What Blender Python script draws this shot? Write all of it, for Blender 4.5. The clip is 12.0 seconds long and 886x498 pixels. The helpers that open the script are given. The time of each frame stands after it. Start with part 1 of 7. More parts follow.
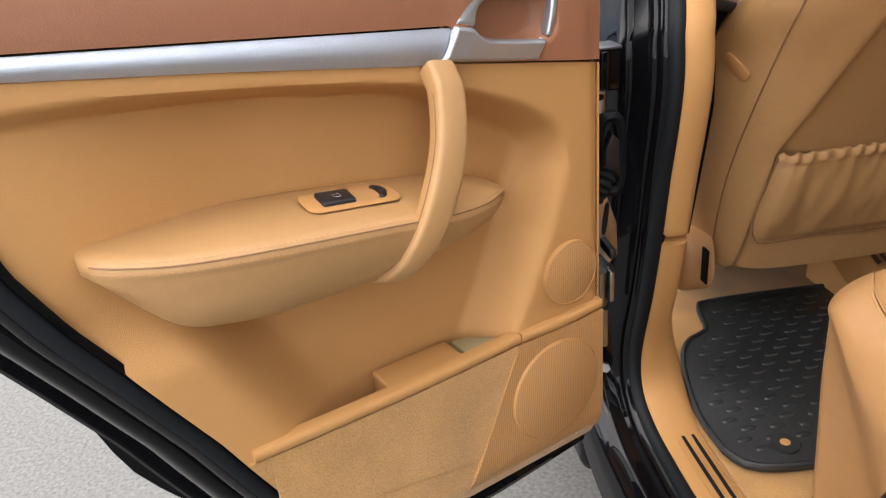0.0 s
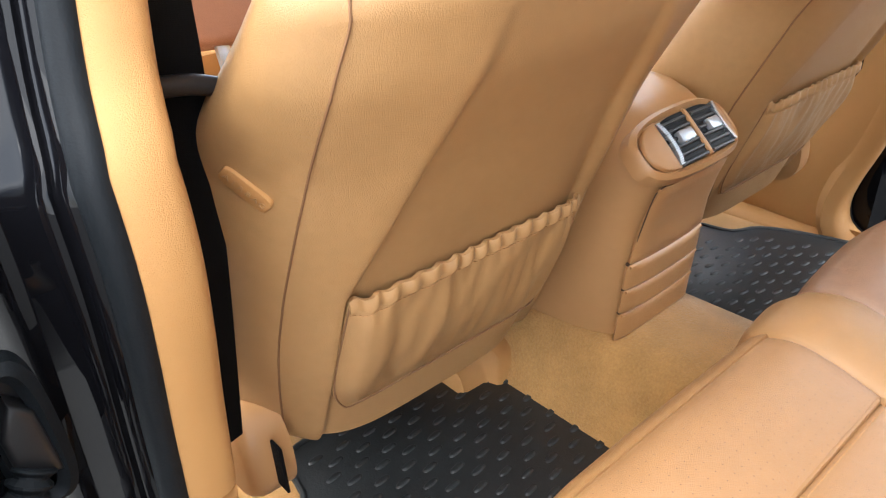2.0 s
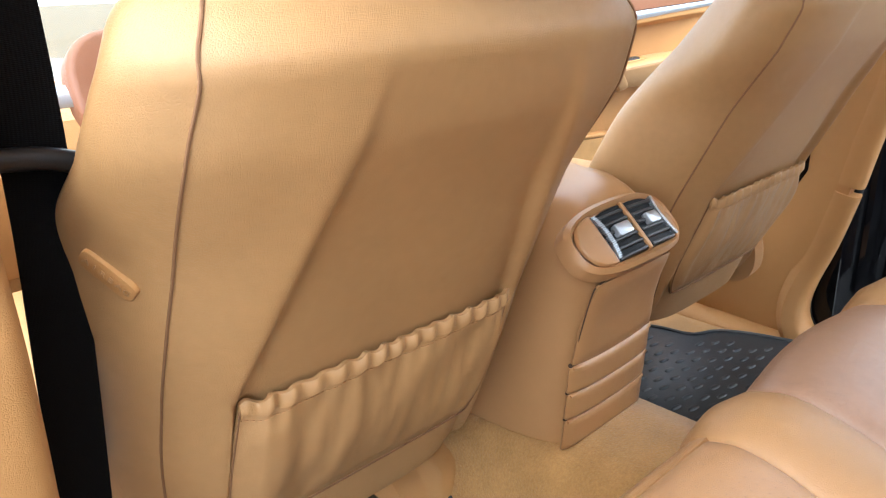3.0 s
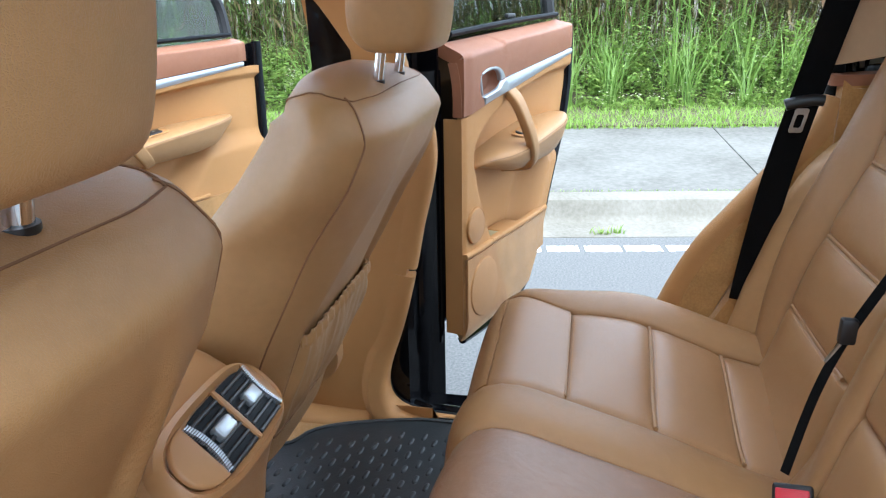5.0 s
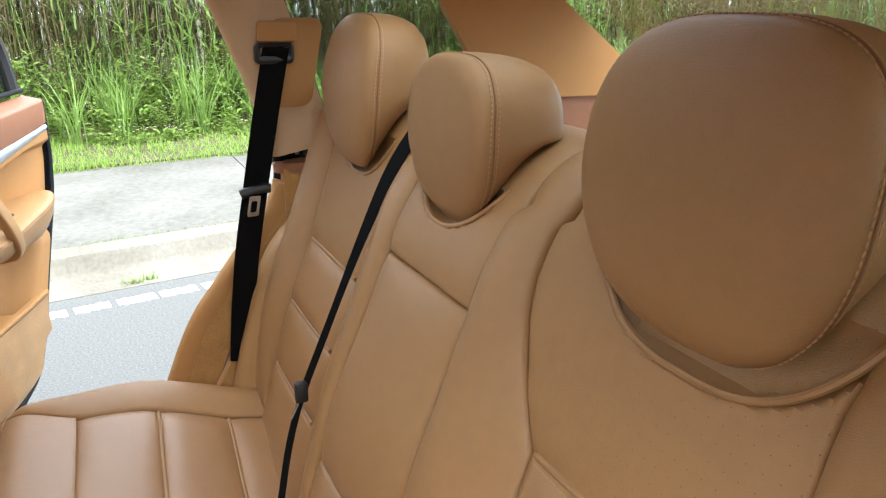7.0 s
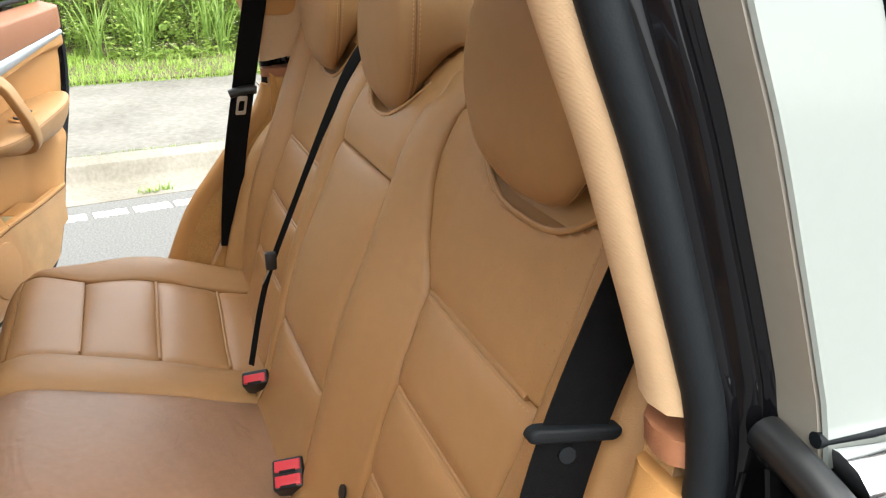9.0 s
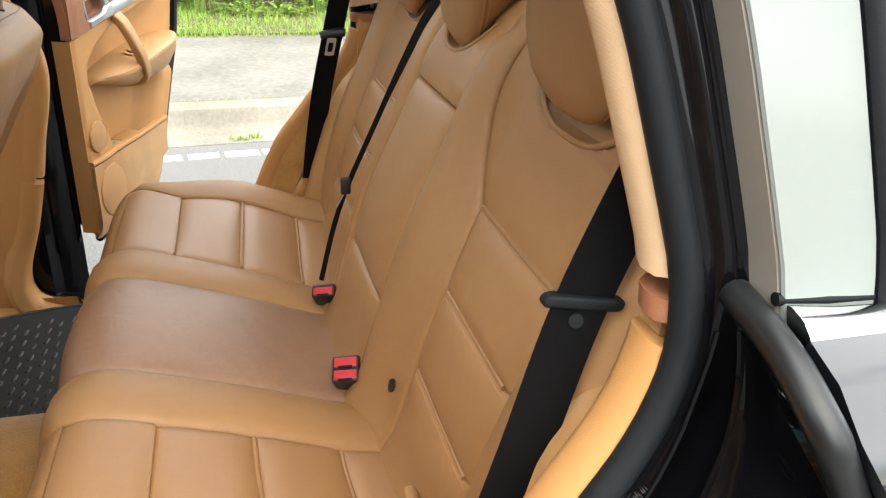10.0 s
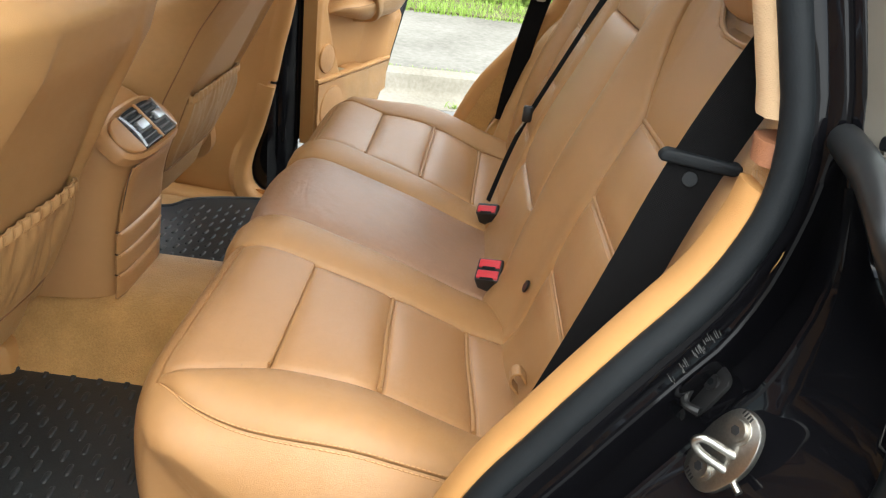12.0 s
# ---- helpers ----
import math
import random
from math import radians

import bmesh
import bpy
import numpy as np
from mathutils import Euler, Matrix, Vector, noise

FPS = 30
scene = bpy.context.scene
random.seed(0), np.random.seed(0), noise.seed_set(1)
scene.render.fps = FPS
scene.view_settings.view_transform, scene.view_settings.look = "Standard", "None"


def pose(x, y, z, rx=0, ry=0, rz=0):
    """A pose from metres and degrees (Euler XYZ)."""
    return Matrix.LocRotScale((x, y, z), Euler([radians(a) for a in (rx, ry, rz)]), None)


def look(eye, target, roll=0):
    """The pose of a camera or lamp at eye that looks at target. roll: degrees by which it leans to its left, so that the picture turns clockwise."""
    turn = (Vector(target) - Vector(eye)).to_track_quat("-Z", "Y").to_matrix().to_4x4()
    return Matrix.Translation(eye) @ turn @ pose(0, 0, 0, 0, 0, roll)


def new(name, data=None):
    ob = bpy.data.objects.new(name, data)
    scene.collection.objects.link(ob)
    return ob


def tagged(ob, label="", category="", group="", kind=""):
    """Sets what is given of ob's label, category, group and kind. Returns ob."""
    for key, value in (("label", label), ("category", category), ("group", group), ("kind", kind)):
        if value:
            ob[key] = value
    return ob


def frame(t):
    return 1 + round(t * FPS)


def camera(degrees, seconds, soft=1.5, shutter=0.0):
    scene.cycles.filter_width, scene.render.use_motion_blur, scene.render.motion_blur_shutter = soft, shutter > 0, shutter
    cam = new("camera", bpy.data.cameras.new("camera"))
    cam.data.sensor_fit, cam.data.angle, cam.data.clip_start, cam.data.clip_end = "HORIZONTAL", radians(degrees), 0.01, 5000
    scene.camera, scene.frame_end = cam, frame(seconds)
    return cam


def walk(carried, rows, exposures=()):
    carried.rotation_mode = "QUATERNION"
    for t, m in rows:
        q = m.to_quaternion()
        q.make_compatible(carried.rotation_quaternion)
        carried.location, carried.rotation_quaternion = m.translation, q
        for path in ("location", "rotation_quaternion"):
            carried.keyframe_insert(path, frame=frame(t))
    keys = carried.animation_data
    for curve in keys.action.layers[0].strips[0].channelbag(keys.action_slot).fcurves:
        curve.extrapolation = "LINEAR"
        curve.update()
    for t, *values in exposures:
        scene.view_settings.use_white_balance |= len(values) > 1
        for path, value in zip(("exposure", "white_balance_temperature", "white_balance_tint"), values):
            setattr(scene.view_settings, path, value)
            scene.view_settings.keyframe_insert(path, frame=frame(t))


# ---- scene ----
from mathutils.bvhtree import BVHTree

cam = camera(63.0, 12.0, soft=1.2)
PATH = [
    (0, (-1.179, -0.004, 1.33), (-1.037, 1.806, 0.491), -5.6),
    (0.5, (-1.153, 0.231, 1.346), (-0.567, 1.848, 0.325), -5.2),
    (1, (-1.028, 0.396, 1.332), (-0.21, 1.792, 0.156), -3.4),
    (1.5, (-0.933, 0.493, 1.334), (0.05, 1.771, 0.151), -3.1),
    (2, (-0.871, 0.496, 1.318), (0.252, 1.843, 0.358), -3.1),
    (2.5, (-0.834, 0.472, 1.288), (0.349, 1.901, 0.541), -2.9),
    (2.7, (-0.82, 0.471, 1.274), (0.381, 1.908, 0.572), -2.9),
    (4.3, (-0.67, 0.622, 1.327), (1.026, 1.448, 0.665), -2.3),
    (4.5, (-0.659, 0.629, 1.351), (1.093, 1.333, 0.692), -2.0),
    (5, (-0.64, 0.631, 1.396), (1.219, 0.98, 0.745), -1.0),
    (5.5, (-0.626, 0.602, 1.441), (1.267, 0.517, 0.801), -0.0),
    (6, (-0.624, 0.543, 1.493), (1.202, 0.013, 0.874), 0.6),
    (6.5, (-0.656, 0.529, 1.526), (1.093, -0.235, 0.928), 0.3),
    (6.7, (-0.693, 0.53, 1.542), (1.038, -0.274, 0.943), -0.1),
    (8.3, (-0.896, 0.486, 1.57), (0.786, -0.325, 0.854), 1.4),
    (8.5, (-0.911, 0.49, 1.565), (0.768, -0.304, 0.822), 1.4),
    (9, (-0.966, 0.493, 1.549), (0.712, -0.25, 0.755), 1.8),
    (9.5, (-1.047, 0.507, 1.544), (0.647, -0.157, 0.712), 2.7),
    (10, (-1.091, 0.507, 1.521), (0.629, -0.035, 0.656), 3.9),
    (10.5, (-1.137, 0.489, 1.5), (0.604, 0.095, 0.598), 5.4),
    (11, (-1.184, 0.474, 1.476), (0.566, 0.234, 0.538), 7.0),
    (11.5, (-1.217, 0.462, 1.453), (0.521, 0.356, 0.469), 8.0),
    (12, (-1.225, 0.448, 1.412), (0.56, 0.429, 0.51), 7.9),
]
walk(cam, [(t, look(eye, target, roll)) for t, eye, target, roll in PATH], exposures=[(0.0,1.00,6650,13),(0.5,1.07,7600,14),(1.0,1.18,7900,13),(1.5,1.5,6300,9),(2.1,1.84,6100,9),(2.7,1.84,5900,8),(4.3,1.36,5500,6),(5.0,1.26,5350,5),(5.5,1.24,5450,4),(6.5,1.44,5800,5),(8.3,1.40,6400,6),(10.0,1.38,6700,7),(12.0,1.34,6400,4)])

# ---- light ----
world = bpy.data.worlds.new("sky")
scene.world = world
world.use_nodes = True
wn, wl = world.node_tree.nodes, world.node_tree.links
sky = wn.new("ShaderNodeTexSky")
sky.sky_type, sky.sun_disc = "NISHITA", False
sky.sun_elevation, sky.sun_rotation = radians(60), radians(270)
sky.air_density, sky.dust_density = 1.2, 2.5
geo_w = wn.new("ShaderNodeTexCoord")
cloud = wn.new("ShaderNodeTexNoise")
cloud.inputs["Scale"].default_value, cloud.inputs["Detail"].default_value = 2.4, 6.0
ramp_w = wn.new("ShaderNodeMapRange")
ramp_w.inputs["From Min"].default_value, ramp_w.inputs["From Max"].default_value = 0.36, 0.56
mix_w = wn.new("ShaderNodeMix")
mix_w.data_type = "RGBA"
mix_w.inputs["B"].default_value = (10.0, 10.2, 10.6, 1)
wl.new(geo_w.outputs["Generated"], cloud.inputs["Vector"])
wl.new(cloud.outputs["Fac"], ramp_w.inputs["Value"])
wl.new(ramp_w.outputs["Result"], mix_w.inputs["Factor"])
wl.new(sky.outputs["Color"], mix_w.inputs["A"])
wl.new(mix_w.outputs["Result"], wn["Background"].inputs["Color"])
wn["Background"].inputs["Strength"].default_value = 0.19
sun = new("sun", bpy.data.lights.new("sun", "SUN"))
sun.data.energy, sun.data.angle, sun.data.color = 2.1, radians(80), (1.0, 0.96, 0.9)
sun.matrix_world = look((-2.6, 0.0, 4.6), (0, 0, 0))

# ---- materials ----


def material(name, base, rough=0.5, metal=0.0, grain=0.0, grain_scale=400.0, grain_kind="voronoi", mottle=0.12, mottle_scale=6.0,
             coat=0.0, second=None, spec=0.5, sheen=0.0, wrinkle=0.0, holes="", hole_step=0.0105, hole_wide=1.0, hole_tone=(0.12, 0.06, 0.026)):
    """A surface with grain relief, two scales of tone and a little variation of gloss."""
    m = bpy.data.materials.new(name)
    m.use_nodes = True
    n, l = m.node_tree.nodes, m.node_tree.links
    b = n["Principled BSDF"]
    b.inputs["Roughness"].default_value, b.inputs["Metallic"].default_value = rough, metal
    b.inputs["Coat Weight"].default_value, b.inputs["Coat Roughness"].default_value = coat, 0.03
    b.inputs["Specular IOR Level"].default_value = spec
    if sheen:
        b.inputs["Sheen Weight"].default_value = sheen
    co = n.new("ShaderNodeTexCoord")
    n1 = n.new("ShaderNodeTexNoise")
    n1.inputs["Scale"].default_value, n1.inputs["Detail"].default_value = mottle_scale, 5.0
    n2 = n.new("ShaderNodeTexNoise")
    n2.inputs["Scale"].default_value, n2.inputs["Detail"].default_value = mottle_scale * 17, 3.0
    l.new(co.outputs["Object"], n1.inputs["Vector"])
    l.new(co.outputs["Object"], n2.inputs["Vector"])
    add = n.new("ShaderNodeMath")
    add.operation = "MULTIPLY_ADD"
    add.inputs[1].default_value = 0.6
    l.new(n1.outputs["Fac"], add.inputs[0])
    sc = n.new("ShaderNodeMath")
    sc.operation = "MULTIPLY"
    sc.inputs[1].default_value = 0.4
    l.new(n2.outputs["Fac"], sc.inputs[0])
    l.new(sc.outputs[0], add.inputs[2])
    mr = n.new("ShaderNodeMapRange")
    mr.inputs["From Min"].default_value, mr.inputs["From Max"].default_value = 0.32, 0.68
    l.new(add.outputs[0], mr.inputs["Value"])
    mx = n.new("ShaderNodeMix")
    mx.data_type = "RGBA"
    second = second or tuple(c * (1 - mottle) for c in base)
    mx.inputs["A"].default_value, mx.inputs["B"].default_value = (*base, 1), (*second, 1)
    l.new(mr.outputs["Result"], mx.inputs["Factor"])
    colour = mx.outputs["Result"]
    if holes:
        sep = n.new("ShaderNodeSeparateXYZ")
        l.new(co.outputs["Object"], sep.inputs[0])
        parts_of = []
        for axis, size in zip(holes, (hole_step, hole_step)):
            sx = n.new("ShaderNodeMath")
            sx.operation = "MULTIPLY"
            sx.inputs[1].default_value = 1 / size
            l.new(sep.outputs[axis.upper()], sx.inputs[0])
            fr = n.new("ShaderNodeMath")
            fr.operation = "FRACT"
            l.new(sx.outputs[0], fr.inputs[0])
            d = n.new("ShaderNodeMath")
            d.operation = "SUBTRACT"
            d.inputs[1].default_value = 0.5
            l.new(fr.outputs[0], d.inputs[0])
            q = n.new("ShaderNodeMath")
            q.operation = "MULTIPLY"
            l.new(d.outputs[0], q.inputs[0])
            l.new(d.outputs[0], q.inputs[1])
            parts_of.append(q)
        dist = n.new("ShaderNodeMath")
        dist.operation = "ADD"
        l.new(parts_of[0].outputs[0], dist.inputs[0])
        l.new(parts_of[1].outputs[0], dist.inputs[1])
        hole = n.new("ShaderNodeMapRange")
        hole.inputs["From Min"].default_value, hole.inputs["From Max"].default_value = 0.0016 * hole_wide, 0.0034 * hole_wide
        hole.inputs["To Min"].default_value, hole.inputs["To Max"].default_value = 1.0, 0.0
        l.new(dist.outputs[0], hole.inputs["Value"])
        pierced = n.new("ShaderNodeMix")
        pierced.data_type = "RGBA"
        pierced.inputs["B"].default_value = (*hole_tone, 1)
        l.new(hole.outputs["Result"], pierced.inputs["Factor"])
        l.new(colour, pierced.inputs["A"])
        colour = pierced.outputs["Result"]
    l.new(colour, b.inputs["Base Color"])
    rr = n.new("ShaderNodeMapRange")
    rr.inputs["To Min"].default_value, rr.inputs["To Max"].default_value = max(0.0, rough - 0.06 * (rough > 0.1)), min(1.0, rough + 0.07 * (rough > 0.1))
    l.new(n1.outputs["Fac"], rr.inputs["Value"])
    l.new(rr.outputs["Result"], b.inputs["Roughness"])
    if grain:
        if grain_kind == "voronoi":
            g = n.new("ShaderNodeTexVoronoi")
            g.feature = "DISTANCE_TO_EDGE"
            g.inputs["Scale"].default_value = grain_scale
            warp = n.new("ShaderNodeTexNoise")
            warp.inputs["Scale"].default_value = grain_scale * 0.6
            wa = n.new("ShaderNodeVectorMath")
            wa.operation = "MULTIPLY_ADD"
            wa.inputs[1].default_value = (0.004, 0.004, 0.004)
            l.new(co.outputs["Object"], warp.inputs["Vector"])
            l.new(warp.outputs["Color"], wa.inputs[0])
            l.new(co.outputs["Object"], wa.inputs[2])
            l.new(wa.outputs["Vector"], g.inputs["Vector"])
            clip = n.new("ShaderNodeMapRange")
            clip.inputs["From Max"].default_value = 0.18
            l.new(g.outputs["Distance"], clip.inputs["Value"])
            height = clip.outputs["Result"]
        elif grain_kind == "weave":
            g = n.new("ShaderNodeTexWave")
            g.inputs["Scale"].default_value = grain_scale
            g.bands_direction = "Z"
            g2 = n.new("ShaderNodeTexWave")
            g2.inputs["Scale"].default_value = grain_scale
            g2.bands_direction = "Y"
            mm = n.new("ShaderNodeMath")
            mm.operation = "MULTIPLY"
            turn = n.new("ShaderNodeMapping")
            turn.inputs["Rotation"].default_value = (radians(45), 0, 0)
            l.new(co.outputs["Object"], turn.inputs["Vector"])
            l.new(turn.outputs["Vector"], g.inputs["Vector"])
            l.new(turn.outputs["Vector"], g2.inputs["Vector"])
            l.new(g.outputs["Fac"], mm.inputs[0])
            l.new(g2.outputs["Fac"], mm.inputs[1])
            height = mm.outputs[0]
        else:
            g = n.new("ShaderNodeTexNoise")
            g.inputs["Scale"].default_value, g.inputs["Detail"].default_value = grain_scale, 8.0
            l.new(co.outputs["Object"], g.inputs["Vector"])
            height = g.outputs["Fac"]
        bp = n.new("ShaderNodeBump")
        bp.inputs["Strength"].default_value, bp.inputs["Distance"].default_value = grain, 0.0006 if grain_kind != "noise" else 0.002
        l.new(height, bp.inputs["Height"])
        last = bp
        if wrinkle:
            wv = n.new("ShaderNodeTexNoise")
            wv.inputs["Scale"].default_value, wv.inputs["Detail"].default_value, wv.inputs["Distortion"].default_value = 16.0, 3.0, 1.2
            l.new(co.outputs["Object"], wv.inputs["Vector"])
            b2 = n.new("ShaderNodeBump")
            b2.inputs["Strength"].default_value, b2.inputs["Distance"].default_value = wrinkle, 0.006
            l.new(wv.outputs["Fac"], b2.inputs["Height"])
            l.new(bp.outputs["Normal"], b2.inputs["Normal"])
            last = b2
        l.new(last.outputs["Normal"], b.inputs["Normal"])
    return m


TAN = (0.48, 0.245, 0.083)
M_LEATHER = material("tan_leather", (0.43, 0.24, 0.095), 0.40, grain=0.34, grain_scale=480, mottle=0.14, mottle_scale=5, wrinkle=0.12)
M_LEATHER_SEAT = material("tan_seat_leather", (0.372, 0.197, 0.077), 0.36, spec=0.55, grain=0.35, grain_scale=560, mottle=0.14, mottle_scale=4, wrinkle=0.10)
M_PERF = material("tan_perforated_leather", (0.375, 0.197, 0.081), 0.33, spec=0.75, grain=0.35, grain_scale=560, mottle=0.14, mottle_scale=4, wrinkle=0.12, holes="xy")
M_PERF_BACK = material("tan_pierced_backrest_leather", (0.372, 0.197, 0.077), 0.36, spec=0.45, grain=0.35, grain_scale=560, mottle=0.14, mottle_scale=4, wrinkle=0.08, holes="xz", hole_step=0.0135, hole_wide=0.45)
M_HEAD = material("grained_headrest_leather", (0.350, 0.188, 0.076), 0.40, spec=0.4, grain=0.4, grain_scale=480, mottle=0.12, mottle_scale=4, wrinkle=0.1)
M_WORN = material("worn_tan_leather", (0.31, 0.167, 0.094), 0.34, spec=0.75, grain=0.3, grain_scale=560, mottle=0.22, mottle_scale=7, wrinkle=0.4)
M_TRIM = material("tan_soft_trim", TAN, 0.52, spec=0.35, grain=0.45, grain_scale=560, mottle=0.06, mottle_scale=3)
M_TRIM_SLICK = material("smooth_tan_plastic", (0.43, 0.225, 0.090), 0.36, grain=0.12, grain_scale=700, mottle=0.06, mottle_scale=3)
M_BROWN = material("brown_soft_trim", (0.30, 0.125, 0.062), 0.48, wrinkle=0.22, grain=0.30, grain_scale=330, mottle=0.12, mottle_scale=4)
M_CARPET = material("tan_carpet", (0.50, 0.27, 0.09), 0.95, grain=1.0, grain_scale=330, grain_kind="noise", mottle=0.35, mottle_scale=14, spec=0.1, sheen=0.3)
M_FABRIC = material("cream_pillar_fabric", (0.60, 0.415, 0.25), 0.9, grain=0.5, grain_scale=215, grain_kind="weave", mottle=0.08, spec=0.15)
M_STITCH = material("tan_thread", (0.50, 0.28, 0.12), 0.7, mottle=0.1)
# leather colour darkened to hold the shade that lies in a seam
M_SEAM_SHADE = material("seam_shadow_leather", (0.235, 0.115, 0.05), 0.7, mottle=0.2)
# dark brown that stands for the shade inside narrow gaps and slots
M_GAP_SHADE = material("shadowed_gap_plastic", (0.07, 0.036, 0.018), 0.7, mottle=0.2)
M_MAT = material("black_rubber_mat", (0.021, 0.024, 0.025), 0.47, spec=0.5, grain=0.22, grain_scale=260, grain_kind="noise", mottle=0.35, mottle_scale=7)
M_RUBBER = material("black_rubber", (0.009, 0.011, 0.013), 0.55, spec=0.16, grain=0.15, grain_scale=500, grain_kind="noise", mottle=0.3)
M_BLACK = material("gloss_black_paint", (0.004, 0.004, 0.005), 0.05, mottle=0.1, spec=0.2)
M_COATED = material("clear_coated_black_paint", (0.006, 0.007, 0.009), 0.05, mottle=0.1, spec=0.6, coat=1.0)
M_PLASTIC = material("black_plastic", (0.014, 0.014, 0.015), 0.4, mottle=0.3, grain=0.1, grain_scale=600)
M_WEB = material("black_belt_webbing", (0.005, 0.005, 0.0055), 0.8, grain=0.9, grain_scale=330, grain_kind="weave", mottle=0.2, spec=0.1)
M_CHROME = material("chrome", (0.75, 0.75, 0.76), 0.12, metal=1.0, mottle=0.05)
M_SILVER = material("satin_silver_trim", (0.52, 0.56, 0.60), 0.36, metal=0.85, grain=0.15, grain_scale=900, mottle=0.06)
M_STRIP = material("patterned_silver_trim", (0.50, 0.54, 0.60), 0.36, metal=0.8, grain=0.3, grain_scale=900, mottle=0.06, holes="xz", hole_step=0.0015, hole_wide=26.0, hole_tone=(0.34, 0.37, 0.42))
M_STEEL = material("zinc_steel", (0.52, 0.50, 0.46), 0.30, metal=1.0, mottle=0.35, mottle_scale=30)
M_RED = material("red_release_button", (0.55, 0.03, 0.045), 0.4, mottle=0.1)
M_ASPHALT = material("asphalt", (0.195, 0.190, 0.175), 0.9, grain=1.0, grain_scale=260, grain_kind="noise", second=(0.085, 0.085, 0.085), mottle_scale=90, spec=0.2)
M_CONCRETE = material("weathered_concrete", (0.205, 0.196, 0.172), 0.9, grain=0.6, grain_scale=60, grain_kind="noise", second=(0.105, 0.098, 0.082), mottle_scale=1.3, spec=0.2)
M_KERB = material("pale_kerb_concrete", (0.25, 0.232, 0.195), 0.9, grain=0.6, grain_scale=60, grain_kind="noise", second=(0.15, 0.136, 0.106), mottle_scale=2.4, spec=0.2)
M_PAINT = material("worn_road_paint", (0.75, 0.75, 0.72), 0.8, second=(0.48, 0.48, 0.46), mottle_scale=9, grain=0.4, grain_scale=120, grain_kind="noise")
# pillar gloss: the bright sky reflection is put into the base colour
M_PALE_REFLECTION = material("pale_sky_reflection", (0.22, 0.24, 0.225), 0.12, mottle=0.04)
M_RETURN = material("satin_grey_surround", (0.24, 0.215, 0.18), 0.3, mottle=0.1)
M_OLIVE = material("dull_olive_plastic", (0.30, 0.25, 0.13), 0.35, mottle=0.3, mottle_scale=18)
M_GRILLE = material("tan_perforated_grille", (0.46, 0.235, 0.085), 0.55, grain=0.3, grain_scale=420, mottle=0.05, holes="xz", hole_step=0.0029, hole_wide=20.0, hole_tone=(0.14, 0.065, 0.025))
M_BADGE = material("gold_badge", (0.6, 0.42, 0.12), 0.3, metal=0.8, second=(0.35, 0.03, 0.03), mottle_scale=60)
M_EDGE = material("satin_rubber_edging", (0.010, 0.011, 0.012), 0.34, spec=0.45, mottle=0.3)
M_SCUFF = material("dull_grey_scuff", (0.085, 0.085, 0.085), 0.6, mottle=0.4, mottle_scale=60)
M_ZINC = material("dull_zinc", (0.20, 0.21, 0.235), 0.42, metal=0.9, mottle=0.35, mottle_scale=40)
M_SOIL = material("verge_soil", (0.11, 0.085, 0.045), 1.0, grain=0.8, grain_scale=30, grain_kind="noise", mottle=0.5)


def plant_material(name, a, b, rough=0.55):
    m = bpy.data.materials.new(name)
    m.use_nodes = True
    n, l = m.node_tree.nodes, m.node_tree.links
    g = n.new("ShaderNodeNewGeometry")
    r = n.new("ShaderNodeMix")
    r.data_type = "RGBA"
    r.inputs["A"].default_value, r.inputs["B"].default_value = (*a, 1), (*b, 1)
    l.new(g.outputs["Random Per Island"], r.inputs["Factor"])
    p = n["Principled BSDF"]
    p.inputs["Roughness"].default_value = rough
    l.new(r.outputs["Result"], p.inputs["Base Color"])
    tr = n.new("ShaderNodeBsdfTranslucent")
    l.new(r.outputs["Result"], tr.inputs["Color"])
    ms = n.new("ShaderNodeMixShader")
    ms.inputs["Fac"].default_value = 0.35
    l.new(p.outputs["BSDF"], ms.inputs[1])
    l.new(tr.outputs["BSDF"], ms.inputs[2])
    l.new(ms.outputs["Shader"], n["Material Output"].inputs["Surface"])
    return m


M_GRASS = plant_material("mown_grass", (0.19, 0.32, 0.04), (0.30, 0.44, 0.08))
M_WEED = plant_material("weed_leaf", (0.13, 0.23, 0.032), (0.28, 0.38, 0.075))
M_TALL = plant_material("long_grass_blade", (0.13, 0.225, 0.036), (0.25, 0.36, 0.085))
M_REED = plant_material("dry_reed", (0.22, 0.16, 0.065), (0.08, 0.085, 0.028))
M_THICKET = plant_material("thicket", (0.055, 0.05, 0.022), (0.035, 0.06, 0.018))
M_BLOOM = plant_material("pale_bloom", (0.75, 0.70, 0.45), (0.85, 0.82, 0.70))


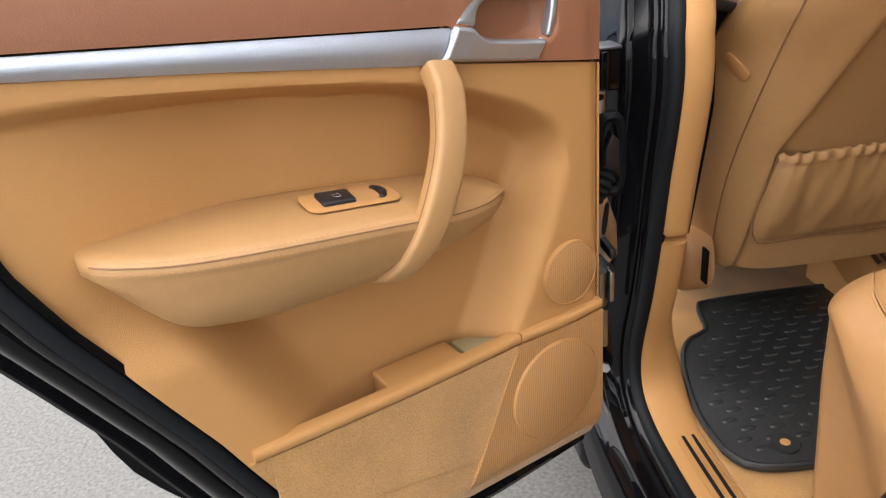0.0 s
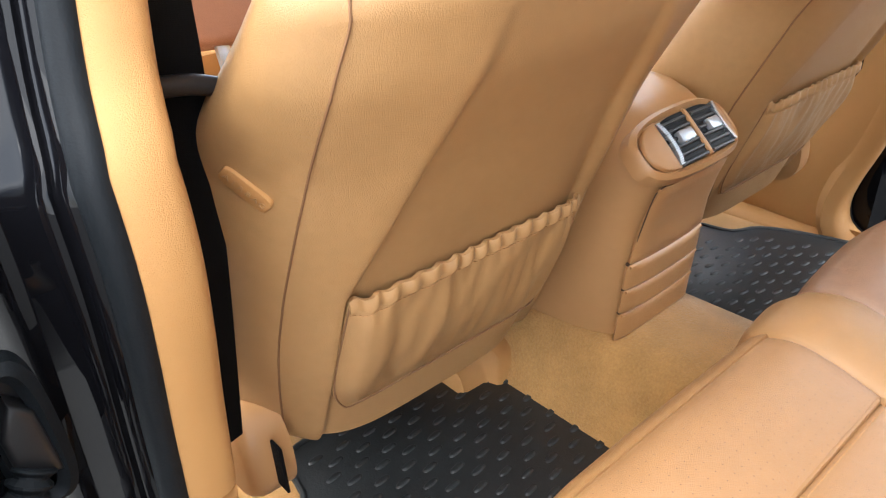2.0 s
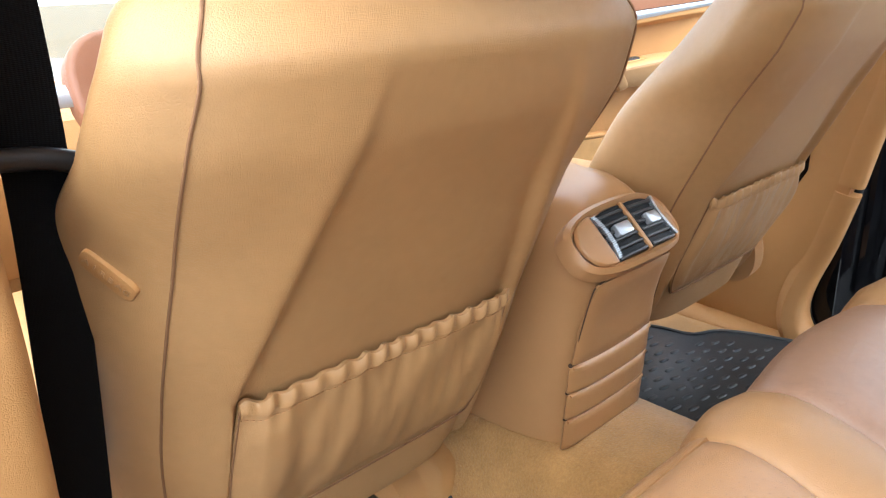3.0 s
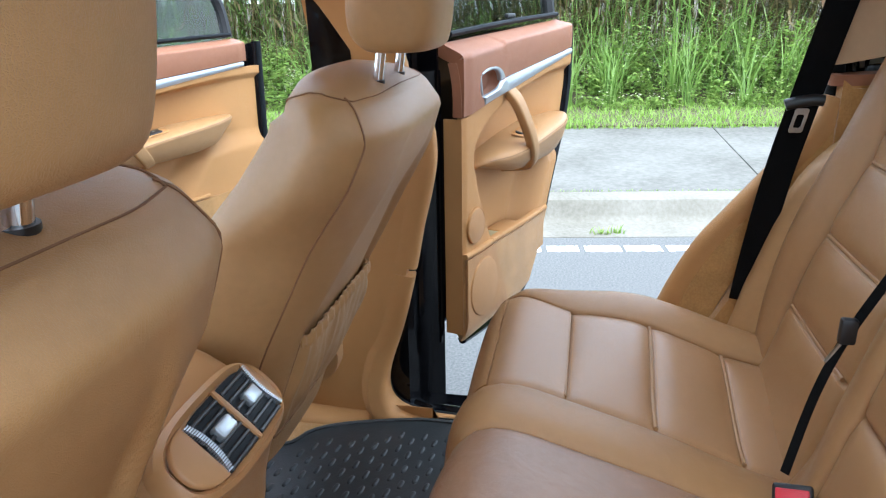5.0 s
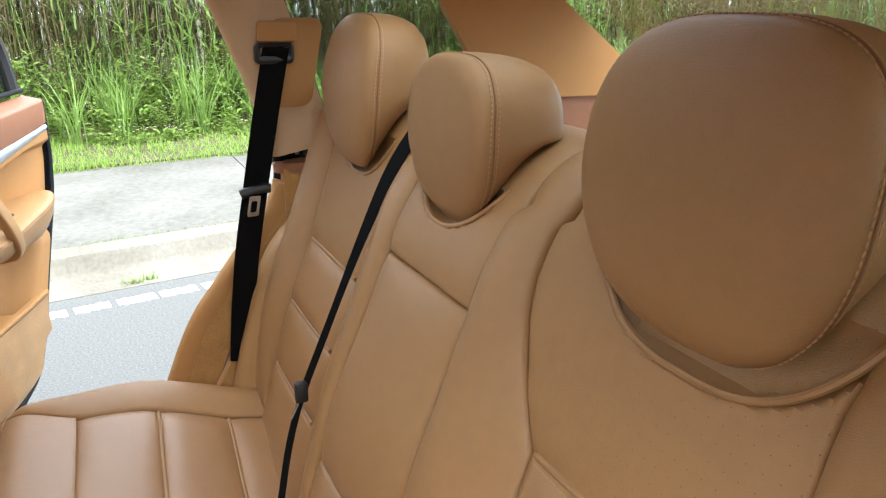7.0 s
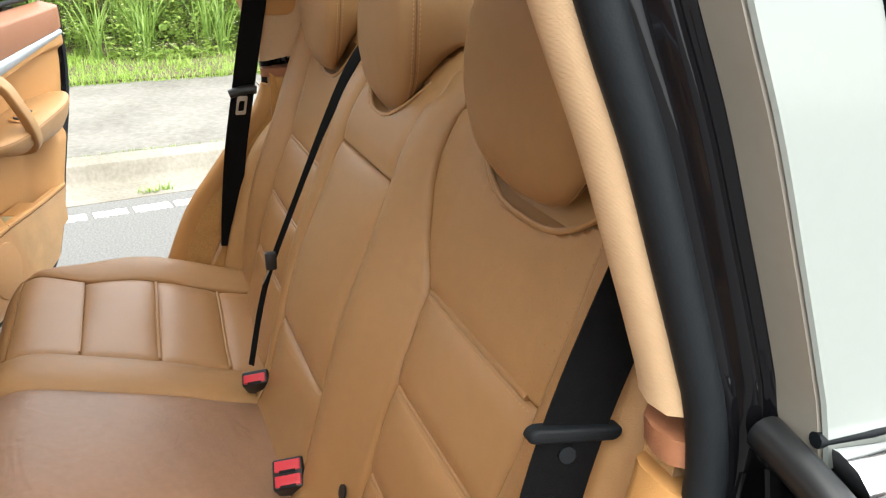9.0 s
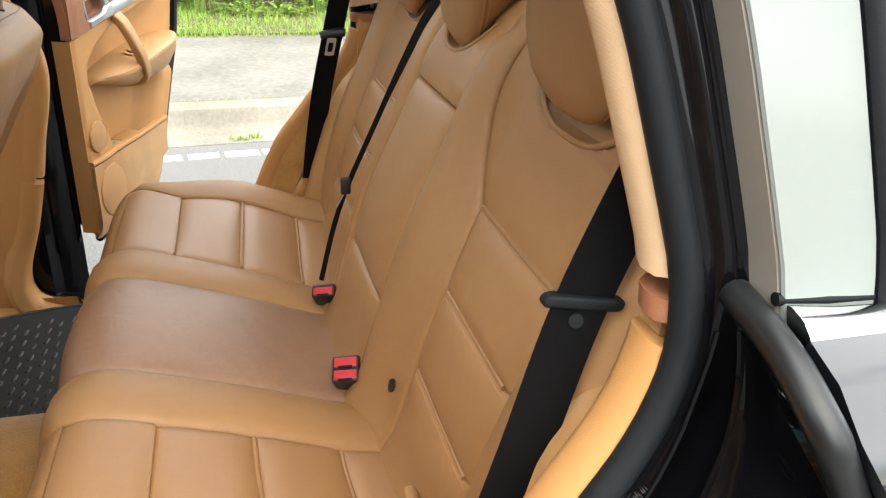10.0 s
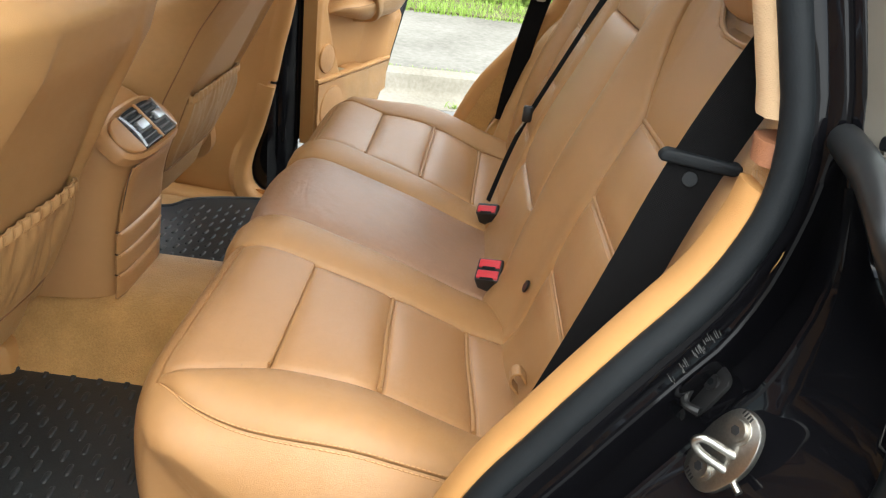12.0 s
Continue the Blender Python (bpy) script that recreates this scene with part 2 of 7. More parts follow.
def glass_material(name, tint, edge):
    m = bpy.data.materials.new(name)
    m.use_nodes = True
    n, l = m.node_tree.nodes, m.node_tree.links
    n.remove(n["Principled BSDF"])
    t = n.new("ShaderNodeBsdfTransparent")
    t.inputs["Color"].default_value = (*tint, 1)
    g = n.new("ShaderNodeBsdfGlossy")
    g.inputs["Roughness"].default_value = 0.01
    f = n.new("ShaderNodeMath")
    f.operation = "MULTIPLY_ADD"
    f.inputs[1].default_value, f.inputs[2].default_value = 0.55, 0.035
    f.use_clamp = True
    e = n.new("ShaderNodeMath")
    e.operation = "POWER"
    e.inputs[1].default_value = edge
    lw = n.new("ShaderNodeLayerWeight")
    l.new(lw.outputs["Facing"], e.inputs[0])
    l.new(e.outputs[0], f.inputs[0])
    s = n.new("ShaderNodeMixShader")
    l.new(f.outputs[0], s.inputs["Fac"])
    l.new(t.outputs["BSDF"], s.inputs[1])
    l.new(g.outputs["BSDF"], s.inputs[2])
    l.new(s.outputs["Shader"], n["Material Output"].inputs["Surface"])
    return m


M_GLASS = glass_material("clear_glass", (0.92, 0.95, 0.94), 4.5)
# tint sets how much light the added roof opening lets in
M_ADDED_ROOFGLASS = glass_material("added_roof_glass", (0.57, 0.59, 0.59), 4.5)
M_TINT = glass_material("tinted_privacy_glass", (0.58, 0.62, 0.59), 4.5)

# ---- building helpers ----


def thing(name, at, label, category, group="", kind=""):
    """An empty at a thing's base, to parent its parts."""
    ob = new(name)
    ob.location = at
    ob.empty_display_size = 0.05
    return tagged(ob, label, category, group, kind)


def part(name, bm, mat, parent=None, label="", smooth=40, m=None):
    """Links a bmesh, in world places, as one mesh object under its thing."""
    if m is not None:
        bm.transform(m)
    bmesh.ops.recalc_face_normals(bm, faces=bm.faces)
    me = bpy.data.meshes.new(name)
    bm.to_mesh(me)
    bm.free()
    if smooth:
        me.polygons.foreach_set("use_smooth", [True] * len(me.polygons))
        me.set_sharp_from_angle(angle=radians(smooth))
    me.materials.append(mat)
    ob = new(name, me)
    if parent is not None:
        ob.parent = parent
        base = Matrix.Translation(parent.location) if parent.parent is None else Matrix.Identity(4)
        ob.matrix_parent_inverse = base.inverted()
    if label:
        ob["label"] = label
    return ob


def curve_at(pts, n):
    """n points at even steps along a smooth curve through pts."""
    pts = [Vector(p) for p in pts]
    fine = []
    for i in range(len(pts) - 1):
        p0, p1, p2, p3 = pts[max(i - 1, 0)], pts[i], pts[i + 1], pts[min(i + 2, len(pts) - 1)]
        for k in range(12):
            t = k / 12
            fine.append(0.5 * ((2 * p1) + (p2 - p0) * t + (2 * p0 - 5 * p1 + 4 * p2 - p3) * t * t + (3 * p1 - p0 - 3 * p2 + p3) * t ** 3))
    fine.append(pts[-1])
    run = [0.0]
    for a, b in zip(fine, fine[1:]):
        run.append(run[-1] + (b - a).length)
    out, j = [], 0
    for i in range(n):
        s = run[-1] * i / (n - 1)
        while j < len(run) - 2 and run[j + 1] < s:
            j += 1
        d = run[j + 1] - run[j]
        out.append(fine[j].lerp(fine[j + 1], (s - run[j]) / d if d else 0))
    return out


class Profile:
    """A smooth curve that gives its point and length run."""

    def __init__(self, pts, n=240):
        self.p = curve_at(pts, n)
        self.run = [0.0]
        for a, b in zip(self.p, self.p[1:]):
            self.run.append(self.run[-1] + (b - a).length)
        self.length = self.run[-1]

    def at(self, s):
        s = s / self.length * (len(self.p) - 1)
        i = min(max(int(math.floor(s)), 0), len(self.p) - 2)
        return self.p[i].lerp(self.p[i + 1], s - i)

    def where(self, k, value):
        """The length run at which coordinate k first comes nearest to value."""
        best = min(range(len(self.p) * 2 // 3), key=lambda i: abs(self.p[i][k] - value))
        return self.run[best]


def rings(loops, closed=True, caps=True):
    """A skin over loops of points that have equal counts."""
    bm = bmesh.new()
    vs = [[bm.verts.new(p) for p in loop] for loop in loops]
    n = len(loops[0])
    for a, b in zip(vs, vs[1:]):
        for i in range(n if closed else n - 1):
            j = (i + 1) % n
            try:
                bm.faces.new((a[i], a[j], b[j], b[i]))
            except ValueError:
                pass
    if caps and closed:
        bm.faces.new(vs[0])
        bm.faces.new(list(reversed(vs[-1])))
    return bm


def sheet(f, nu, nv, thick=0.0):
    """A surface f(a, b), a and b from 0 to 1; with a thickness it becomes a closed slab behind its face."""
    front = [[Vector(f(i / nu, j / nv)) for j in range(nv + 1)] for i in range(nu + 1)]
    bm = bmesh.new()
    A = [[bm.verts.new(p) for p in row] for row in front]
    for i in range(nu):
        for j in range(nv):
            bm.faces.new((A[i][j], A[i + 1][j], A[i + 1][j + 1], A[i][j + 1]))
    if thick:
        B = []
        for i in range(nu + 1):
            row = []
            for j in range(nv + 1):
                du = front[min(i + 1, nu)][j] - front[max(i - 1, 0)][j]
                dv = front[i][min(j + 1, nv)] - front[i][max(j - 1, 0)]
                nn = du.cross(dv)
                nn = nn.normalized() if nn.length > 1e-12 else Vector((0, 0, 1))
                row.append(bm.verts.new(front[i][j] - nn * thick))
            B.append(row)
        for i in range(nu):
            for j in range(nv):
                bm.faces.new((B[i][j], B[i][j + 1], B[i + 1][j + 1], B[i + 1][j]))
        edge_a = [A[i][0] for i in range(nu)] + [A[nu][j] for j in range(nv)] + [A[i][nv] for i in range(nu, 0, -1)] + [A[0][j] for j in range(nv, 0, -1)]
        edge_b = [B[i][0] for i in range(nu)] + [B[nu][j] for j in range(nv)] + [B[i][nv] for i in range(nu, 0, -1)] + [B[0][j] for j in range(nv, 0, -1)]
        n = len(edge_a)
        for i in range(n):
            j = (i + 1) % n
            bm.faces.new((edge_a[i], edge_b[i], edge_b[j], edge_a[j]))
    return bm


def pad(f, u0, u1, v0, v1, r=0.005, crown=0.008, sink=0.02, nu=22, nv=22, mod=None, flip=1, soft=0.004):
    """An upholstered panel on the surface f(u, v): rounded down into its seams on all sides, slightly crowned, with a closed back."""
    def ease(t):
        return 0.25 * t + 0.75 * (0.5 - 0.5 * math.cos(math.pi * t))

    def point(u, v, off):
        e = 0.002
        p = Vector(f(u, v))
        nn = (Vector(f(u + e, v)) - Vector(f(u - e, v))).cross(Vector(f(u, v + e)) - Vector(f(u, v - e)))
        return p + nn.normalized() * off * flip

    def dip(d):
        return -r * max(0.0, 1 - d / r) ** 2 - soft * max(0.0, 1 - d / 0.035) ** 2

    bm = bmesh.new()
    rows = []
    for i in range(nu + 1):
        row = []
        for j in range(nv + 1):
            a, b = ease(i / nu), ease(j / nv)
            u, v = u0 + (u1 - u0) * a, v0 + (v1 - v0) * b
            du, dv = min(a, 1 - a) * abs(u1 - u0), min(b, 1 - b) * abs(v1 - v0)
            off = max(dip(du) + dip(dv), -r - 1.3 * soft) + crown * (1 - (2 * a - 1) ** 2) * (1 - (2 * b - 1) ** 4)
            if mod:
                off += mod(u, v)
            row.append(bm.verts.new(point(u, v, off)))
        rows.append(row)
    for i in range(nu):
        for j in range(nv):
            bm.faces.new((rows[i][j], rows[i + 1][j], rows[i + 1][j + 1], rows[i][j + 1]))
    ring = [rows[i][0] for i in range(nu)] + [rows[nu][j] for j in range(nv)] + [rows[i][nv] for i in range(nu, 0, -1)] + [rows[0][j] for j in range(nv, 0, -1)]
    uv = [(i / nu, 0) for i in range(nu)] + [(1, j / nv) for j in range(nv)] + [(i / nu, 1) for i in range(nu, 0, -1)] + [(0, j / nv) for j in range(nv, 0, -1)]
    low = [bm.verts.new(point(u0 + (u1 - u0) * ease(a), v0 + (v1 - v0) * ease(b), -r - sink)) for a, b in uv]
    n = len(ring)
    for i in range(n):
        j = (i + 1) % n
        bm.faces.new((ring[i], low[i], low[j], ring[j]))
    bm.faces.new(low)
    return bm


def tube(pts, r, n=8, steps=0, flat=1.0, up=None):
    """A round or oval bar along a smooth curve through pts."""
    pts = curve_at(pts, steps) if steps else [Vector(p) for p in pts]
    loops = []
    ref = Vector(up) if up else None
    for i, p in enumerate(pts):
        d = (pts[min(i + 1, len(pts) - 1)] - pts[max(i - 1, 0)]).normalized()
        if ref is None:
            ref = d.orthogonal()
        x = (ref - d * ref.dot(d)).normalized()
        if not up:
            ref = x
        y = d.cross(x)
        loops.append([p + x * (r * math.cos(2 * math.pi * k / n)) + y * (r * flat * math.sin(2 * math.pi * k / n)) for k in range(n)])
    return rings(loops)


def stitches(pts, r=0.0008, run=0.0042, gap=0.0018):
    """A row of single thread stitches along pts, in one mesh."""
    pts = [Vector(p) for p in pts]
    run_at = [0.0]
    for a, b in zip(pts, pts[1:]):
        run_at.append(run_at[-1] + (b - a).length)

    def at(d):
        i = 0
        while i < len(pts) - 2 and run_at[i + 1] < d:
            i += 1
        return pts[i].lerp(pts[i + 1], (d - run_at[i]) / max(1e-9, run_at[i + 1] - run_at[i]))
    bm = bmesh.new()
    d = 0.0
    while d + run < run_at[-1]:
        a, b = at(d), at(d + run)
        g = (b - a).normalized()
        x = g.orthogonal().normalized()
        y = g.cross(x)
        vs = [[bm.verts.new(a + (b - a) * t + (x * math.cos(k * math.pi / 2) + y * math.sin(k * math.pi / 2)) * r * w) for k in range(4)] for t, w in ((0.0, 0.45), (0.25, 1.0), (0.75, 1.0), (1.0, 0.45))]
        for p, q in zip(vs, vs[1:]):
            for k in range(4):
                bm.faces.new((p[k], p[(k + 1) % 4], q[(k + 1) % 4], q[k]))
        bm.faces.new(list(reversed(vs[0])))
        bm.faces.new(vs[-1])
        d += run + gap
    return bm


def strap(pts, width, across, thick=0.0016, steps=0):
    """Flat webbing along pts; across: the way of its width."""
    pts = curve_at(pts, steps) if steps else [Vector(p) for p in pts]
    loops = []
    for i, p in enumerate(pts):
        d = (pts[min(i + 1, len(pts) - 1)] - pts[max(i - 1, 0)]).normalized()
        x = Vector(across(i / (len(pts) - 1)) if callable(across) else across)
        x = (x - d * x.dot(d)).normalized()
        y = d.cross(x)
        h, t = (width(i / (len(pts) - 1)) if callable(width) else width) / 2, thick / 2
        loops.append([p - x * h - y * t, p + x * h - y * t, p + x * h + y * t, p - x * h + y * t])
    return rings(loops)


def box(size, at=(0, 0, 0), bevel=0.003, seg=2, m=None):
    bm = bmesh.new()
    bmesh.ops.create_cube(bm, size=1)
    bm.transform(Matrix.Diagonal((*size, 1)))
    if bevel:
        bmesh.ops.bevel(bm, geom=list(bm.edges), offset=min(bevel, min(size) * 0.45), segments=seg, profile=0.5, affect="EDGES")
    bm.transform(Matrix.Translation(at) if m is None else m @ Matrix.Translation(at))
    return bm


def prism(outline, depth, to, bevel=0.003, seg=2):
    """An outline of (a, b) places pushed through by depth; to(a, b, w) gives the place."""
    bm = bmesh.new()
    vs = [bm.verts.new((a, b, 0)) for a, b in outline]
    f = bm.faces.new(vs)
    ex = bmesh.ops.extrude_face_region(bm, geom=[f])
    for v in ex["geom"]:
        if isinstance(v, bmesh.types.BMVert):
            v.co.z = depth
    bmesh.ops.recalc_face_normals(bm, faces=bm.faces)
    if bevel:
        top = [e for e in bm.edges if all(abs(v.co.z - depth) < 1e-7 for v in e.verts)]
        bmesh.ops.bevel(bm, geom=top, offset=bevel, segments=seg, profile=0.5, affect="EDGES")
    for v in bm.verts:
        v.co = Vector(to(v.co.x, v.co.y, v.co.z))
    return bm


def oval(ca, cb, ra, rb, n=32, power=2.0, turn=0.0):
    out = []
    for k in range(n):
        t = 2 * math.pi * k / n
        c, s = math.cos(t), math.sin(t)
        x, y = math.copysign(abs(c) ** (2 / power), c) * ra, math.copysign(abs(s) ** (2 / power), s) * rb
        out.append((ca + x * math.cos(turn) - y * math.sin(turn), cb + x * math.sin(turn) + y * math.cos(turn)))
    return out


def frame_ring(outer, inner, depth, to, round_r=0.0):
    """A flat ring between two outlines of equal count, with depth."""
    n = len(outer)
    bm = bmesh.new()
    mid = [((a[0] + b[0]) / 2, (a[1] + b[1]) / 2) for a, b in zip(outer, inner)]
    rows = [(outer, 0.0), (outer, depth * 0.75), (mid, depth), (inner, depth * 0.75), (inner, 0.0)]
    vs = [[bm.verts.new(to(a, b, w)) for a, b in o] for o, w in rows]
    for p, q in zip(vs, vs[1:] + vs[:1]):
        for i in range(n):
            j = (i + 1) % n
            bm.faces.new((p[i], p[j], q[j], q[i]))
    return bm


def lerp_list(pts, x):
    if x <= pts[0][0]:
        return pts[0][1]
    for (a, b), (c, d) in zip(pts, pts[1:]):
        if x <= c:
            return b + (d - b) * (x - a) / (c - a)
    return pts[-1][1]


def smooth_step(a, b, x):
    t = min(max((x - a) / (b - a), 0.0), 1.0)
    return t * t * (3 - 2 * t)


def rounded_out(x0, x1, z0, z1, r, n=5):
    """A rectangle's outline with round corners."""
    out = []
    for cx, cz, t0 in ((x1 - r, z1 - r, 0), (x0 + r, z1 - r, 90), (x0 + r, z0 + r, 180), (x1 - r, z0 + r, 270)):
        for k in range(n + 1):
            t = radians(t0 + 90 * k / n)
            out.append((cx + r * math.cos(t), cz + r * math.sin(t)))
    return out

# ---- ground and verge ----
MIR = Matrix.Translation((0.022, 0, 0)) @ Matrix.Diagonal((-1, 1, 1, 1))


def slab(x0, x1, y0, y1, z0, z1):
    return box((x1 - x0, y1 - y0, z1 - z0), ((x0 + x1) / 2, (y0 + y1) / 2, (z0 + z1) / 2), bevel=0.0)


tagged(part("ground", slab(-1500, 1500, -1500, 1500, -0.5, -0.06), M_SOIL, smooth=0), "bare green-brown soil reaching the horizon", "ground", kind="structure")
# the road runs a little askew to the car
ROAD = Matrix.Translation((3.6, 0.35, 0)) @ Matrix.Rotation(radians(8.3), 4, "Z") @ Matrix.Translation((-3.6, -0.35, 0))
tagged(part("road", slab(-60, 3.70, -150, 150, -0.3, 0.0), M_ASPHALT, smooth=0, m=ROAD), "grey coarse asphalt road under the car", "road", kind="structure")
kerb_profile = [(3.70, -0.2), (3.70, 0.004), (3.99, 0.010), (4.012, 0.022), (4.03, 0.05), (4.045, 0.125), (4.055, 0.143), (4.08, 0.152), (4.23, 0.154), (4.232, -0.2)]
for k in range(-6, 7):
    y0 = -0.79 + 3.05 * k
    bm = rings([[(x, y0 + 0.004, z) for x, z in kerb_profile], [(x, y0 + 3.042, z) for x, z in kerb_profile]])
    tagged(part("kerb", bm, M_KERB, smooth=30, m=ROAD), "weathered concrete kerb with gutter beside the road", "kerb", "kerb stones", "structure")
for k in range(-6, 7):
    y0 = -0.79 + 3.05 * k
    slab_edge = [(4.238, -0.2), (4.238, 0.150), (6.69, 0.172), (6.69, -0.2)]
    bm = rings([[(x, y0 + 0.006 - 0.145 * (x - 4.238), z) for x, z in slab_edge], [(x, y0 + 3.044 - 0.145 * (x - 4.238), z) for x, z in slab_edge]])
    tagged(part("pavement", bm, M_CONCRETE, smooth=0, m=ROAD), "stained light grey concrete pavement slab", "pavement", "pavement slabs", "structure")
rnd = random.Random(5)
for k in range(-26, 27):
    y0 = 0.232 + 0.234 * k
    bm = bmesh.new()
    cx, sx, sy, n = 3.487, 0.10, rnd.uniform(0.185, 0.212), 14
    left = [(cx - sx / 2 + rnd.uniform(-0.010, 0.010), y0 - sy / 2 + sy * i / n) for i in range(n + 1)]
    right = [(cx + sx / 2 + rnd.uniform(-0.010, 0.010), y0 + sy / 2 - sy * i / n) for i in range(n + 1)]
    lo = [bm.verts.new((x, y, 0.0)) for x, y in left + right]
    hi = [bm.verts.new((x, y, 0.004)) for x, y in left + right]
    bm.faces.new(hi)
    for i in range(len(lo)):
        j = (i + 1) % len(lo)
        bm.faces.new((lo[i], lo[j], hi[j], hi[i]))
    tagged(part("road_marking", bm, M_PAINT, smooth=0, m=ROAD), "worn white painted dash on the asphalt", "road marking", "edge line dashes", "structure")
bm = sheet(lambda a, b: (6.69 + 14 * a, -34 + 60 * b, 0.16 + 0.03 * math.sin(9 * a + 3 * b) + 0.25 * smooth_step(0.12, 0.5, a)), 20, 30, 0.3)
tagged(part("verge", bm, M_SOIL, m=ROAD), "dark soil verge behind the pavement", "verge", kind="structure")


def blade(verts, faces, base, height, lean, width, turn, segs=2):
    """A tapering bent leaf."""
    c, s = math.cos(turn), math.sin(turn)
    k0 = len(verts)
    for i in range(segs + 1):
        t = i / segs
        p = base + Vector((c * lean * t * t, s * lean * t * t, height * (t - 0.18 * t * t * min(abs(lean) / max(height, 1e-3), 2))))
        w = width * (1 - t) ** 0.7 * (0.6 + 0.8 * t if t < 0.4 else 1)
        if i == segs:
            verts.append(p)
        else:
            verts.append(p + Vector((-s, c, 0)) * w / 2)
            verts.append(p - Vector((-s, c, 0)) * w / 2)
    for i in range(segs - 1):
        a = k0 + 2 * i
        faces.append((a, a + 1, a + 3, a + 2))
    a = k0 + 2 * (segs - 1)
    faces.append((a, a + 1, a + 2))


def stuff(name, verts, faces, mat, label, category):
    me = bpy.data.meshes.new(name)
    me.from_pydata([tuple(ROAD @ v) for v in verts], [], faces)
    me.materials.append(mat)
    return tagged(new(name, me), label, category, kind="stuff")


def verge_z(x):
    return 0.17 + 0.25 * smooth_step(0.12, 0.5, (x - 6.69) / 14)


def leaf_on(verts, faces, base, way, length, width):
    """A broad pointed leaf of two bent quads and a tip."""
    side = way.cross(Vector((0, 0, 1)))
    side = side.normalized() if side.length > 1e-4 else Vector((1, 0, 0))
    k0 = len(verts)
    for t, w, drop in ((0.0, 0.25, 0.0), (0.35, 1.0, 0.02), (0.72, 0.75, 0.12)):
        p = base + way * (length * t) - Vector((0, 0, drop * length))
        verts.append(p + side * (w * width / 2))
        verts.append(p - side * (w * width / 2))
    verts.append(base + way * length - Vector((0, 0, 0.30 * length)))
    faces.append((k0, k0 + 1, k0 + 3, k0 + 2))
    faces.append((k0 + 2, k0 + 3, k0 + 5, k0 + 4))
    faces.append((k0 + 4, k0 + 5, k0 + 6))


rnd = random.Random(11)
V, F = [], []
for i in range(30000):
    x = 6.60 + 1.9 * rnd.random() ** 1.3
    y = rnd.uniform(-10, 7)
    tuft = noise.noise(Vector((x * 1.7, y * 1.7, 0))) * 0.5 + 0.5
    blade(V, F, Vector((x, y, verge_z(x) - 0.02)), rnd.uniform(0.05, 0.12) * (0.5 + 1.1 * tuft), rnd.uniform(0.01, 0.09), rnd.uniform(0.008, 0.018), rnd.uniform(0, 6.28))
stuff("grass", V, F, M_GRASS, "short bright green mown grass along the pavement", "grass")
V, F = [], []
V2, F2 = [], []
V3, F3 = [], []
for i in range(1150):
    x = 7.75 + 2.3 * rnd.random() ** 0.9
    y = rnd.uniform(-12, 8)
    mound = noise.noise(Vector((x * 0.5, y * 0.55, 4.0))) * 0.5 + 0.5
    h = (0.18 + 0.62 * smooth_step(7.7, 9.3, x)) * (0.40 + 1.15 * mound)
    base = Vector((x, y, verge_z(x)))
    size = rnd.choice((0.7, 0.8, 1.0, 1.0, 1.35, 1.7))
    for stem in range(rnd.randint(2, 4)):
        top = base + Vector((rnd.gauss(0, 0.13), rnd.gauss(0, 0.15), h * rnd.uniform(0.6, 1.15)))
        n = int((13 + 22 * h) / size ** 0.6)
        for k in range(n):
            t = ((k + rnd.random()) / n) ** 0.8
            c = base.lerp(top, t)
            turn = rnd.uniform(0, 6.28)
            way = Vector((math.cos(turn), math.sin(turn), rnd.uniform(-0.1, 0.7))).normalized()
            leaf_on(V, F, c, way, rnd.uniform(0.045, 0.095) * size, rnd.uniform(0.018, 0.036) * size)
        if rnd.random() < 0.35 and x < 9.6:
            for k in range(rnd.randint(2, 6)):
                c = top + Vector((rnd.gauss(0, 0.06), rnd.gauss(0, 0.06), rnd.uniform(0.0, 0.07)))
                for q in range(4):
                    blade(V2, F2, c, 0.006, 0.018, 0.016, q * 1.57 + rnd.random())
for i in range(150):
    x, y = rnd.uniform(7.9, 9.8), rnd.uniform(-12, 8)
    base, tall = Vector((x, y, verge_z(x))), rnd.uniform(0.45, 1.25)
    for k in range(rnd.randint(10, 22)):
        blade(V3, F3, base + Vector((rnd.gauss(0, 0.04), rnd.gauss(0, 0.04), 0)), tall * rnd.uniform(0.6, 1.1), rnd.uniform(0.15, 0.65), rnd.uniform(0.014, 0.030), rnd.uniform(0, 6.28), 6)
stuff("weeds", V, F, M_WEED, "dense bright green leafy weeds on the verge", "weeds")
stuff("wild_flowers", V2, F2, M_BLOOM, "small pale wild flowers among the weeds", "flowers")
stuff("tall_grass", V3, F3, M_TALL, "tall arching light green grass tufts", "grass")
V, F = [], []
V2, F2 = [], []
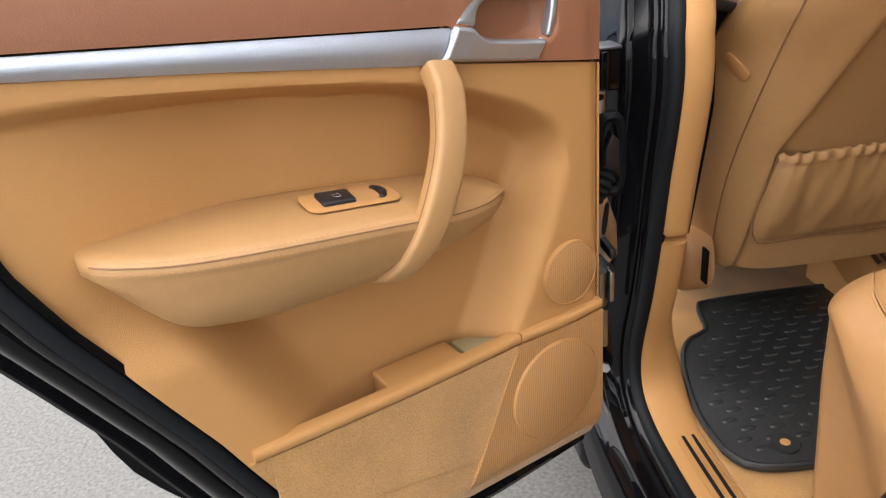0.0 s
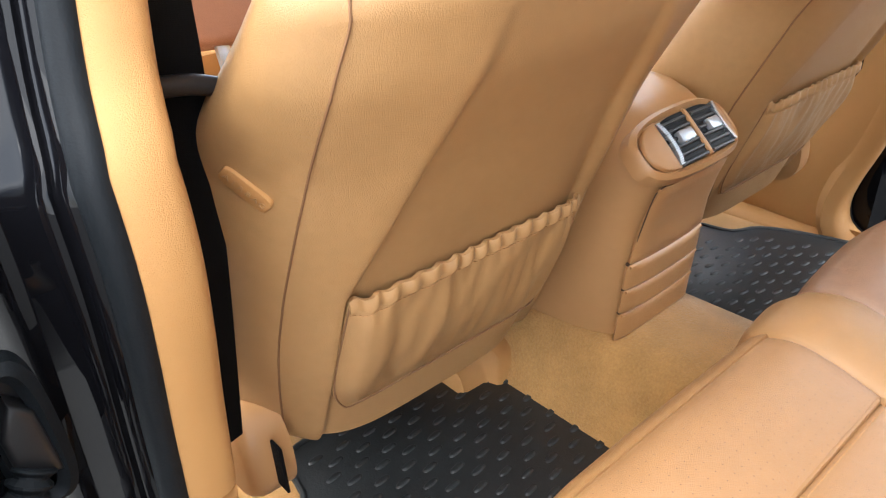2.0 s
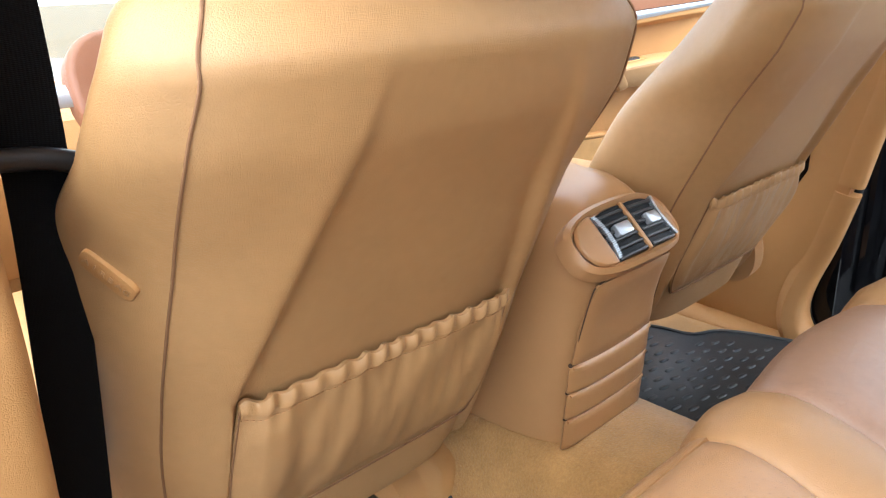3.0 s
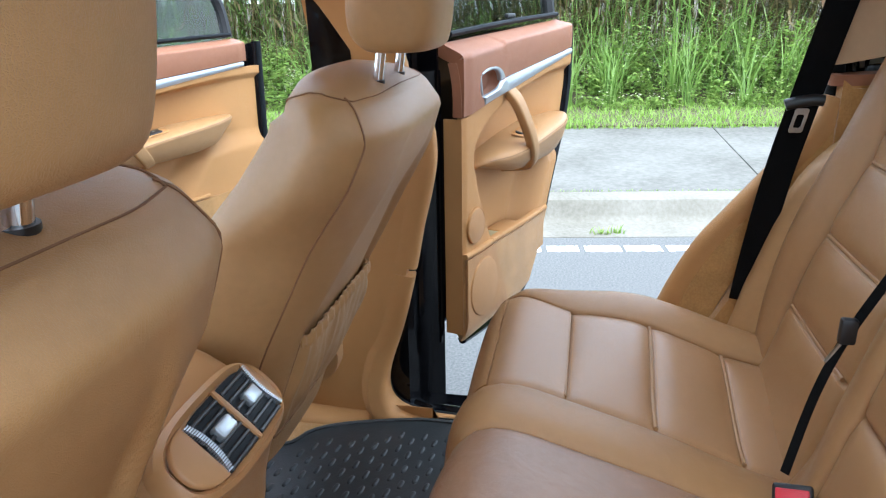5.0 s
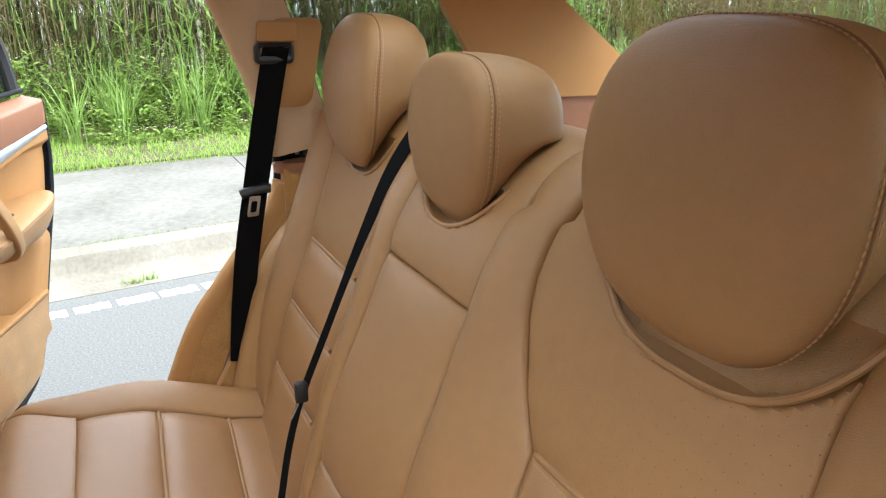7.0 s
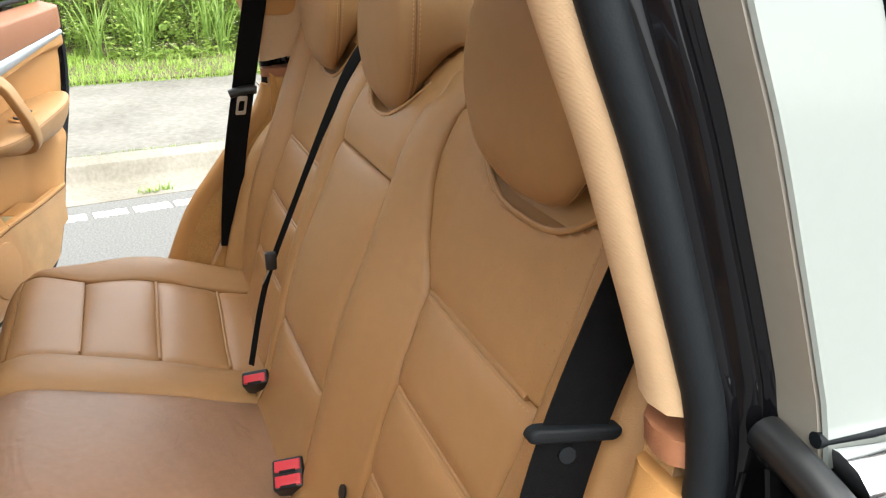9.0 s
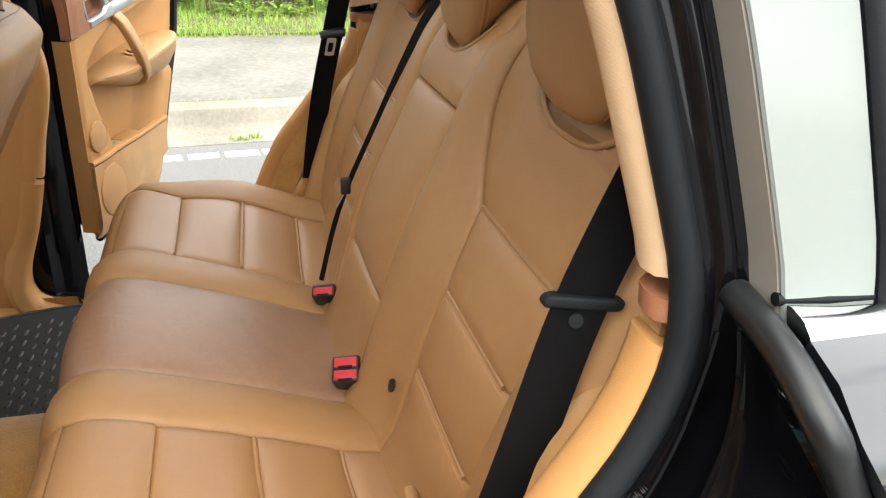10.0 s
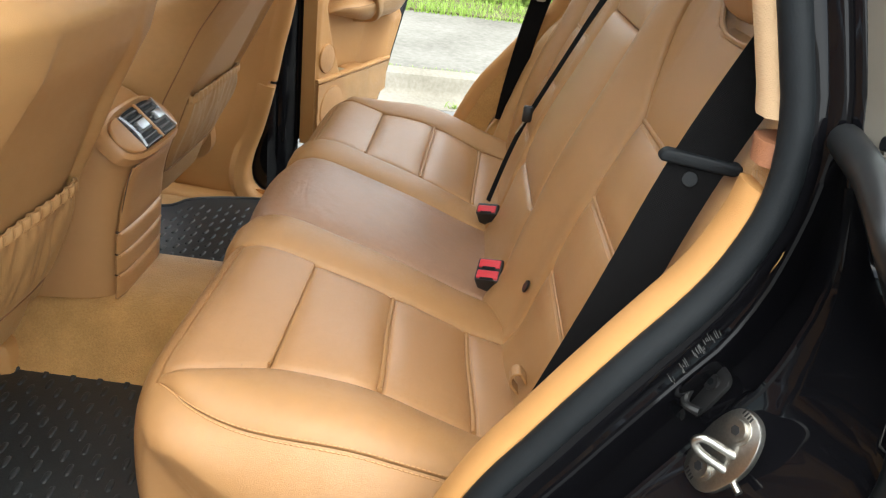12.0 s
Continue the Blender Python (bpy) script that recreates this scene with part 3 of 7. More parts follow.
for i in range(3000):
    x = rnd.uniform(9.4, 12.8)
    y = rnd.uniform(-24, 11)
    h = rnd.uniform(1.6, 3.8)
    b0 = Vector((x, y, verge_z(x)))
    dry = noise.noise(Vector((x * 0.4, y * 0.4, 1.0))) + rnd.gauss(0, 0.22) > -0.16
    vv, ff = (V, F) if dry else (V2, F2)
    for k in range(2):
        blade(vv, ff, b0 + Vector((rnd.gauss(0, 0.05), rnd.gauss(0, 0.05), 0)), h * rnd.uniform(0.7, 1), rnd.uniform(-1.3, 1.3), rnd.uniform(0.014, 0.026), rnd.uniform(0, 6.28), 4)
    for k in range(10):
        t = rnd.uniform(0.1, 0.95)
        blade(vv, ff, b0 + Vector((rnd.gauss(0, 0.06), rnd.gauss(0, 0.06), h * t * 0.8)), rnd.uniform(-0.35, 0.45), rnd.uniform(0.35, 1.2), rnd.uniform(0.024, 0.055), rnd.uniform(0, 6.28), 5)
stuff("dry_reeds", V, F, M_REED, "tall dry brown reeds behind the verge", "reeds")
stuff("green_reeds", V2, F2, M_TALL, "tall green cane leaves among dry reeds", "reeds")
V, F = [], []
for i in range(5000):
    x = rnd.uniform(11.8, 14.8)
    y = rnd.uniform(-32, 16)
    blade(V, F, Vector((x, y, verge_z(x) + rnd.uniform(0, 2.4))), rnd.uniform(0.8, 2.4), rnd.uniform(-0.6, 0.6), rnd.uniform(0.06, 0.14), rnd.uniform(0, 6.28), 3)
stuff("far_thicket", V, F, M_THICKET, "dark tangled thicket behind the reeds", "thicket")
V, F = [], []
for i in range(46):
    blade(V, F, Vector((3.755 + rnd.gauss(0, 0.018), 0.37 + rnd.gauss(0, 0.05), 0.0)), rnd.uniform(0.02, 0.07), rnd.uniform(0.02, 0.06), 0.012, rnd.uniform(0, 6.28))
for i in range(520):
    y = rnd.choice((0.9, 0.3, -0.5, 1.8, -1.6, 2.6)) + rnd.gauss(0, 0.22)
    blade(V, F, Vector((4.235 + rnd.gauss(0, 0.006), y, 0.15)), rnd.uniform(0.01, 0.03), rnd.uniform(0.01, 0.03), 0.006, rnd.uniform(0, 6.28))
stuff("kerb_weed", V, F, M_WEED, "small green weeds in the kerb joints", "weeds")

# ---- car body ----
OPEN = [(0.985, 1.62), (0.980, 1.45), (0.968, 1.32), (0.945, 1.22), (0.918, 1.165), (0.911, 1.10), (0.922, 1.03), (0.940, 0.955), (0.961, 0.848), (0.990, 0.73), (1.022, 0.63), (1.03, 0.57), (1.012, 0.525), (0.96, 0.50), (0.885, 0.492),
        (0.78, 0.492), (0.68, 0.515), (0.585, 0.57), (0.487, 0.725), (0.402, 0.922), (0.345, 1.01), (0.288, 1.09), (0.240, 1.155), (0.216, 1.205), (0.208, 1.245), (0.212, 1.29), (0.222, 1.325), (0.240, 1.38), (0.262, 1.445), (0.283, 1.495), (0.31, 1.56), (0.345, 1.62), (0.40, 1.655), (0.50, 1.668), (0.80, 1.668)]
OPENING = curve_at([(0, y, z) for y, z in OPEN], 180)
LOW = min(range(len(OPENING)), key=lambda i: OPENING[i].z)


def opening(z_lo=None, z_hi=None, side=None):
    """The stretch of the door opening within heights, on its front (B) or rear (C) side."""
    pts = OPENING[:LOW + 1] if side == "B" else OPENING[LOW:] if side == "C" else OPENING
    return [p for p in pts if (z_lo is None or p.z >= z_lo) and (z_hi is None or p.z <= z_hi)]


def outward(d):
    return Vector((0, -d.z, d.y))


def side_x(y, z):
    """How the left side of the body lies: upright at the centre pillar, leaning inwards towards the rear and the roof."""
    front = -0.767 + 0.20 * max(0.0, z - 1.16)
    rear = -0.765 + 0.16 * max(0.0, z - 0.85)
    return rear + (front - rear) * smooth_step(0.35, 0.85, y)


car = thing("car", (0, 0.3, 0.0), "black estate car body with tan interior trim and all doors open", "car")


def body(name, bm, mat, label="", m=None, smooth=40):
    """A part of the car's side, given by its distance from the leaning side."""
    for v in bm.verts:
        v.co.x += side_x(v.co.y, v.co.z)
    return part(name, bm, mat, car, label, smooth, m)


def sweep(pts, section):
    """A closed skin along pts; section(p) gives the cross-section there."""
    loops = []
    for i, p in enumerate(pts):
        d = pts[min(i + 1, len(pts) - 1)] - pts[max(i - 1, 0)]
        o = outward(d.normalized())
        loops.append([p + Vector((x, 0, 0)) + o * w for x, w in section(p)])
    return rings(loops)


def trim_section(p):
    """Soft trim inside the seal: narrow at the pillars, broad on the sill."""
    k = 1.0 + 0.85 * smooth_step(0.70, 0.52, p.z)
    k *= 0.82 + 0.08 * smooth_step(0.7, 0.5, p.y)
    base = [(-0.002, 0.012), (0.0, -0.001), (0.006, -0.005), (0.020, -0.007), (0.036, -0.007), (0.046, -0.003), (0.052, 0.006), (0.055, 0.03), (0.04, 0.05), (-0.002, 0.04)]
    return [(x * k, w) for x, w in base]


WING_EDGE = [(1.40, -0.715, 0.20), (1.283, -0.735, 0.176), (1.277, -0.80, 0.187), (1.262, -0.826, 0.189), (1.233, -0.830, 0.171), (1.195, -0.831, 0.147), (1.155, -0.832, 0.128), (1.08, -0.837, 0.118), (1.0, -0.842, 0.13), (0.90, -0.848, 0.18), (0.77, -0.855, 0.28), (0.60, -0.86, 0.42), (0.40, -0.865, 0.56)]


def wing_edge(z):
    for (z0, x0, y0), (z1, x1, y1) in zip(WING_EDGE, WING_EDGE[1:]):
        if z >= z1:
            t = min(1.0, (z0 - z) / (z0 - z1))
            return Vector((x0 + (x1 - x0) * t, y0 + (y1 - y0) * t, z))
    return Vector((-0.85, 0.56, z))


JAMB_B = [(-0.012, 0.016), (-0.022, 0.020), (-0.026, 0.028), (-0.032, 0.024), (-0.040, 0.034), (-0.054, 0.050), (-0.062, 0.049), (-0.070, 0.060), (-0.080, 0.085), (-0.094, 0.105), (-0.098, 0.150), (-0.02, 0.150)]
JAMB_S = [(-0.012, 0.016), (-0.022, 0.020), (-0.026, 0.026), (-0.032, 0.022), (-0.040, 0.026), (-0.054, 0.022), (-0.062, 0.019), (-0.070, 0.022), (-0.085, 0.030), (-0.098, 0.050), (-0.102, 0.120), (-0.02, 0.120)]
JAMB_U = [(-0.010, 0.016), (-0.013, 0.024), (-0.012, 0.030), (-0.016, 0.034), (-0.020, 0.038), (-0.018, 0.042), (-0.016, 0.044), (-0.017, 0.046), (-0.018, 0.048), (-0.020, 0.051), (-0.018, 0.06), (0.0, 0.06)]


def jamb_loop(p, o):
    x0 = side_x(p.y, p.z)

    def put(sec):
        return [p + Vector((x0 + x, 0, 0)) + o * w for x, w in sec]
    if p.y > 0.75:
        k = smooth_step(0.60, 0.50, p.z)
        return put([(a[0] + (b[0] - a[0]) * k, a[1] + (b[1] - a[1]) * k) for a, b in zip(JAMB_B, JAMB_S)])
    e = wing_edge(p.z - 0.075 * smooth_step(1.26, 1.10, p.z))
    k = min(1.0, (e - (p + Vector((x0, 0, 0)))).length / 0.19)
    pan_loop = put([(-0.010, 0.018), (-0.012, 0.030)] + [(x * k, w * k) for x, w in ((0.002, 0.050), (-0.004, 0.056), (0.022, 0.088), (0.028, 0.104), (-0.004, 0.112), (-0.014, 0.106), (-0.022, 0.118))])
    s = pan_loop[-1]
    pan_loop += [s.lerp(e, 0.92) + Vector((0.004, -0.010, 0)), e, e + Vector((0.004, -0.012, 0))]
    sill = put(JAMB_S)
    top = put(JAMB_U)
    k = smooth_step(0.56, 0.75, p.z)
    u = smooth_step(1.19, 1.285, p.z)
    out = []
    for a, b, c in zip(sill, pan_loop, top):
        q = a.lerp(b, k)
        out.append(q.lerp(c, u))
    return out


def jamb_mesh():
    loops = []
    for i, p in enumerate(OPENING):
        d = OPENING[min(i + 1, len(OPENING) - 1)] - OPENING[max(i - 1, 0)]
        loops.append(jamb_loop(p, outward(d.normalized())))
    fine = []
    for loop in loops:
        row = []
        for a, b in zip(loop, loop[1:] + loop[:1]):
            row += [a.lerp(b, 0.14), a.lerp(b, 0.86)]
        fine.append(row)
        fine[-1] = fine[-1][:-2]
    n, k = len(fine), len(fine[0])
    return sheet(lambda a, b: fine[int(round(a * (n - 1)))][int(round(b * (k - 1)))], n - 1, k - 1, 0.003)


def bead_mesh(k_at, r):
    pts = []
    for i, p in enumerate(OPENING):
        if p.y < 0.62 and 0.62 < p.z < 1.26:
            d = OPENING[min(i + 1, len(OPENING) - 1)] - OPENING[max(i - 1, 0)]
            pts.append(jamb_loop(p, outward(d.normalized()))[k_at])
    return tube(pts, r, 8)


UPPER = opening(z_lo=1.262, side="C")
UPPER = [p for p in UPPER if p.y < 0.36]
for side, m in (("left", None), ("right", MIR)):
    body("pillar_trim", sweep(opening(z_lo=0.847, side="B"), trim_section), M_TRIM, "tan upper centre pillar cover", m=m)
    lower = [p for p in OPENING[:LOW] if p.z <= 0.844] + [p for p in OPENING[LOW:] if p.z <= 1.236]
    body("sill_trim", sweep(lower, trim_section), M_TRIM, "tan sill and wheel-arch trim", m=m)
    body("belt_outlet", sweep(opening(z_lo=1.2375, z_hi=1.276, side="C"), lambda p: [(-0.004, 0.015), (0.0, 0.003), (0.008, -0.005), (0.022, -0.007), (0.036, -0.003), (0.044, 0.007), (0.047, 0.03), (0.051, 0.075), (0.048, 0.113), (0.02, 0.118), (-0.004, 0.06)]), M_BROWN, "brown trim piece at the belt outlet", m=m)
    body("door_seal", sweep(OPENING, lambda p: [(-0.006 - 0.0128 * math.cos(t), 0.012 - 0.0128 * math.sin(t)) for t in [2 * math.pi * k / 16 for k in range(16)]]), M_RUBBER, "dark rubber door seal", m=m)
    part("door_jamb", jamb_mesh(), M_BLACK, car, "gloss black door frame", smooth=50, m=m)
    for k_at, r in ((3, 0.0035), (7, 0.004)):
        part("jamb_bead", bead_mesh(k_at, r), M_BLACK, car, "raised bead of the door frame", m=m)
    for dx in (0.0, 0.017):
        part("sill_slot", box((0.006, 0.30, 0.004), (-0.735 + dx, 0.77, 0.4995), 0.0015), M_RUBBER, car, m=m)
    part("slot_surround", frame_ring(rounded_out(-0.748, -0.705, 0.60, 0.935, 0.012), rounded_out(-0.746, -0.707, 0.602, 0.933, 0.011), 0.0018, lambda a, b, w: Vector((a, b, 0.4985 + w))), M_TRIM, car, m=m)
for m in (None, MIR):
    low_b = [q for q in OPENING[:LOW] if (0.56 if m is None else 0.0) < q.z < 1.62]

    def pillar_inner(a, b):
        q = low_b[int(round((1 - b) * (len(low_b) - 1)))]
        wide = 0.16 + 0.16 * smooth_step(0.85, 0.5, q.z)
        return (0.040 - 0.02 * smooth_step(0.2, 1.0, a), q.y + 0.012 + wide * a, max(q.z, 0.50))
    body("pillar_inner_panel", sheet(pillar_inner, 10, len(low_b) - 1, 0.03), M_TRIM, "tan inner centre pillar panel", m=m)
    body("arch_lining", sweep(opening(z_lo=0.60, z_hi=1.25, side="C"), lambda p: [(0.046, 0.02), (0.058, 0.04), (0.066, 0.06), (0.068, 0.085), (0.060, 0.09), (0.046, 0.05)]), M_CARPET, "tan carpet over the wheel arch", m=m)
    part("front_sill_trim", box((0.09, 1.10, 0.10), (-0.715, 1.60, 0.46), 0.02, 3), M_TRIM, car, m=m)
    part("front_outer_sill", box((0.10, 1.15, 0.16), (-0.82, 1.62, 0.40), 0.03, 3), M_BLACK, car, m=m)
    body("pillar_outer", slab(-0.09, -0.005, 1.06, 1.14, 0.42, 1.62), M_BLACK, "gloss black centre pillar", m=m)
part("arch_carpet", prism([(0.05, 0.58), (0.47, 0.58), (0.40, 0.735), (0.33, 0.86), (0.295, 0.93), (0.22, 1.03), (0.05, 1.03)], 0.04, lambda a, b, w: Vector((0.735 - w, a, b)), 0.004), M_CARPET, car, "carpet beside the bench")
part("wing_inner", slab(-0.825, -0.62, 0.0, 0.085, 0.45, 1.265), M_BLACK, car, smooth=0)
part("outer_sill", slab(0.80, 0.925, -0.1, 1.15, 0.28, 0.465), M_BLACK, car, "gloss black outer sill", smooth=0)
part("hinge_pillar", slab(0.80, 0.945, 0.985, 1.12, 0.40, 1.60), M_BLACK, car, "gloss black hinge side of the pillar", smooth=0)
part("floor_carpet", slab(-0.70, 0.70, -0.97, 2.25, 0.36, 0.50), M_CARPET, car, smooth=0)
tunnel = [(-0.19, 0.49), (-0.165, 0.53), (-0.14, 0.60), (-0.11, 0.638), (-0.05, 0.652), (0.05, 0.652), (0.11, 0.638), (0.14, 0.60), (0.165, 0.53), (0.19, 0.49)]
part("tunnel_carpet", rings([[(x, y, z) for x, z in tunnel] for y in (0.70, 0.9, 1.1, 2.2)]), M_CARPET, car, "tan carpet over the centre tunnel")
part("seat_riser", slab(-0.585, 0.585, -0.25, 0.72, 0.50, 0.60), M_CARPET, car, smooth=0)
# outer shell behind the door, roof, floor of the boot


def sweep_bar(pts, section, steps=24):
    """A bar of constant cross-section (sideways, up) along a curve that runs fore and aft."""
    pts = curve_at(pts, steps)
    return rings([[p + Vector((x, 0, z)) for x, z in section] for p in pts])


WING_SECTION = Profile([(0, -0.782, 1.274), (0, -0.802, 1.267), (0, -0.828, 1.248), (0, -0.848, 1.205), (0, -0.868, 1.13), (0, -0.882, 1.02), (0, -0.888, 0.88), (0, -0.885, 0.70), (0, -0.87, 0.50), (0, -0.86, 0.40)])


def quarter(a, b):
    q = WING_SECTION.at(b * WING_SECTION.length)
    y0 = (wing_edge(min(q.z, 1.26)).y if q.z < 1.262 else 0.178) - 0.014
    return (q.y - 0.03 * smooth_step(0, 0.35, a) * smooth_step(1.27, 1.1, q.z) + 0.14 * smooth_step(0.75, 1.0, a), y0 - (y0 + 1.08) * a, q.z)


roof_pts = [(-0.55, 1.655), (-0.3, 1.69), (0.0, 1.715), (0.4, 1.73), (1.0, 1.715), (1.5, 1.64)]
roof_curve = curve_at([(0, y, z) for y, z in roof_pts], 30)
for side, m in (("left", None), ("right", MIR)):
    part("rear_wing", sheet(quarter, 36, 30, 0.012), M_COATED, car, "gloss black rear wing", m=m)
    part("chrome_strip", sweep_bar([(-0.768, 0.158, 1.285), (-0.775, 0.10, 1.284), (-0.783, -0.2, 1.283), (-0.77, -0.7, 1.295)], [(0.013, 0.005), (0.0135, 0.0075), (0.009, 0.0085), (-0.004, 0.005), (-0.0125, -0.002), (-0.0155, -0.006), (-0.013, -0.0085), (0.008, -0.007)]), M_CHROME, car, "bright chrome waist strip", m=m)
    part("window_base", tube([(-0.745, 0.160, 1.292), (-0.752, 0.08, 1.292), (-0.758, -0.2, 1.292), (-0.745, -0.7, 1.304)], 0.005, 10, 24), M_RUBBER, car, m=m)
    edge = [wing_edge(1.279 - 0.85 * k / 40) + Vector((-0.004, -0.006, -0.004)) for k in range(41)]
    edge = [Vector((-0.722, 0.172, 1.284))] + edge
    part("wing_edging", tube([tuple(q) for q in edge], 0.0145, 14, 90, flat=0.85), M_EDGE, car, "satin dark rubber wing edging", m=m)
    body("window_return", sweep(UPPER, lambda p: [(-0.017, 0.0505), (-0.034, 0.0515), (-0.051, 0.0535), (-0.053, 0.060), (-0.030, 0.062), (-0.017, 0.058)]), M_RETURN, "satin grey window surround", m=m)
    # the pale tone of this panel stands for mirrored sky
    body("rear_pillar_panel", sweep(UPPER, lambda p: [(-0.0535, 0.0545), (-0.056, 0.0560), (-0.0585, 0.080), (-0.061, 0.110), (-0.062, 0.124), (-0.057, 0.126), (-0.047, 0.065)]), M_PALE_REFLECTION, "glossy pillar panel with a sky reflection as its pale colour", m=m)
    body("window_seal", sweep(UPPER, lambda p: [(-0.062 + 0.007 * math.cos(t), 0.134 + 0.009 * math.sin(t)) for t in [2 * math.pi * k / 10 for k in range(10)]]), M_RUBBER, m=m)
    inner = [(p.y - 0.135, p.z - 0.0) for p in UPPER]

    def quarter_pane(a, b):
        y, z = inner[int(round(b * (len(inner) - 1)))]
        z = min(z, 1.63)
        return (-0.062 + 0.05 * a * a, y - 0.02 - (0.62 - 0.8 * (z - 1.29)) * a, 1.286 + (z - 1.275) * (1 - 0.1 * a))

    body("quarter_window", sheet(quarter_pane, 14, len(inner) - 1, 0.004), M_TINT, "tinted rear side window", m=m)
    # inner trim behind the door
    part("roof_rail", sheet(lambda a, b: (-0.60 - 0.08 * (1 - b), 1.5 - 2.05 * a, 1.655 + 0.03 * b - 0.03 * smooth_step(0.6, 1.0, a)), 20, 5, 0.02), M_FABRIC, car, m=m)
    part("windscreen_pillar", tube([(-0.66, 1.45, 1.62), (-0.72, 1.8, 1.42), (-0.76, 2.15, 1.18)], 0.04, 10, 12), M_FABRIC, car, m=m)


def roof_at(a, b, drop):
    k = min(max(a, 0.0), 1.0) * 29
    i = min(int(k), 28)
    q = roof_curve[i].lerp(roof_curve[i + 1], k - i)
    return Vector(((b - 0.5) * 1.38, q.y, q.z - drop - (0.05 if drop < 0.02 else 0.03) * (2 * b - 1) ** 2))


for a0, a1, b0, b1 in ((0, 1, 0, 0.28), (0, 1, 0.72, 1), (0, 0.22, 0.28, 0.72), (0.60, 1, 0.28, 0.72)):
    part("roof_panel", sheet(lambda a, b: roof_at(a0 + (a1 - a0) * a, b0 + (b1 - b0) * b, 0.0), 24, 8, 0.02), M_BLACK, car, "gloss black roof panel")
    part("headliner", sheet(lambda a, b: roof_at(a0 + (a1 - a0) * a, b0 + (b1 - b0) * b, 0.03), 24, 8, 0.012), M_FABRIC, car, "cream fabric headliner")
# unseen glazed opening, added so that daylight reaches the seats from above
part("added_roof_pane", sheet(lambda a, b: roof_at(0.22 + 0.38 * a, 0.28 + 0.44 * b, 0.004), 16, 8, 0.005), M_ADDED_ROOFGLASS, car, "unseen dark roof glass added to let light in")
part("windscreen", sheet(lambda a, b: ((b - 0.5) * (1.34 + 0.2 * a), 1.50 + 0.75 * a, 1.635 - 0.50 * a - 0.03 * (2 * b - 1) ** 2), 8, 8, 0.005), M_GLASS, car, "clear windscreen")
part("rear_window", sheet(lambda a, b: ((b - 0.5) * (1.16 + 0.10 * a), -0.46 - 0.52 * a, 1.61 - 0.42 * a), 8, 8, 0.005), M_GLASS, car, "rear window glass").visible_shadow = False
part("wiper_bar", tube([(-0.50, -0.60, 1.515), (0.50, -0.60, 1.515)], 0.004, 6), M_RUBBER, car)
part("tailgate", sheet(lambda a, b: ((b - 0.5) * 1.50, -0.99 - 0.12 * math.sin(3 * a), 1.19 - 0.72 * a), 8, 8, 0.04), M_BLACK, car, "gloss black tailgate")
part("firewall", slab(-0.74, 0.74, 2.25, 2.30, 0.40, 1.05), M_CARPET, car, smooth=0)
part("dashboard", rings([[(x, y + 0.06 * abs(x) ** 2, z) for y, z in [(2.28, 0.75), (1.93, 0.80), (1.80, 0.92), (1.76, 1.02), (1.80, 1.09), (1.92, 1.13), (2.28, 1.12)]] for x in [-0.74 + 1.48 * k / 16 for k in range(17)]]), M_TRIM, car, "tan moulded dashboard")

# ---- rear seat ----
CUSHION = Profile([(0, 0.26, 0.752), (0, 0.377, 0.782), (0, 0.50, 0.828), (0, 0.62, 0.866), (0, 0.685, 0.885), (0, 0.725, 0.886), (0, 0.757, 0.868), (0, 0.776, 0.82), (0, 0.780, 0.74), (0, 0.768, 0.62), (0, 0.76, 0.53)])
BACK = Profile([(0, 0.345, 0.74), (0, 0.305, 0.80), (0, 0.275, 0.911), (0, 0.239, 1.036), (0, 0.192, 1.155), (0, 0.15, 1.27), (0, 0.118, 1.355), (0, 0.088, 1.40), (0, 0.045, 1.42), (0, -0.02, 1.415), (0, -0.05, 1.37), (0, -0.05, 1.25)])


def roll_off(u, flat, r):
    """Across a seat: the place and the fall away past its flat width."""
    a = abs(u)
    if a <= flat:
        return u, 0.0
    t = (a - flat) / r
    if t < math.pi / 2:
        return math.copysign(flat + r * math.sin(t), u), r * (1 - math.cos(t))
    return math.copysign(flat + r, u), r + (a - flat - r * math.pi / 2)


def on_profile(prof, flat, r):
    def f(u, s):
        k = smooth_step(0.30, 0.62, s) if prof is CUSHION else 0.0
        x, d = roll_off(u, flat - 0.085 * k + (0.024 * smooth_step(0.66, 0.10, s) if prof is CUSHION else 0.0), r + 0.052 * k)
        c = prof.at(s)
        if prof is CUSHION:
            d *= 1 - 0.62 * smooth_step(0.30, 0.46, s)
        lift = 0.034 * smooth_step(0.27, 0.56, abs(u)) * smooth_step(0.46, 0.25, s) if prof is CUSHION else 0.0
        return Vector((x, c.y, c.z)) - outer_normal(prof, s) * (d - lift)
    return f


def outer_normal(prof, s):
    p, q = prof.at(max(s - 0.004, 0)), prof.at(min(s + 0.004, prof.length))
    t = (q - p).normalized()
    return Vector((0, -t.z, t.y)) if prof is CUSHION else Vector((0, t.z, -t.y))


SIDE_SEAM = [(p.x, p.y) for p in curve_at([(0.0, 0.622, 0), (0.10, 0.634, 0), (0.177, 0.642, 0), (0.24, 0.647, 0), (0.30, 0.648, 0), (0.36, 0.645, 0), (0.41, 0.638, 0), (0.451, 0.624, 0), (0.486, 0.600, 0), (0.506, 0.588, 0), (0.55, 0.588, 0)], 60)]


def side_end(s):
    """How far across the cushion its side becomes upright."""
    k = smooth_step(0.30, 0.62, s)
    return 0.585 + 0.024 * smooth_step(0.66, 0.10, s) - 0.085 * k + (0.085 + 0.052 * k) * math.pi / 2


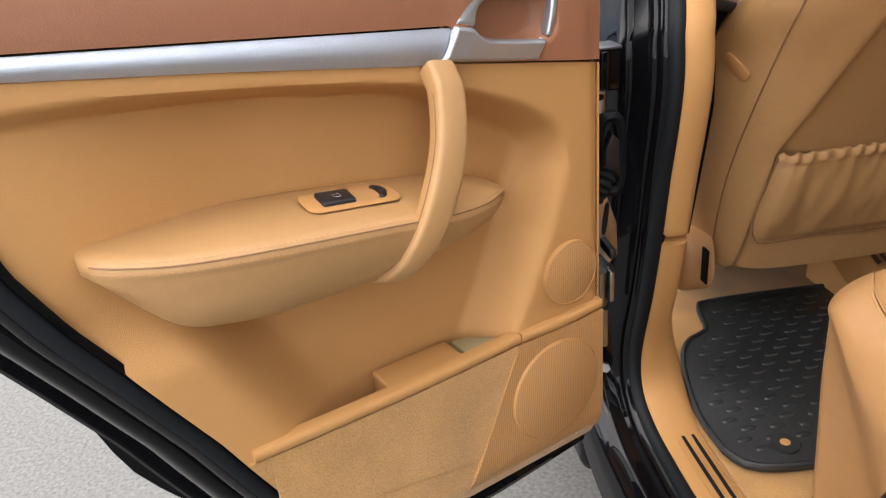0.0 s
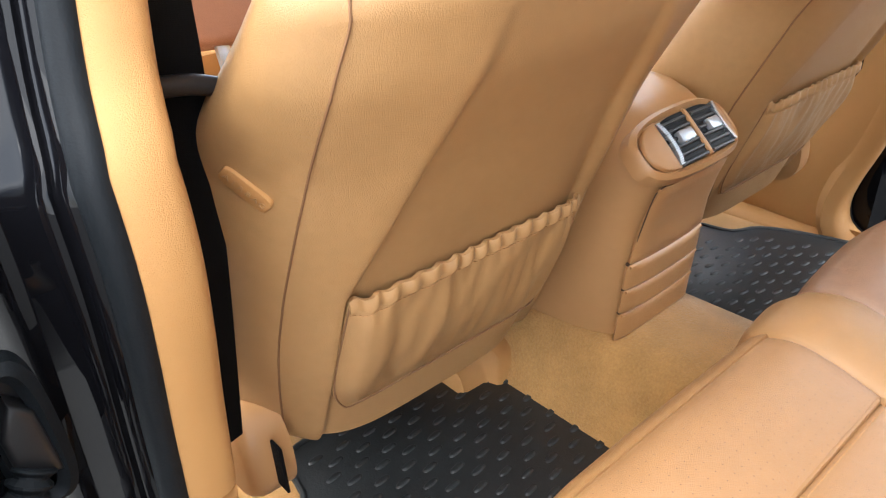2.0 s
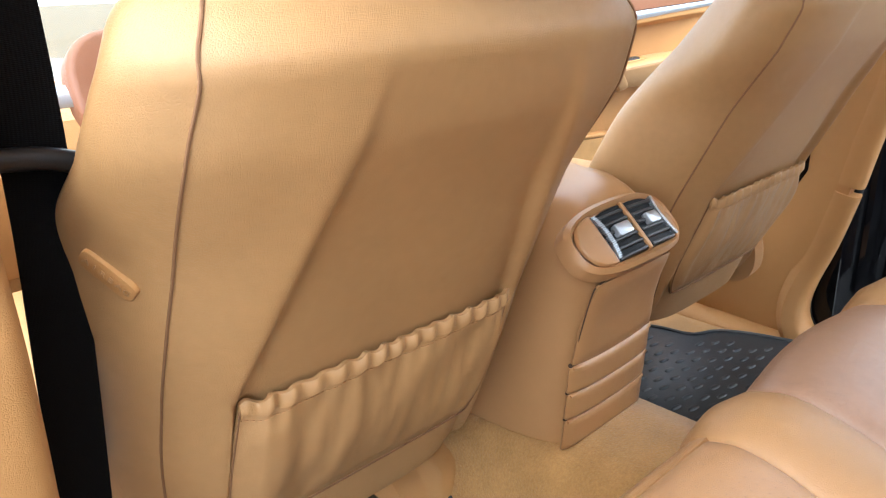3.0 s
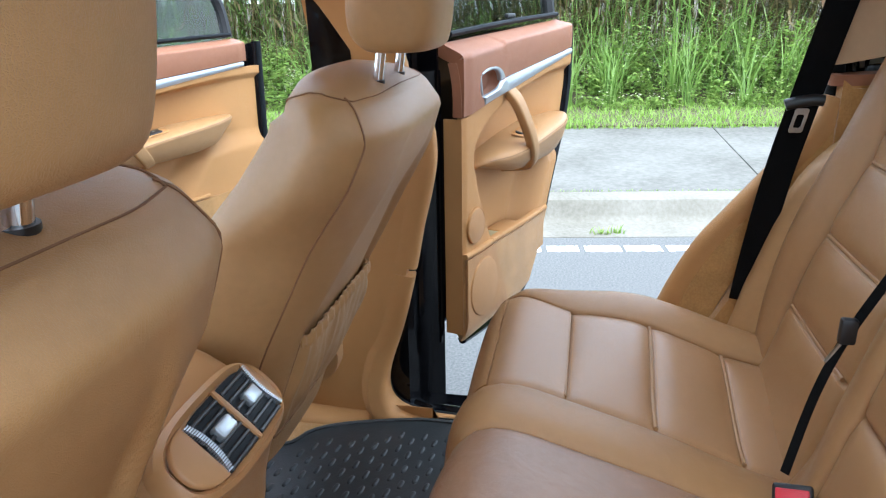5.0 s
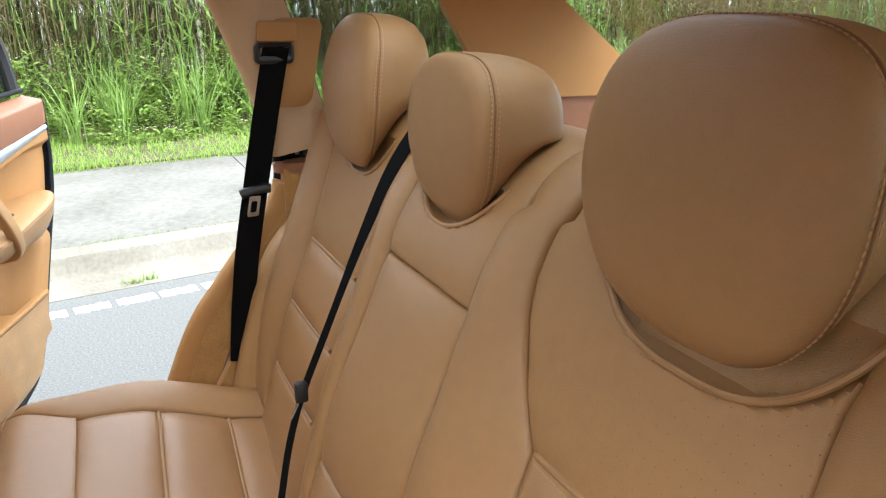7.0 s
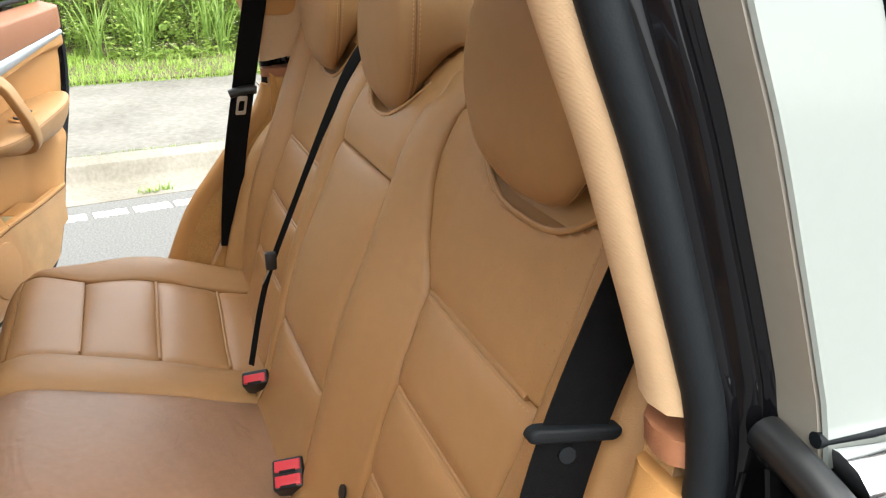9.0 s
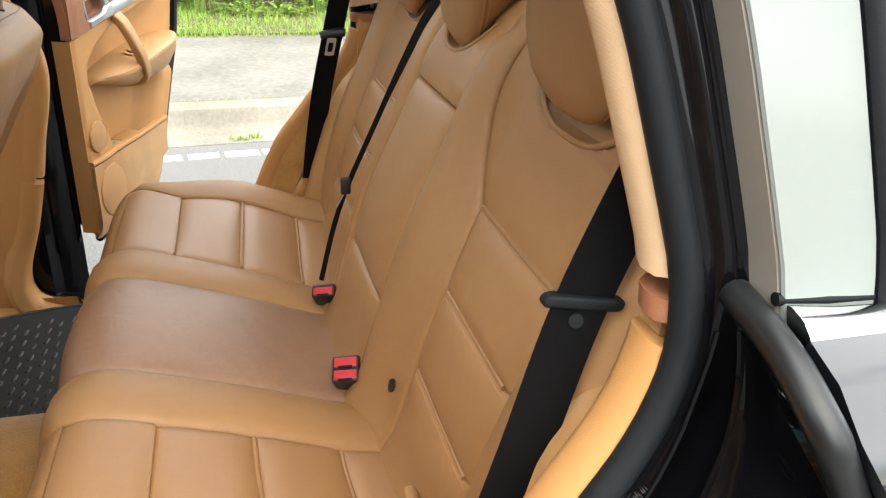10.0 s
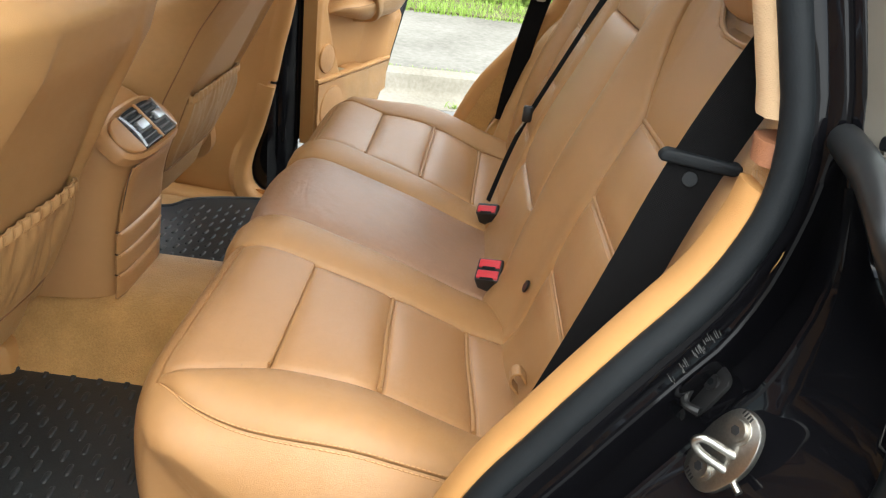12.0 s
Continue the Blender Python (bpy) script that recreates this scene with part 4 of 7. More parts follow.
f_cush = on_profile(CUSHION, 0.585, 0.085)
f_flat = on_profile(BACK, 0.60, 0.07)


def f_back(u, s):
    """The backrest's face: the middle place stands proud of the outer ones."""
    k = 0.032 * smooth_step(-0.235, -0.125, u) * smooth_step(0.265, 0.165, u) * smooth_step(0.74, 0.56, s / BACK.length)
    return f_flat(u, s) + Vector((0, 0.94 * k, 0.34 * k))


def seam_at(table):
    """A seam down the backrest, from (height, sideways) places."""
    rows = sorted((BACK.where(2, z), u) for z, u in table)
    return lambda s: lerp_list(rows, s)


def band(lo, hi):
    """The backrest between two seams, as a surface over (0 to 0.3, length run)."""
    return lambda p, s: f_back(lo(s) + (hi(s) - lo(s)) * p / 0.3, s)
sc = {y: CUSHION.where(1, y) for y in (0.30, 0.378, 0.502, 0.628)}
sb = {z: BACK.where(2, z) for z in (0.80, 0.911, 0.93, 1.036, 1.153, 1.236, 1.30)}
S_END = CUSHION.length - 0.005
T_END = BACK.length - 0.01

rear_seat = thing("rear_bench", (0, 0.4, 0.6), "tan leather rear bench with pleated seats and three headrests", "car seat")
for sgn in (-1, 1):
    a, b = (-0.532, -0.25) if sgn < 0 else (0.262, 0.545)
    seams = [0.0, sc[0.378], sc[0.502], sc[0.628]]
    for v0, v1 in zip(seams, seams[1:]):
        bm = pad(f_cush, a, b, v0, v1, crown=0.006, nu=16, nv=14)
        tree = BVHTree.FromBMesh(bm)
        part("cushion_pleat", bm, M_PERF, rear_seat)
        part("pleat_piping", tube([f_cush(a + 0.008 + (b - a - 0.016) * k / 16, v1 + 0.0008) + outer_normal(CUSHION, v1) * -0.0040 for k in range(17)], 0.0034, 8), M_LEATHER_SEAT, rear_seat)
        part("pleat_stitching", stitches([tree.find_nearest(f_cush(a + 0.008 + (b - a - 0.016) * k / 40, v1 - 0.0062))[0] for k in range(41)]), M_STITCH, rear_seat)
    sa, top0 = CUSHION.where(1, 0.743), sc[0.628]
    near, rim_u = (b, a) if sgn < 0 else (a, b)

    def f_front(p, v):
        e = rim_u + sgn * 0.043 * smooth_step(sa - 0.14, sa, v)
        return f_cush(e + (near - e) * p / 0.28, v)

    part("cushion_front", pad(f_front, 0.0, 0.28, top0, sa, r=0.003, soft=0.001, crown=0.003, nu=18, nv=18, flip=-sgn), M_PERF, rear_seat)
    far = sgn * 0.603
    lo_u, hi_u = (far, b) if sgn < 0 else (a, far)
    part("cushion_wrap", pad(f_cush, lo_u, hi_u, sa, S_END, r=0.0004, soft=0.0, crown=0.004, nu=44, nv=26), M_LEATHER_SEAT, rear_seat, "leather wrapped round the cushion front")
    i0, i1 = (-0.25, -0.135) if sgn < 0 else (0.15, 0.262)
    part("inner_bolster", pad(f_cush, i0, i1, 0.0, S_END, crown=0.012, nu=14, nv=50), M_LEATHER_SEAT, rear_seat)
    edge = a if sgn < 0 else b

    def u_in(v):
        return edge + sgn * 0.043 * smooth_step(sa - 0.14, sa, v)

    def u_out(v):
        for (v0, q0), (v1, q1) in zip(SIDE_SEAM, SIDE_SEAM[1:]):
            if v <= v1:
                return sgn * (q0 + (q1 - q0) * (v - v0) / (v1 - v0))
        return sgn * SIDE_SEAM[-1][1]

    def f_bol(p, v):
        return f_cush(u_in(v) + (u_out(v) - u_in(v)) * p / 0.2, v) + outer_normal(CUSHION, v) * 0.024 * smooth_step(1.0, 0.25, v / sa) * math.sin(math.pi * min(1.0, max(0.0, p / 0.2)) * 0.72) + outer_normal(CUSHION, v) * 0.007 * math.sin(math.pi * min(1.0, max(0.0, p / 0.2))) * smooth_step(0.45, 0.85, v / sa) * smooth_step(1.0, 0.92, v / sa)

    def f_side(a, b):
        v = 0.02 + (S_END - 0.02) * a
        end = sgn * side_end(v)
        if b < 0.5:
            return f_cush(u_out(v) + (end - u_out(v)) * b * 2, v) + outer_normal(CUSHION, v) * 0.0185 * smooth_step(1.0, 0.25, v / sa) * smooth_step(0.45, 0.0, b)
        q = f_cush(end, v)
        return q.lerp(Vector((q.x * 0.985, 0.27 + 0.42 * a, 0.53)), b * 2 - 1)

    part("outer_bolster", pad(f_bol, 0.0, 0.2, 0.02, sa, r=0.003, soft=0.0012, crown=0.004, nu=18, nv=44, flip=sgn), M_LEATHER_SEAT, rear_seat)
    part("cushion_side", sheet(f_side, 80, 36, 0.0012), M_LEATHER_SEAT, rear_seat, "leather side of the bench cushion")
    for off in (-0.006, 0.006):
        line = []
        for k in range(50):
            v = 0.05 + (sa - 0.055) * k / 49
            q = f_bol(0.2 + off * (1 if k < 46 else 0.4), v)
            line.append(q + outer_normal(CUSHION, v) * 0.0002 + Vector((sgn * 0.0008, 0, 0)))
        part("bolster_stitching", stitches(line, 0.0010, 0.0046, 0.0016), M_STITCH, rear_seat)
part("middle_cushion", pad(f_cush, -0.135, 0.15, 0.0, S_END, crown=0.014, nu=20, nv=50), M_WORN, rear_seat, "worn tan leather middle cushion")


def head_outline(t, w, z_top, z_bot, power):
    """Half-shield outline of a headrest: broad above, narrowing to a round foot."""
    c, sn = math.cos(t), math.sin(t)
    zc = z_bot + 0.56 * (z_top - z_bot)
    if sn >= 0:
        return math.copysign(abs(c) ** (2 / 2.9), c) * w, zc + (z_top - zc) * sn ** (2 / 2.7)
    return math.copysign(abs(c) ** (2 / power), c) * w * (1 - 0.10 * sn * sn), zc - (zc - z_bot) * abs(sn) ** (2 / 2.2)


# middle, half width, top, foot, how full the foot is, and the room round it
HEADS = ((-0.372, 0.130, 1.556, 1.312, 2.9, 0.020), (0.021, 0.101, 1.513, 1.312, 2.3, 0.008), (0.395, 0.116, 1.556, 1.312, 2.5, 0.009))


def notch(head):
    """The pocket in the backrest that takes a headrest's foot."""
    cx, w, z_top, z_bot, power, room = head

    def mod(u, v):
        p = BACK.at(v)
        if v > BACK.where(2, 1.405):
            return 0.0
        zc = z_bot + 0.56 * (z_top - z_bot)
        e = (abs(u - cx) / (w + room)) ** power + (max(0.0, zc - p.z) / (zc - z_bot + room)) ** 2.2
        return -0.017 * (1 - smooth_step(0.90, 1.05, e)) * smooth_step(1.392, 1.345, p.z)
    return mod


INSERT_IN = seam_at([(1.40, -0.185), (1.36, -0.172), (1.30, -0.176), (1.26, -0.185), (1.20, -0.208), (1.155, -0.235), (1.10, -0.243), (1.04, -0.249), (0.80, -0.25)])
INSERT_OUT = seam_at([(1.40, -0.50), (1.31, -0.495), (1.22, -0.500), (1.10, -0.503), (0.92, -0.502), (0.80, -0.50)])
SPLIT = seam_at([(1.402, -0.125), (1.38, -0.112), (1.345, -0.102), (1.255, -0.104), (1.18, -0.101), (1.09, -0.101), (0.916, -0.112), (0.80, -0.112)])
ARM_FAR = seam_at([(1.402, 0.165), (1.38, 0.148), (1.345, 0.136), (1.255, 0.138), (1.18, 0.143), (1.03, 0.154), (0.80, 0.157)])
FAR_IN = seam_at([(1.40, 0.225), (1.30, 0.235), (1.20, 0.250), (1.155, 0.262), (0.80, 0.268)])
FAR_OUT = seam_at([(1.40, 0.575), (1.30, 0.562), (1.16, 0.545), (1.04, 0.542), (0.92, 0.550), (0.80, 0.552)])

for sgn, lo, hi, head in ((-1, INSERT_OUT, INSERT_IN, HEADS[0]), (1, FAR_IN, FAR_OUT, HEADS[2])):
    f_ins = band(lo, hi)
    seams = [sb[0.80] - 0.06, sb[0.911], sb[1.036], sb[1.153]]
    for v0, v1 in zip(seams, seams[1:]):
        bm = pad(f_ins, 0.0, 0.3, v0, v1, crown=0.006, nu=18, nv=16, flip=-1)
        tree = BVHTree.FromBMesh(bm)
        part("backrest_pleat", bm, M_LEATHER_SEAT, rear_seat)
        part("pleat_piping", tube([f_ins(0.022 + 0.262 * k / 18, v1 + 0.0012) + outer_normal(BACK, v1) * -0.0040 for k in range(19)], 0.0036, 8), M_LEATHER_SEAT, rear_seat)
        part("pleat_stitching", stitches([tree.find_nearest(f_ins(0.010 + 0.280 * k / 40, v1 - 0.0066))[0] for k in range(41)]), M_STITCH, rear_seat)
    dip = notch(head)

    def shoulder_mod(p, v):
        return dip(lo(v) + (hi(v) - lo(v)) * p / 0.3, v)
    part("shoulder_panel", pad(f_ins, 0.0, 0.3, sb[1.153], T_END, r=0.004, crown=0.004, nu=76, nv=90, mod=shoulder_mod, flip=-1), M_PERF_BACK, rear_seat)
    inner = band(INSERT_IN, SPLIT) if sgn < 0 else band(ARM_FAR, FAR_IN)
    part("back_inner_bolster", pad(inner, 0.0, 0.3, sb[0.80] - 0.05, T_END, r=0.004, crown=0.007, nu=16, nv=60, flip=-1), M_LEATHER_SEAT, rear_seat)
    edge = seam_at([(1.40, sgn * 0.67), (0.80, sgn * 0.67)])
    outer = band(edge, INSERT_OUT) if sgn < 0 else band(FAR_OUT, edge)
    part("back_outer_bolster", pad(outer, 0.0, 0.3, sb[0.80], T_END, r=0.004, crown=0.026, nu=18, nv=60, flip=-1), M_LEATHER_SEAT, rear_seat)
f_mid = band(SPLIT, ARM_FAR)
dip_mid = notch(HEADS[1])
part("armrest_panel", pad(f_mid, 0.0, 0.3, sb[0.93], sb[1.236], r=0.006, crown=0.010, nu=24, nv=40, flip=-1), M_LEATHER_SEAT, rear_seat, "fold-down leather armrest panel")
part("middle_low_panel", pad(f_mid, 0.0, 0.3, sb[0.80] - 0.05, sb[0.93], r=0.006, crown=0.008, nu=20, nv=14, flip=-1), M_LEATHER_SEAT, rear_seat)
part("middle_shoulder", pad(f_mid, 0.0, 0.3, sb[1.236], T_END, r=0.004, crown=0.004, nu=70, nv=80, mod=lambda p, v: dip_mid(SPLIT(v) + (ARM_FAR(v) - SPLIT(v)) * p / 0.3, v), flip=-1), M_LEATHER_SEAT, rear_seat)


for m in (None, MIR):
    def wing(a, b):
        z = 0.76 + 0.46 * b
        y = BACK.at(BACK.where(2, z)).y
        bulge = math.sin(math.pi * (0.04 + 0.92 * a)) ** 0.7
        return (-0.585 - 0.112 * a, y - 0.028 + 0.066 * bulge * smooth_step(1.05, 0.7, b), z)
    part("side_wing", sheet(wing, 14, 22, 0.05), M_LEATHER, rear_seat, "grained tan side cushion beside the backrest", m=m)

FACE = [(1.30, 0.172), (1.32, 0.186), (1.35, 0.199), (1.40, 0.206), (1.44, 0.206), (1.48, 0.200), (1.52, 0.188), (1.56, 0.170)]


def headrest(head):
    """A shield-shaped cushion whose front reaches down before the seat and whose rear hooks over its top."""
    cx, w, z_top, z_bot, power, room = head
    n = 64

    def spot(t, k, d):
        foot = z_bot + (1.408 - z_bot) * smooth_step(0.06, 0.80, d)
        x, z = head_outline(t, w, z_top - 0.012 * d * d, z_bot, power)
        zc = z_bot + 0.56 * (z_top - z_bot)
        if z < zc:
            z = zc - (zc - z) * (zc - foot) / (zc - z_bot)
        x, z = x * k, zc + (z - zc) * k
        front = lerp_list(FACE, z) - 0.030 - 0.9 * x * x
        rear = 0.040 + 0.5 * x * x
        return Vector((cx + x, front + (rear - front) * d, z))
    rows = [(0.02, 0.0), (0.25, 0.0), (0.5, 0.0), (0.72, 0.001), (0.84, 0.008), (0.91, 0.022), (0.955, 0.045), (0.985, 0.08), (0.998, 0.12), (1.0, 0.16), (1.012, 0.25), (1.02, 0.38), (1.02, 0.55), (1.0, 0.72), (0.96, 0.85), (0.88, 0.94), (0.70, 0.99), (0.35, 1.0), (0.02, 1.0)]
    hr = part("headrest", rings([[spot(2 * math.pi * q / n, k, d) for q in range(n)] for k, d in rows]), M_HEAD, rear_seat, "rounded tan leather headrest", smooth=60)
    part("headrest_seam", tube([spot(2 * math.pi * q / 96, 1.003, 0.16) for q in range(97)], 0.0011, 5), M_SEAM_SHADE, hr)
    for d in (0.122, 0.20):
        part("headrest_stitching", stitches([spot(2 * math.pi * q / 96, 1.004, d) for q in range(97)]), M_STITCH, hr)
    for sg in (-1, 1):
        part("post_collar", prism(oval(0, 0, 0.020, 0.012, 24), 0.010, lambda a, b, h: Vector((cx + sg * w * 0.42 + a, 0.060 + b, 1.404 + h)), 0.003), M_TRIM, rear_seat, "tan headrest post collar")
    rim = []
    for q in range(81):
        x, z = head_outline(math.pi + math.pi * q / 80, w + room, z_top, z_bot - room, power)
        if z < 1.372:
            x += cx
            front = [(q.z, r) for q, r in zip(BACK.p, BACK.run) if r < 0.72 * BACK.length and q.y > 0.08]
            p = f_back(x, lerp_list(front, z))
            rim.append(p + Vector((0, 0.0008, -0.0004)))
    part("notch_piping", tube(rim, 0.0036, 8, 60), M_LEATHER_SEAT, rear_seat, "rolled leather lip of the headrest pocket")


for head in HEADS:
    headrest(head)


def head_loops(cx, dz, rows, squash=1.0, power=2.6):
    out = []
    for z, w, yf, yb in rows:
        loop = []
        for k in range(44):
            t = 2 * math.pi * k / 44
            c, s = math.cos(t), math.sin(t)
            x = math.copysign(abs(c) ** (2 / power), c) * w
            y = (yf + yb) / 2 + math.copysign(abs(s) ** (2 / power), s) * (yf - yb) / 2
            loop.append((cx + x, y, dz + 1.32 + (z - 1.32) * squash))
        out.append(loop)
    return out


def finer(rows, n=40):
    c = curve_at([Vector((r[1], r[2], r[0])) for r in rows], n)
    d = curve_at([Vector((r[1], r[3], r[0])) for r in rows], n)
    return [(p.z, p.x, p.y, min(q.y, p.y - 0.004)) for p, q in zip(c, d)]


# anchor buttons and loops
for x, y, z in ((-0.217, 0.297, 0.856), (-0.49, 0.296, 0.866), (0.22, 0.297, 0.856)):
    part("anchor_cap", tube([(x, y, z), (x, y + 0.003, z + 0.001)], 0.0105, 16), M_PLASTIC, rear_seat, "round dark anchor cap")
part("pull_loop", strap([(-0.418, 0.300, 0.818), (-0.418, 0.312, 0.836), (-0.418, 0.322, 0.834), (-0.418, 0.324, 0.820), (-0.418, 0.312, 0.804)], 0.022, (1, 0, 0), 0.003, 18), M_LEATHER_SEAT, rear_seat, "small leather pull loop")


def buckle(at, two, turn):
    b = thing("seat_belt_buckle", at, "black seat belt buckle with red release button", "seat belt buckle", "belt buckles")
    az = Vector((-0.50, 0.30, 0.81)).normalized()
    ax_ = Vector((math.cos(radians(turn)), math.sin(radians(turn)), 0.0))
    ax_ = (ax_ - az * ax_.dot(az)).normalized()
    m = Matrix((ax_, az.cross(ax_), az)).transposed().to_4x4()
    m.translation = Vector(at)
    deep = 0.046 if two else 0.027
    part("buckle_body", box((0.046, deep, 0.075), (0, 0, -0.0375), 0.004, 3, m=m), M_PLASTIC, b)
    for dy in ((-0.0105, 0.0115) if two else (0.003,)):
        btn = part("release_button", box((0.038, 0.0165, 0.005), (0, dy, 0.0008), 0.002, 3, m=m), M_RED, b, "red release button")
        part("slot", box((0.024, 0.0045, 0.002), (0, dy + 0.0085, 0.0026), 0.0008, m=m), M_RUBBER, btn)
        part("press_mark", frame_ring(rounded_out(-0.013, 0.013, -0.0058, 0.0035, 0.002), rounded_out(-0.012, 0.012, -0.0048, 0.0025, 0.0015), 0.0008, lambda a, c, w: m @ Vector((a, dy + c, 0.0030 + w))), M_RED, btn)
    if not two:
        part("paper_tag", box((0.026, 0.0012, 0.020), (0, -deep / 2 - 0.0006, -0.016), 0.0, m=m), M_STEEL, b, "small silvery tag on the buckle side")


buckle((-0.112, 0.352, 0.822), True, 80)
buckle((0.156, 0.354, 0.822), False, 80)

# ---- belts ----
lb = thing("rear_seat_belt", (-0.6, 0.24, 1.2), "black webbing seat belt with stop button over the backrest", "seat belt", "seat belts")
part("webbing", strap([(-0.605, 0.135, 1.46), (-0.605, 0.175, 1.36), (-0.612, 0.229, 1.22), (-0.634, 0.275, 1.08), (-0.655, 0.315, 0.97), (-0.68, 0.355, 0.87)], 0.047, (0.30, 0.95, 0.1), steps=30), M_WEB, lb)
AXIS, RISE = Vector((0.24, 0.97, 0.03)).normalized(), Vector((0.0, -0.33, 0.94)).normalized()


def on_tongue(a, b, w):
    return Vector((-0.611, 0.2285, 1.221)) + AXIS * a + RISE * b + Vector((0.003 - w, 0, 0))


part("tongue_bar", prism(rounded_out(-0.035, 0.035, -0.0062, 0.0062, 0.006), 0.010, on_tongue, 0.003, 3), M_RUBBER, lb, "black tongue guide")
part("stop_button", tube([(-0.6135, 0.2335, 1.2045), (-0.6175, 0.2345, 1.2055)], 0.0066, 16), M_RUBBER, lb)
rb = thing("rear_seat_belt", (0.65, 0.2, 1.2), "black webbing seat belt hanging from the pillar", "seat belt", "seat belts")
part("webbing", strap([(0.613, 0.213, 1.500), (0.617, 0.218, 1.475), (0.634, 0.240, 1.36), (0.652, 0.264, 1.226), (0.657, 0.290, 1.09), (0.664, 0.308, 0.95), (0.675, 0.315, 0.86)], 0.047, (0.18, 0.98, 0.0), steps=36), M_WEB, rb)
part("tongue_bar", tube([(0.644, 0.236, 1.231), (0.645, 0.250, 1.232), (0.648, 0.278, 1.227), (0.650, 0.293, 1.222)], 0.010, 12, 14, flat=0.9), M_PLASTIC, rb, "black tongue guide")
part("tongue", frame_ring(rounded_out(-0.011, 0.011, -0.02, 0.02, 0.004), rounded_out(-0.006, 0.006, -0.012, 0.010, 0.003), 0.002, lambda a, b, w: Vector((0.645 - w, 0.270 + a - 0.2 * b, 1.198 + b))), M_STEEL, rb, "steel belt tongue")
part("belt_guide", frame_ring(rounded_out(-0.036, 0.036, -0.020, 0.018, 0.010), rounded_out(-0.026, 0.026, -0.006, 0.010, 0.004), 0.012, lambda a, b, w: Vector((0.623 - 0.16 * b - w, 0.217 + a, 1.487 + b))), M_PLASTIC, rb, "black belt guide")
part("guide_cover", prism(rounded_out(-0.036, 0.036, -0.016, 0.020, 0.008), 0.008, lambda a, b, w: Vector((0.621 - 0.16 * (b + 0.03) - w, 0.211 + a, 1.522 + b)), 0.003), M_TRIM, rb, "tan guide cover")
mb = thing("middle_seat_belt", (0.2, 0.3, 1.0), "thin black middle seat belt across the backrest", "seat belt", "seat belts")
part("webbing", strap([(0.19, 0.03, 1.432), (0.195, 0.085, 1.428), (0.20, 0.145, 1.36), (0.205, 0.20, 1.25), (0.215, 0.262, 1.10), (0.225, 0.300, 1.0), (0.222, 0.325, 0.92), (0.20, 0.352, 0.82)], lambda t: 0.028 - 0.016 * smooth_step(0.1, 0.55, t), lambda t: (1.0, 0.3 + 0.5 * t, 0.0), steps=40), M_WEB, mb)
part("tongue_bar", box((0.013, 0.020, 0.034), (0.222, 0.300, 1.012), 0.004), M_PLASTIC, mb)
part("tongue", tube([(0.226, 0.30, 1.00), (0.232, 0.315, 0.965)], 0.003, 8), M_STEEL, mb)

# ---- rear pillar trims and boot ----
for m in (None, MIR):
    cover = [p for p in opening(z_lo=1.272, side="C") if p.y < 0.47]
    body("rear_pillar_trim", sweep(cover, lambda p: [(-0.004, 0.014), (0.0, 0.002), (0.008, -0.006), (0.024, -0.008), (0.038, -0.004), (0.046, 0.006), (0.049, 0.03), (0.053, 0.075), (0.050, 0.115), (0.02, 0.12), (-0.004, 0.06)]), M_FABRIC, "woven cream rear pillar cover", m=m)
    body("belt_recess", prism(rounded_out(0.145, 0.243, 1.385, 1.548, 0.02), 0.003, lambda a, b, w: Vector((0.0525 + w, a - 0.15 * (b - 1.385), b)), 0.001), M_TRIM, "recessed belt outlet panel", m=m)
    part("boot_side", sheet(lambda a, b: (-0.655, 0.20 - 1.2 * a, 0.62 + 0.64 * b), 10, 10, -0.03), M_CARPET, car, "tan carpet boot side", m=m)
    part("boot_upper_trim", sheet(lambda a, b: (-0.66 + 0.02 * a, 0.08 - 1.04 * a, 1.265 + 0.11 * b), 10, 4, -0.03), M_BROWN, car, "brown upper boot trim", m=m)
    part("tail_pillar_trim", sheet(lambda a, b: (-0.640 + 0.02 * b + 0.01 * a, (-0.27 + 0.18 * b) * (1 - a) + (-0.725 + 0.365 * b) * a, 1.375 + 0.275 * b - 0.02 * a * b), 12, 10, -0.03), M_TRIM, car, "tan tail pillar cover", m=m)
    part("coat_hook", tube([(-0.628, -0.60, 1.335), (-0.600, -0.60, 1.330), (-0.590, -0.60, 1.315), (-0.600, -0.60, 1.300)], 0.008, 8, 12), M_BROWN, car, m=m)
part("boot_floor", slab(-0.64, 0.64, -1.0, -0.04, 0.60, 0.64), M_CARPET, car, smooth=0)
part("seat_back_board", slab(-0.62, 0.62, -0.10, -0.055, 0.62, 1.38), M_CARPET, car, smooth=0)

# ---- front seats ----


def letter(ch, size, to, mat, parent):
    """A raised letter on a surface; to(along, up, out) gives the place."""
    cu = bpy.data.curves.new("letter", "FONT")
    cu.body, cu.size, cu.extrude, cu.align_x, cu.align_y = ch, size, 0.0004, "CENTER", "CENTER"
    ob = bpy.data.objects.new("letter", cu)
    me = bpy.data.meshes.new_from_object(ob)
    bpy.data.objects.remove(ob)
    bpy.data.curves.remove(cu)
    bm = bmesh.new()
    bm.from_mesh(me)
    bpy.data.meshes.remove(me)
    for v in bm.verts:
        v.co = Vector(to(v.co.x, v.co.y, v.co.z + 0.0004))
    return part("letter", bm, mat, parent, smooth=0)



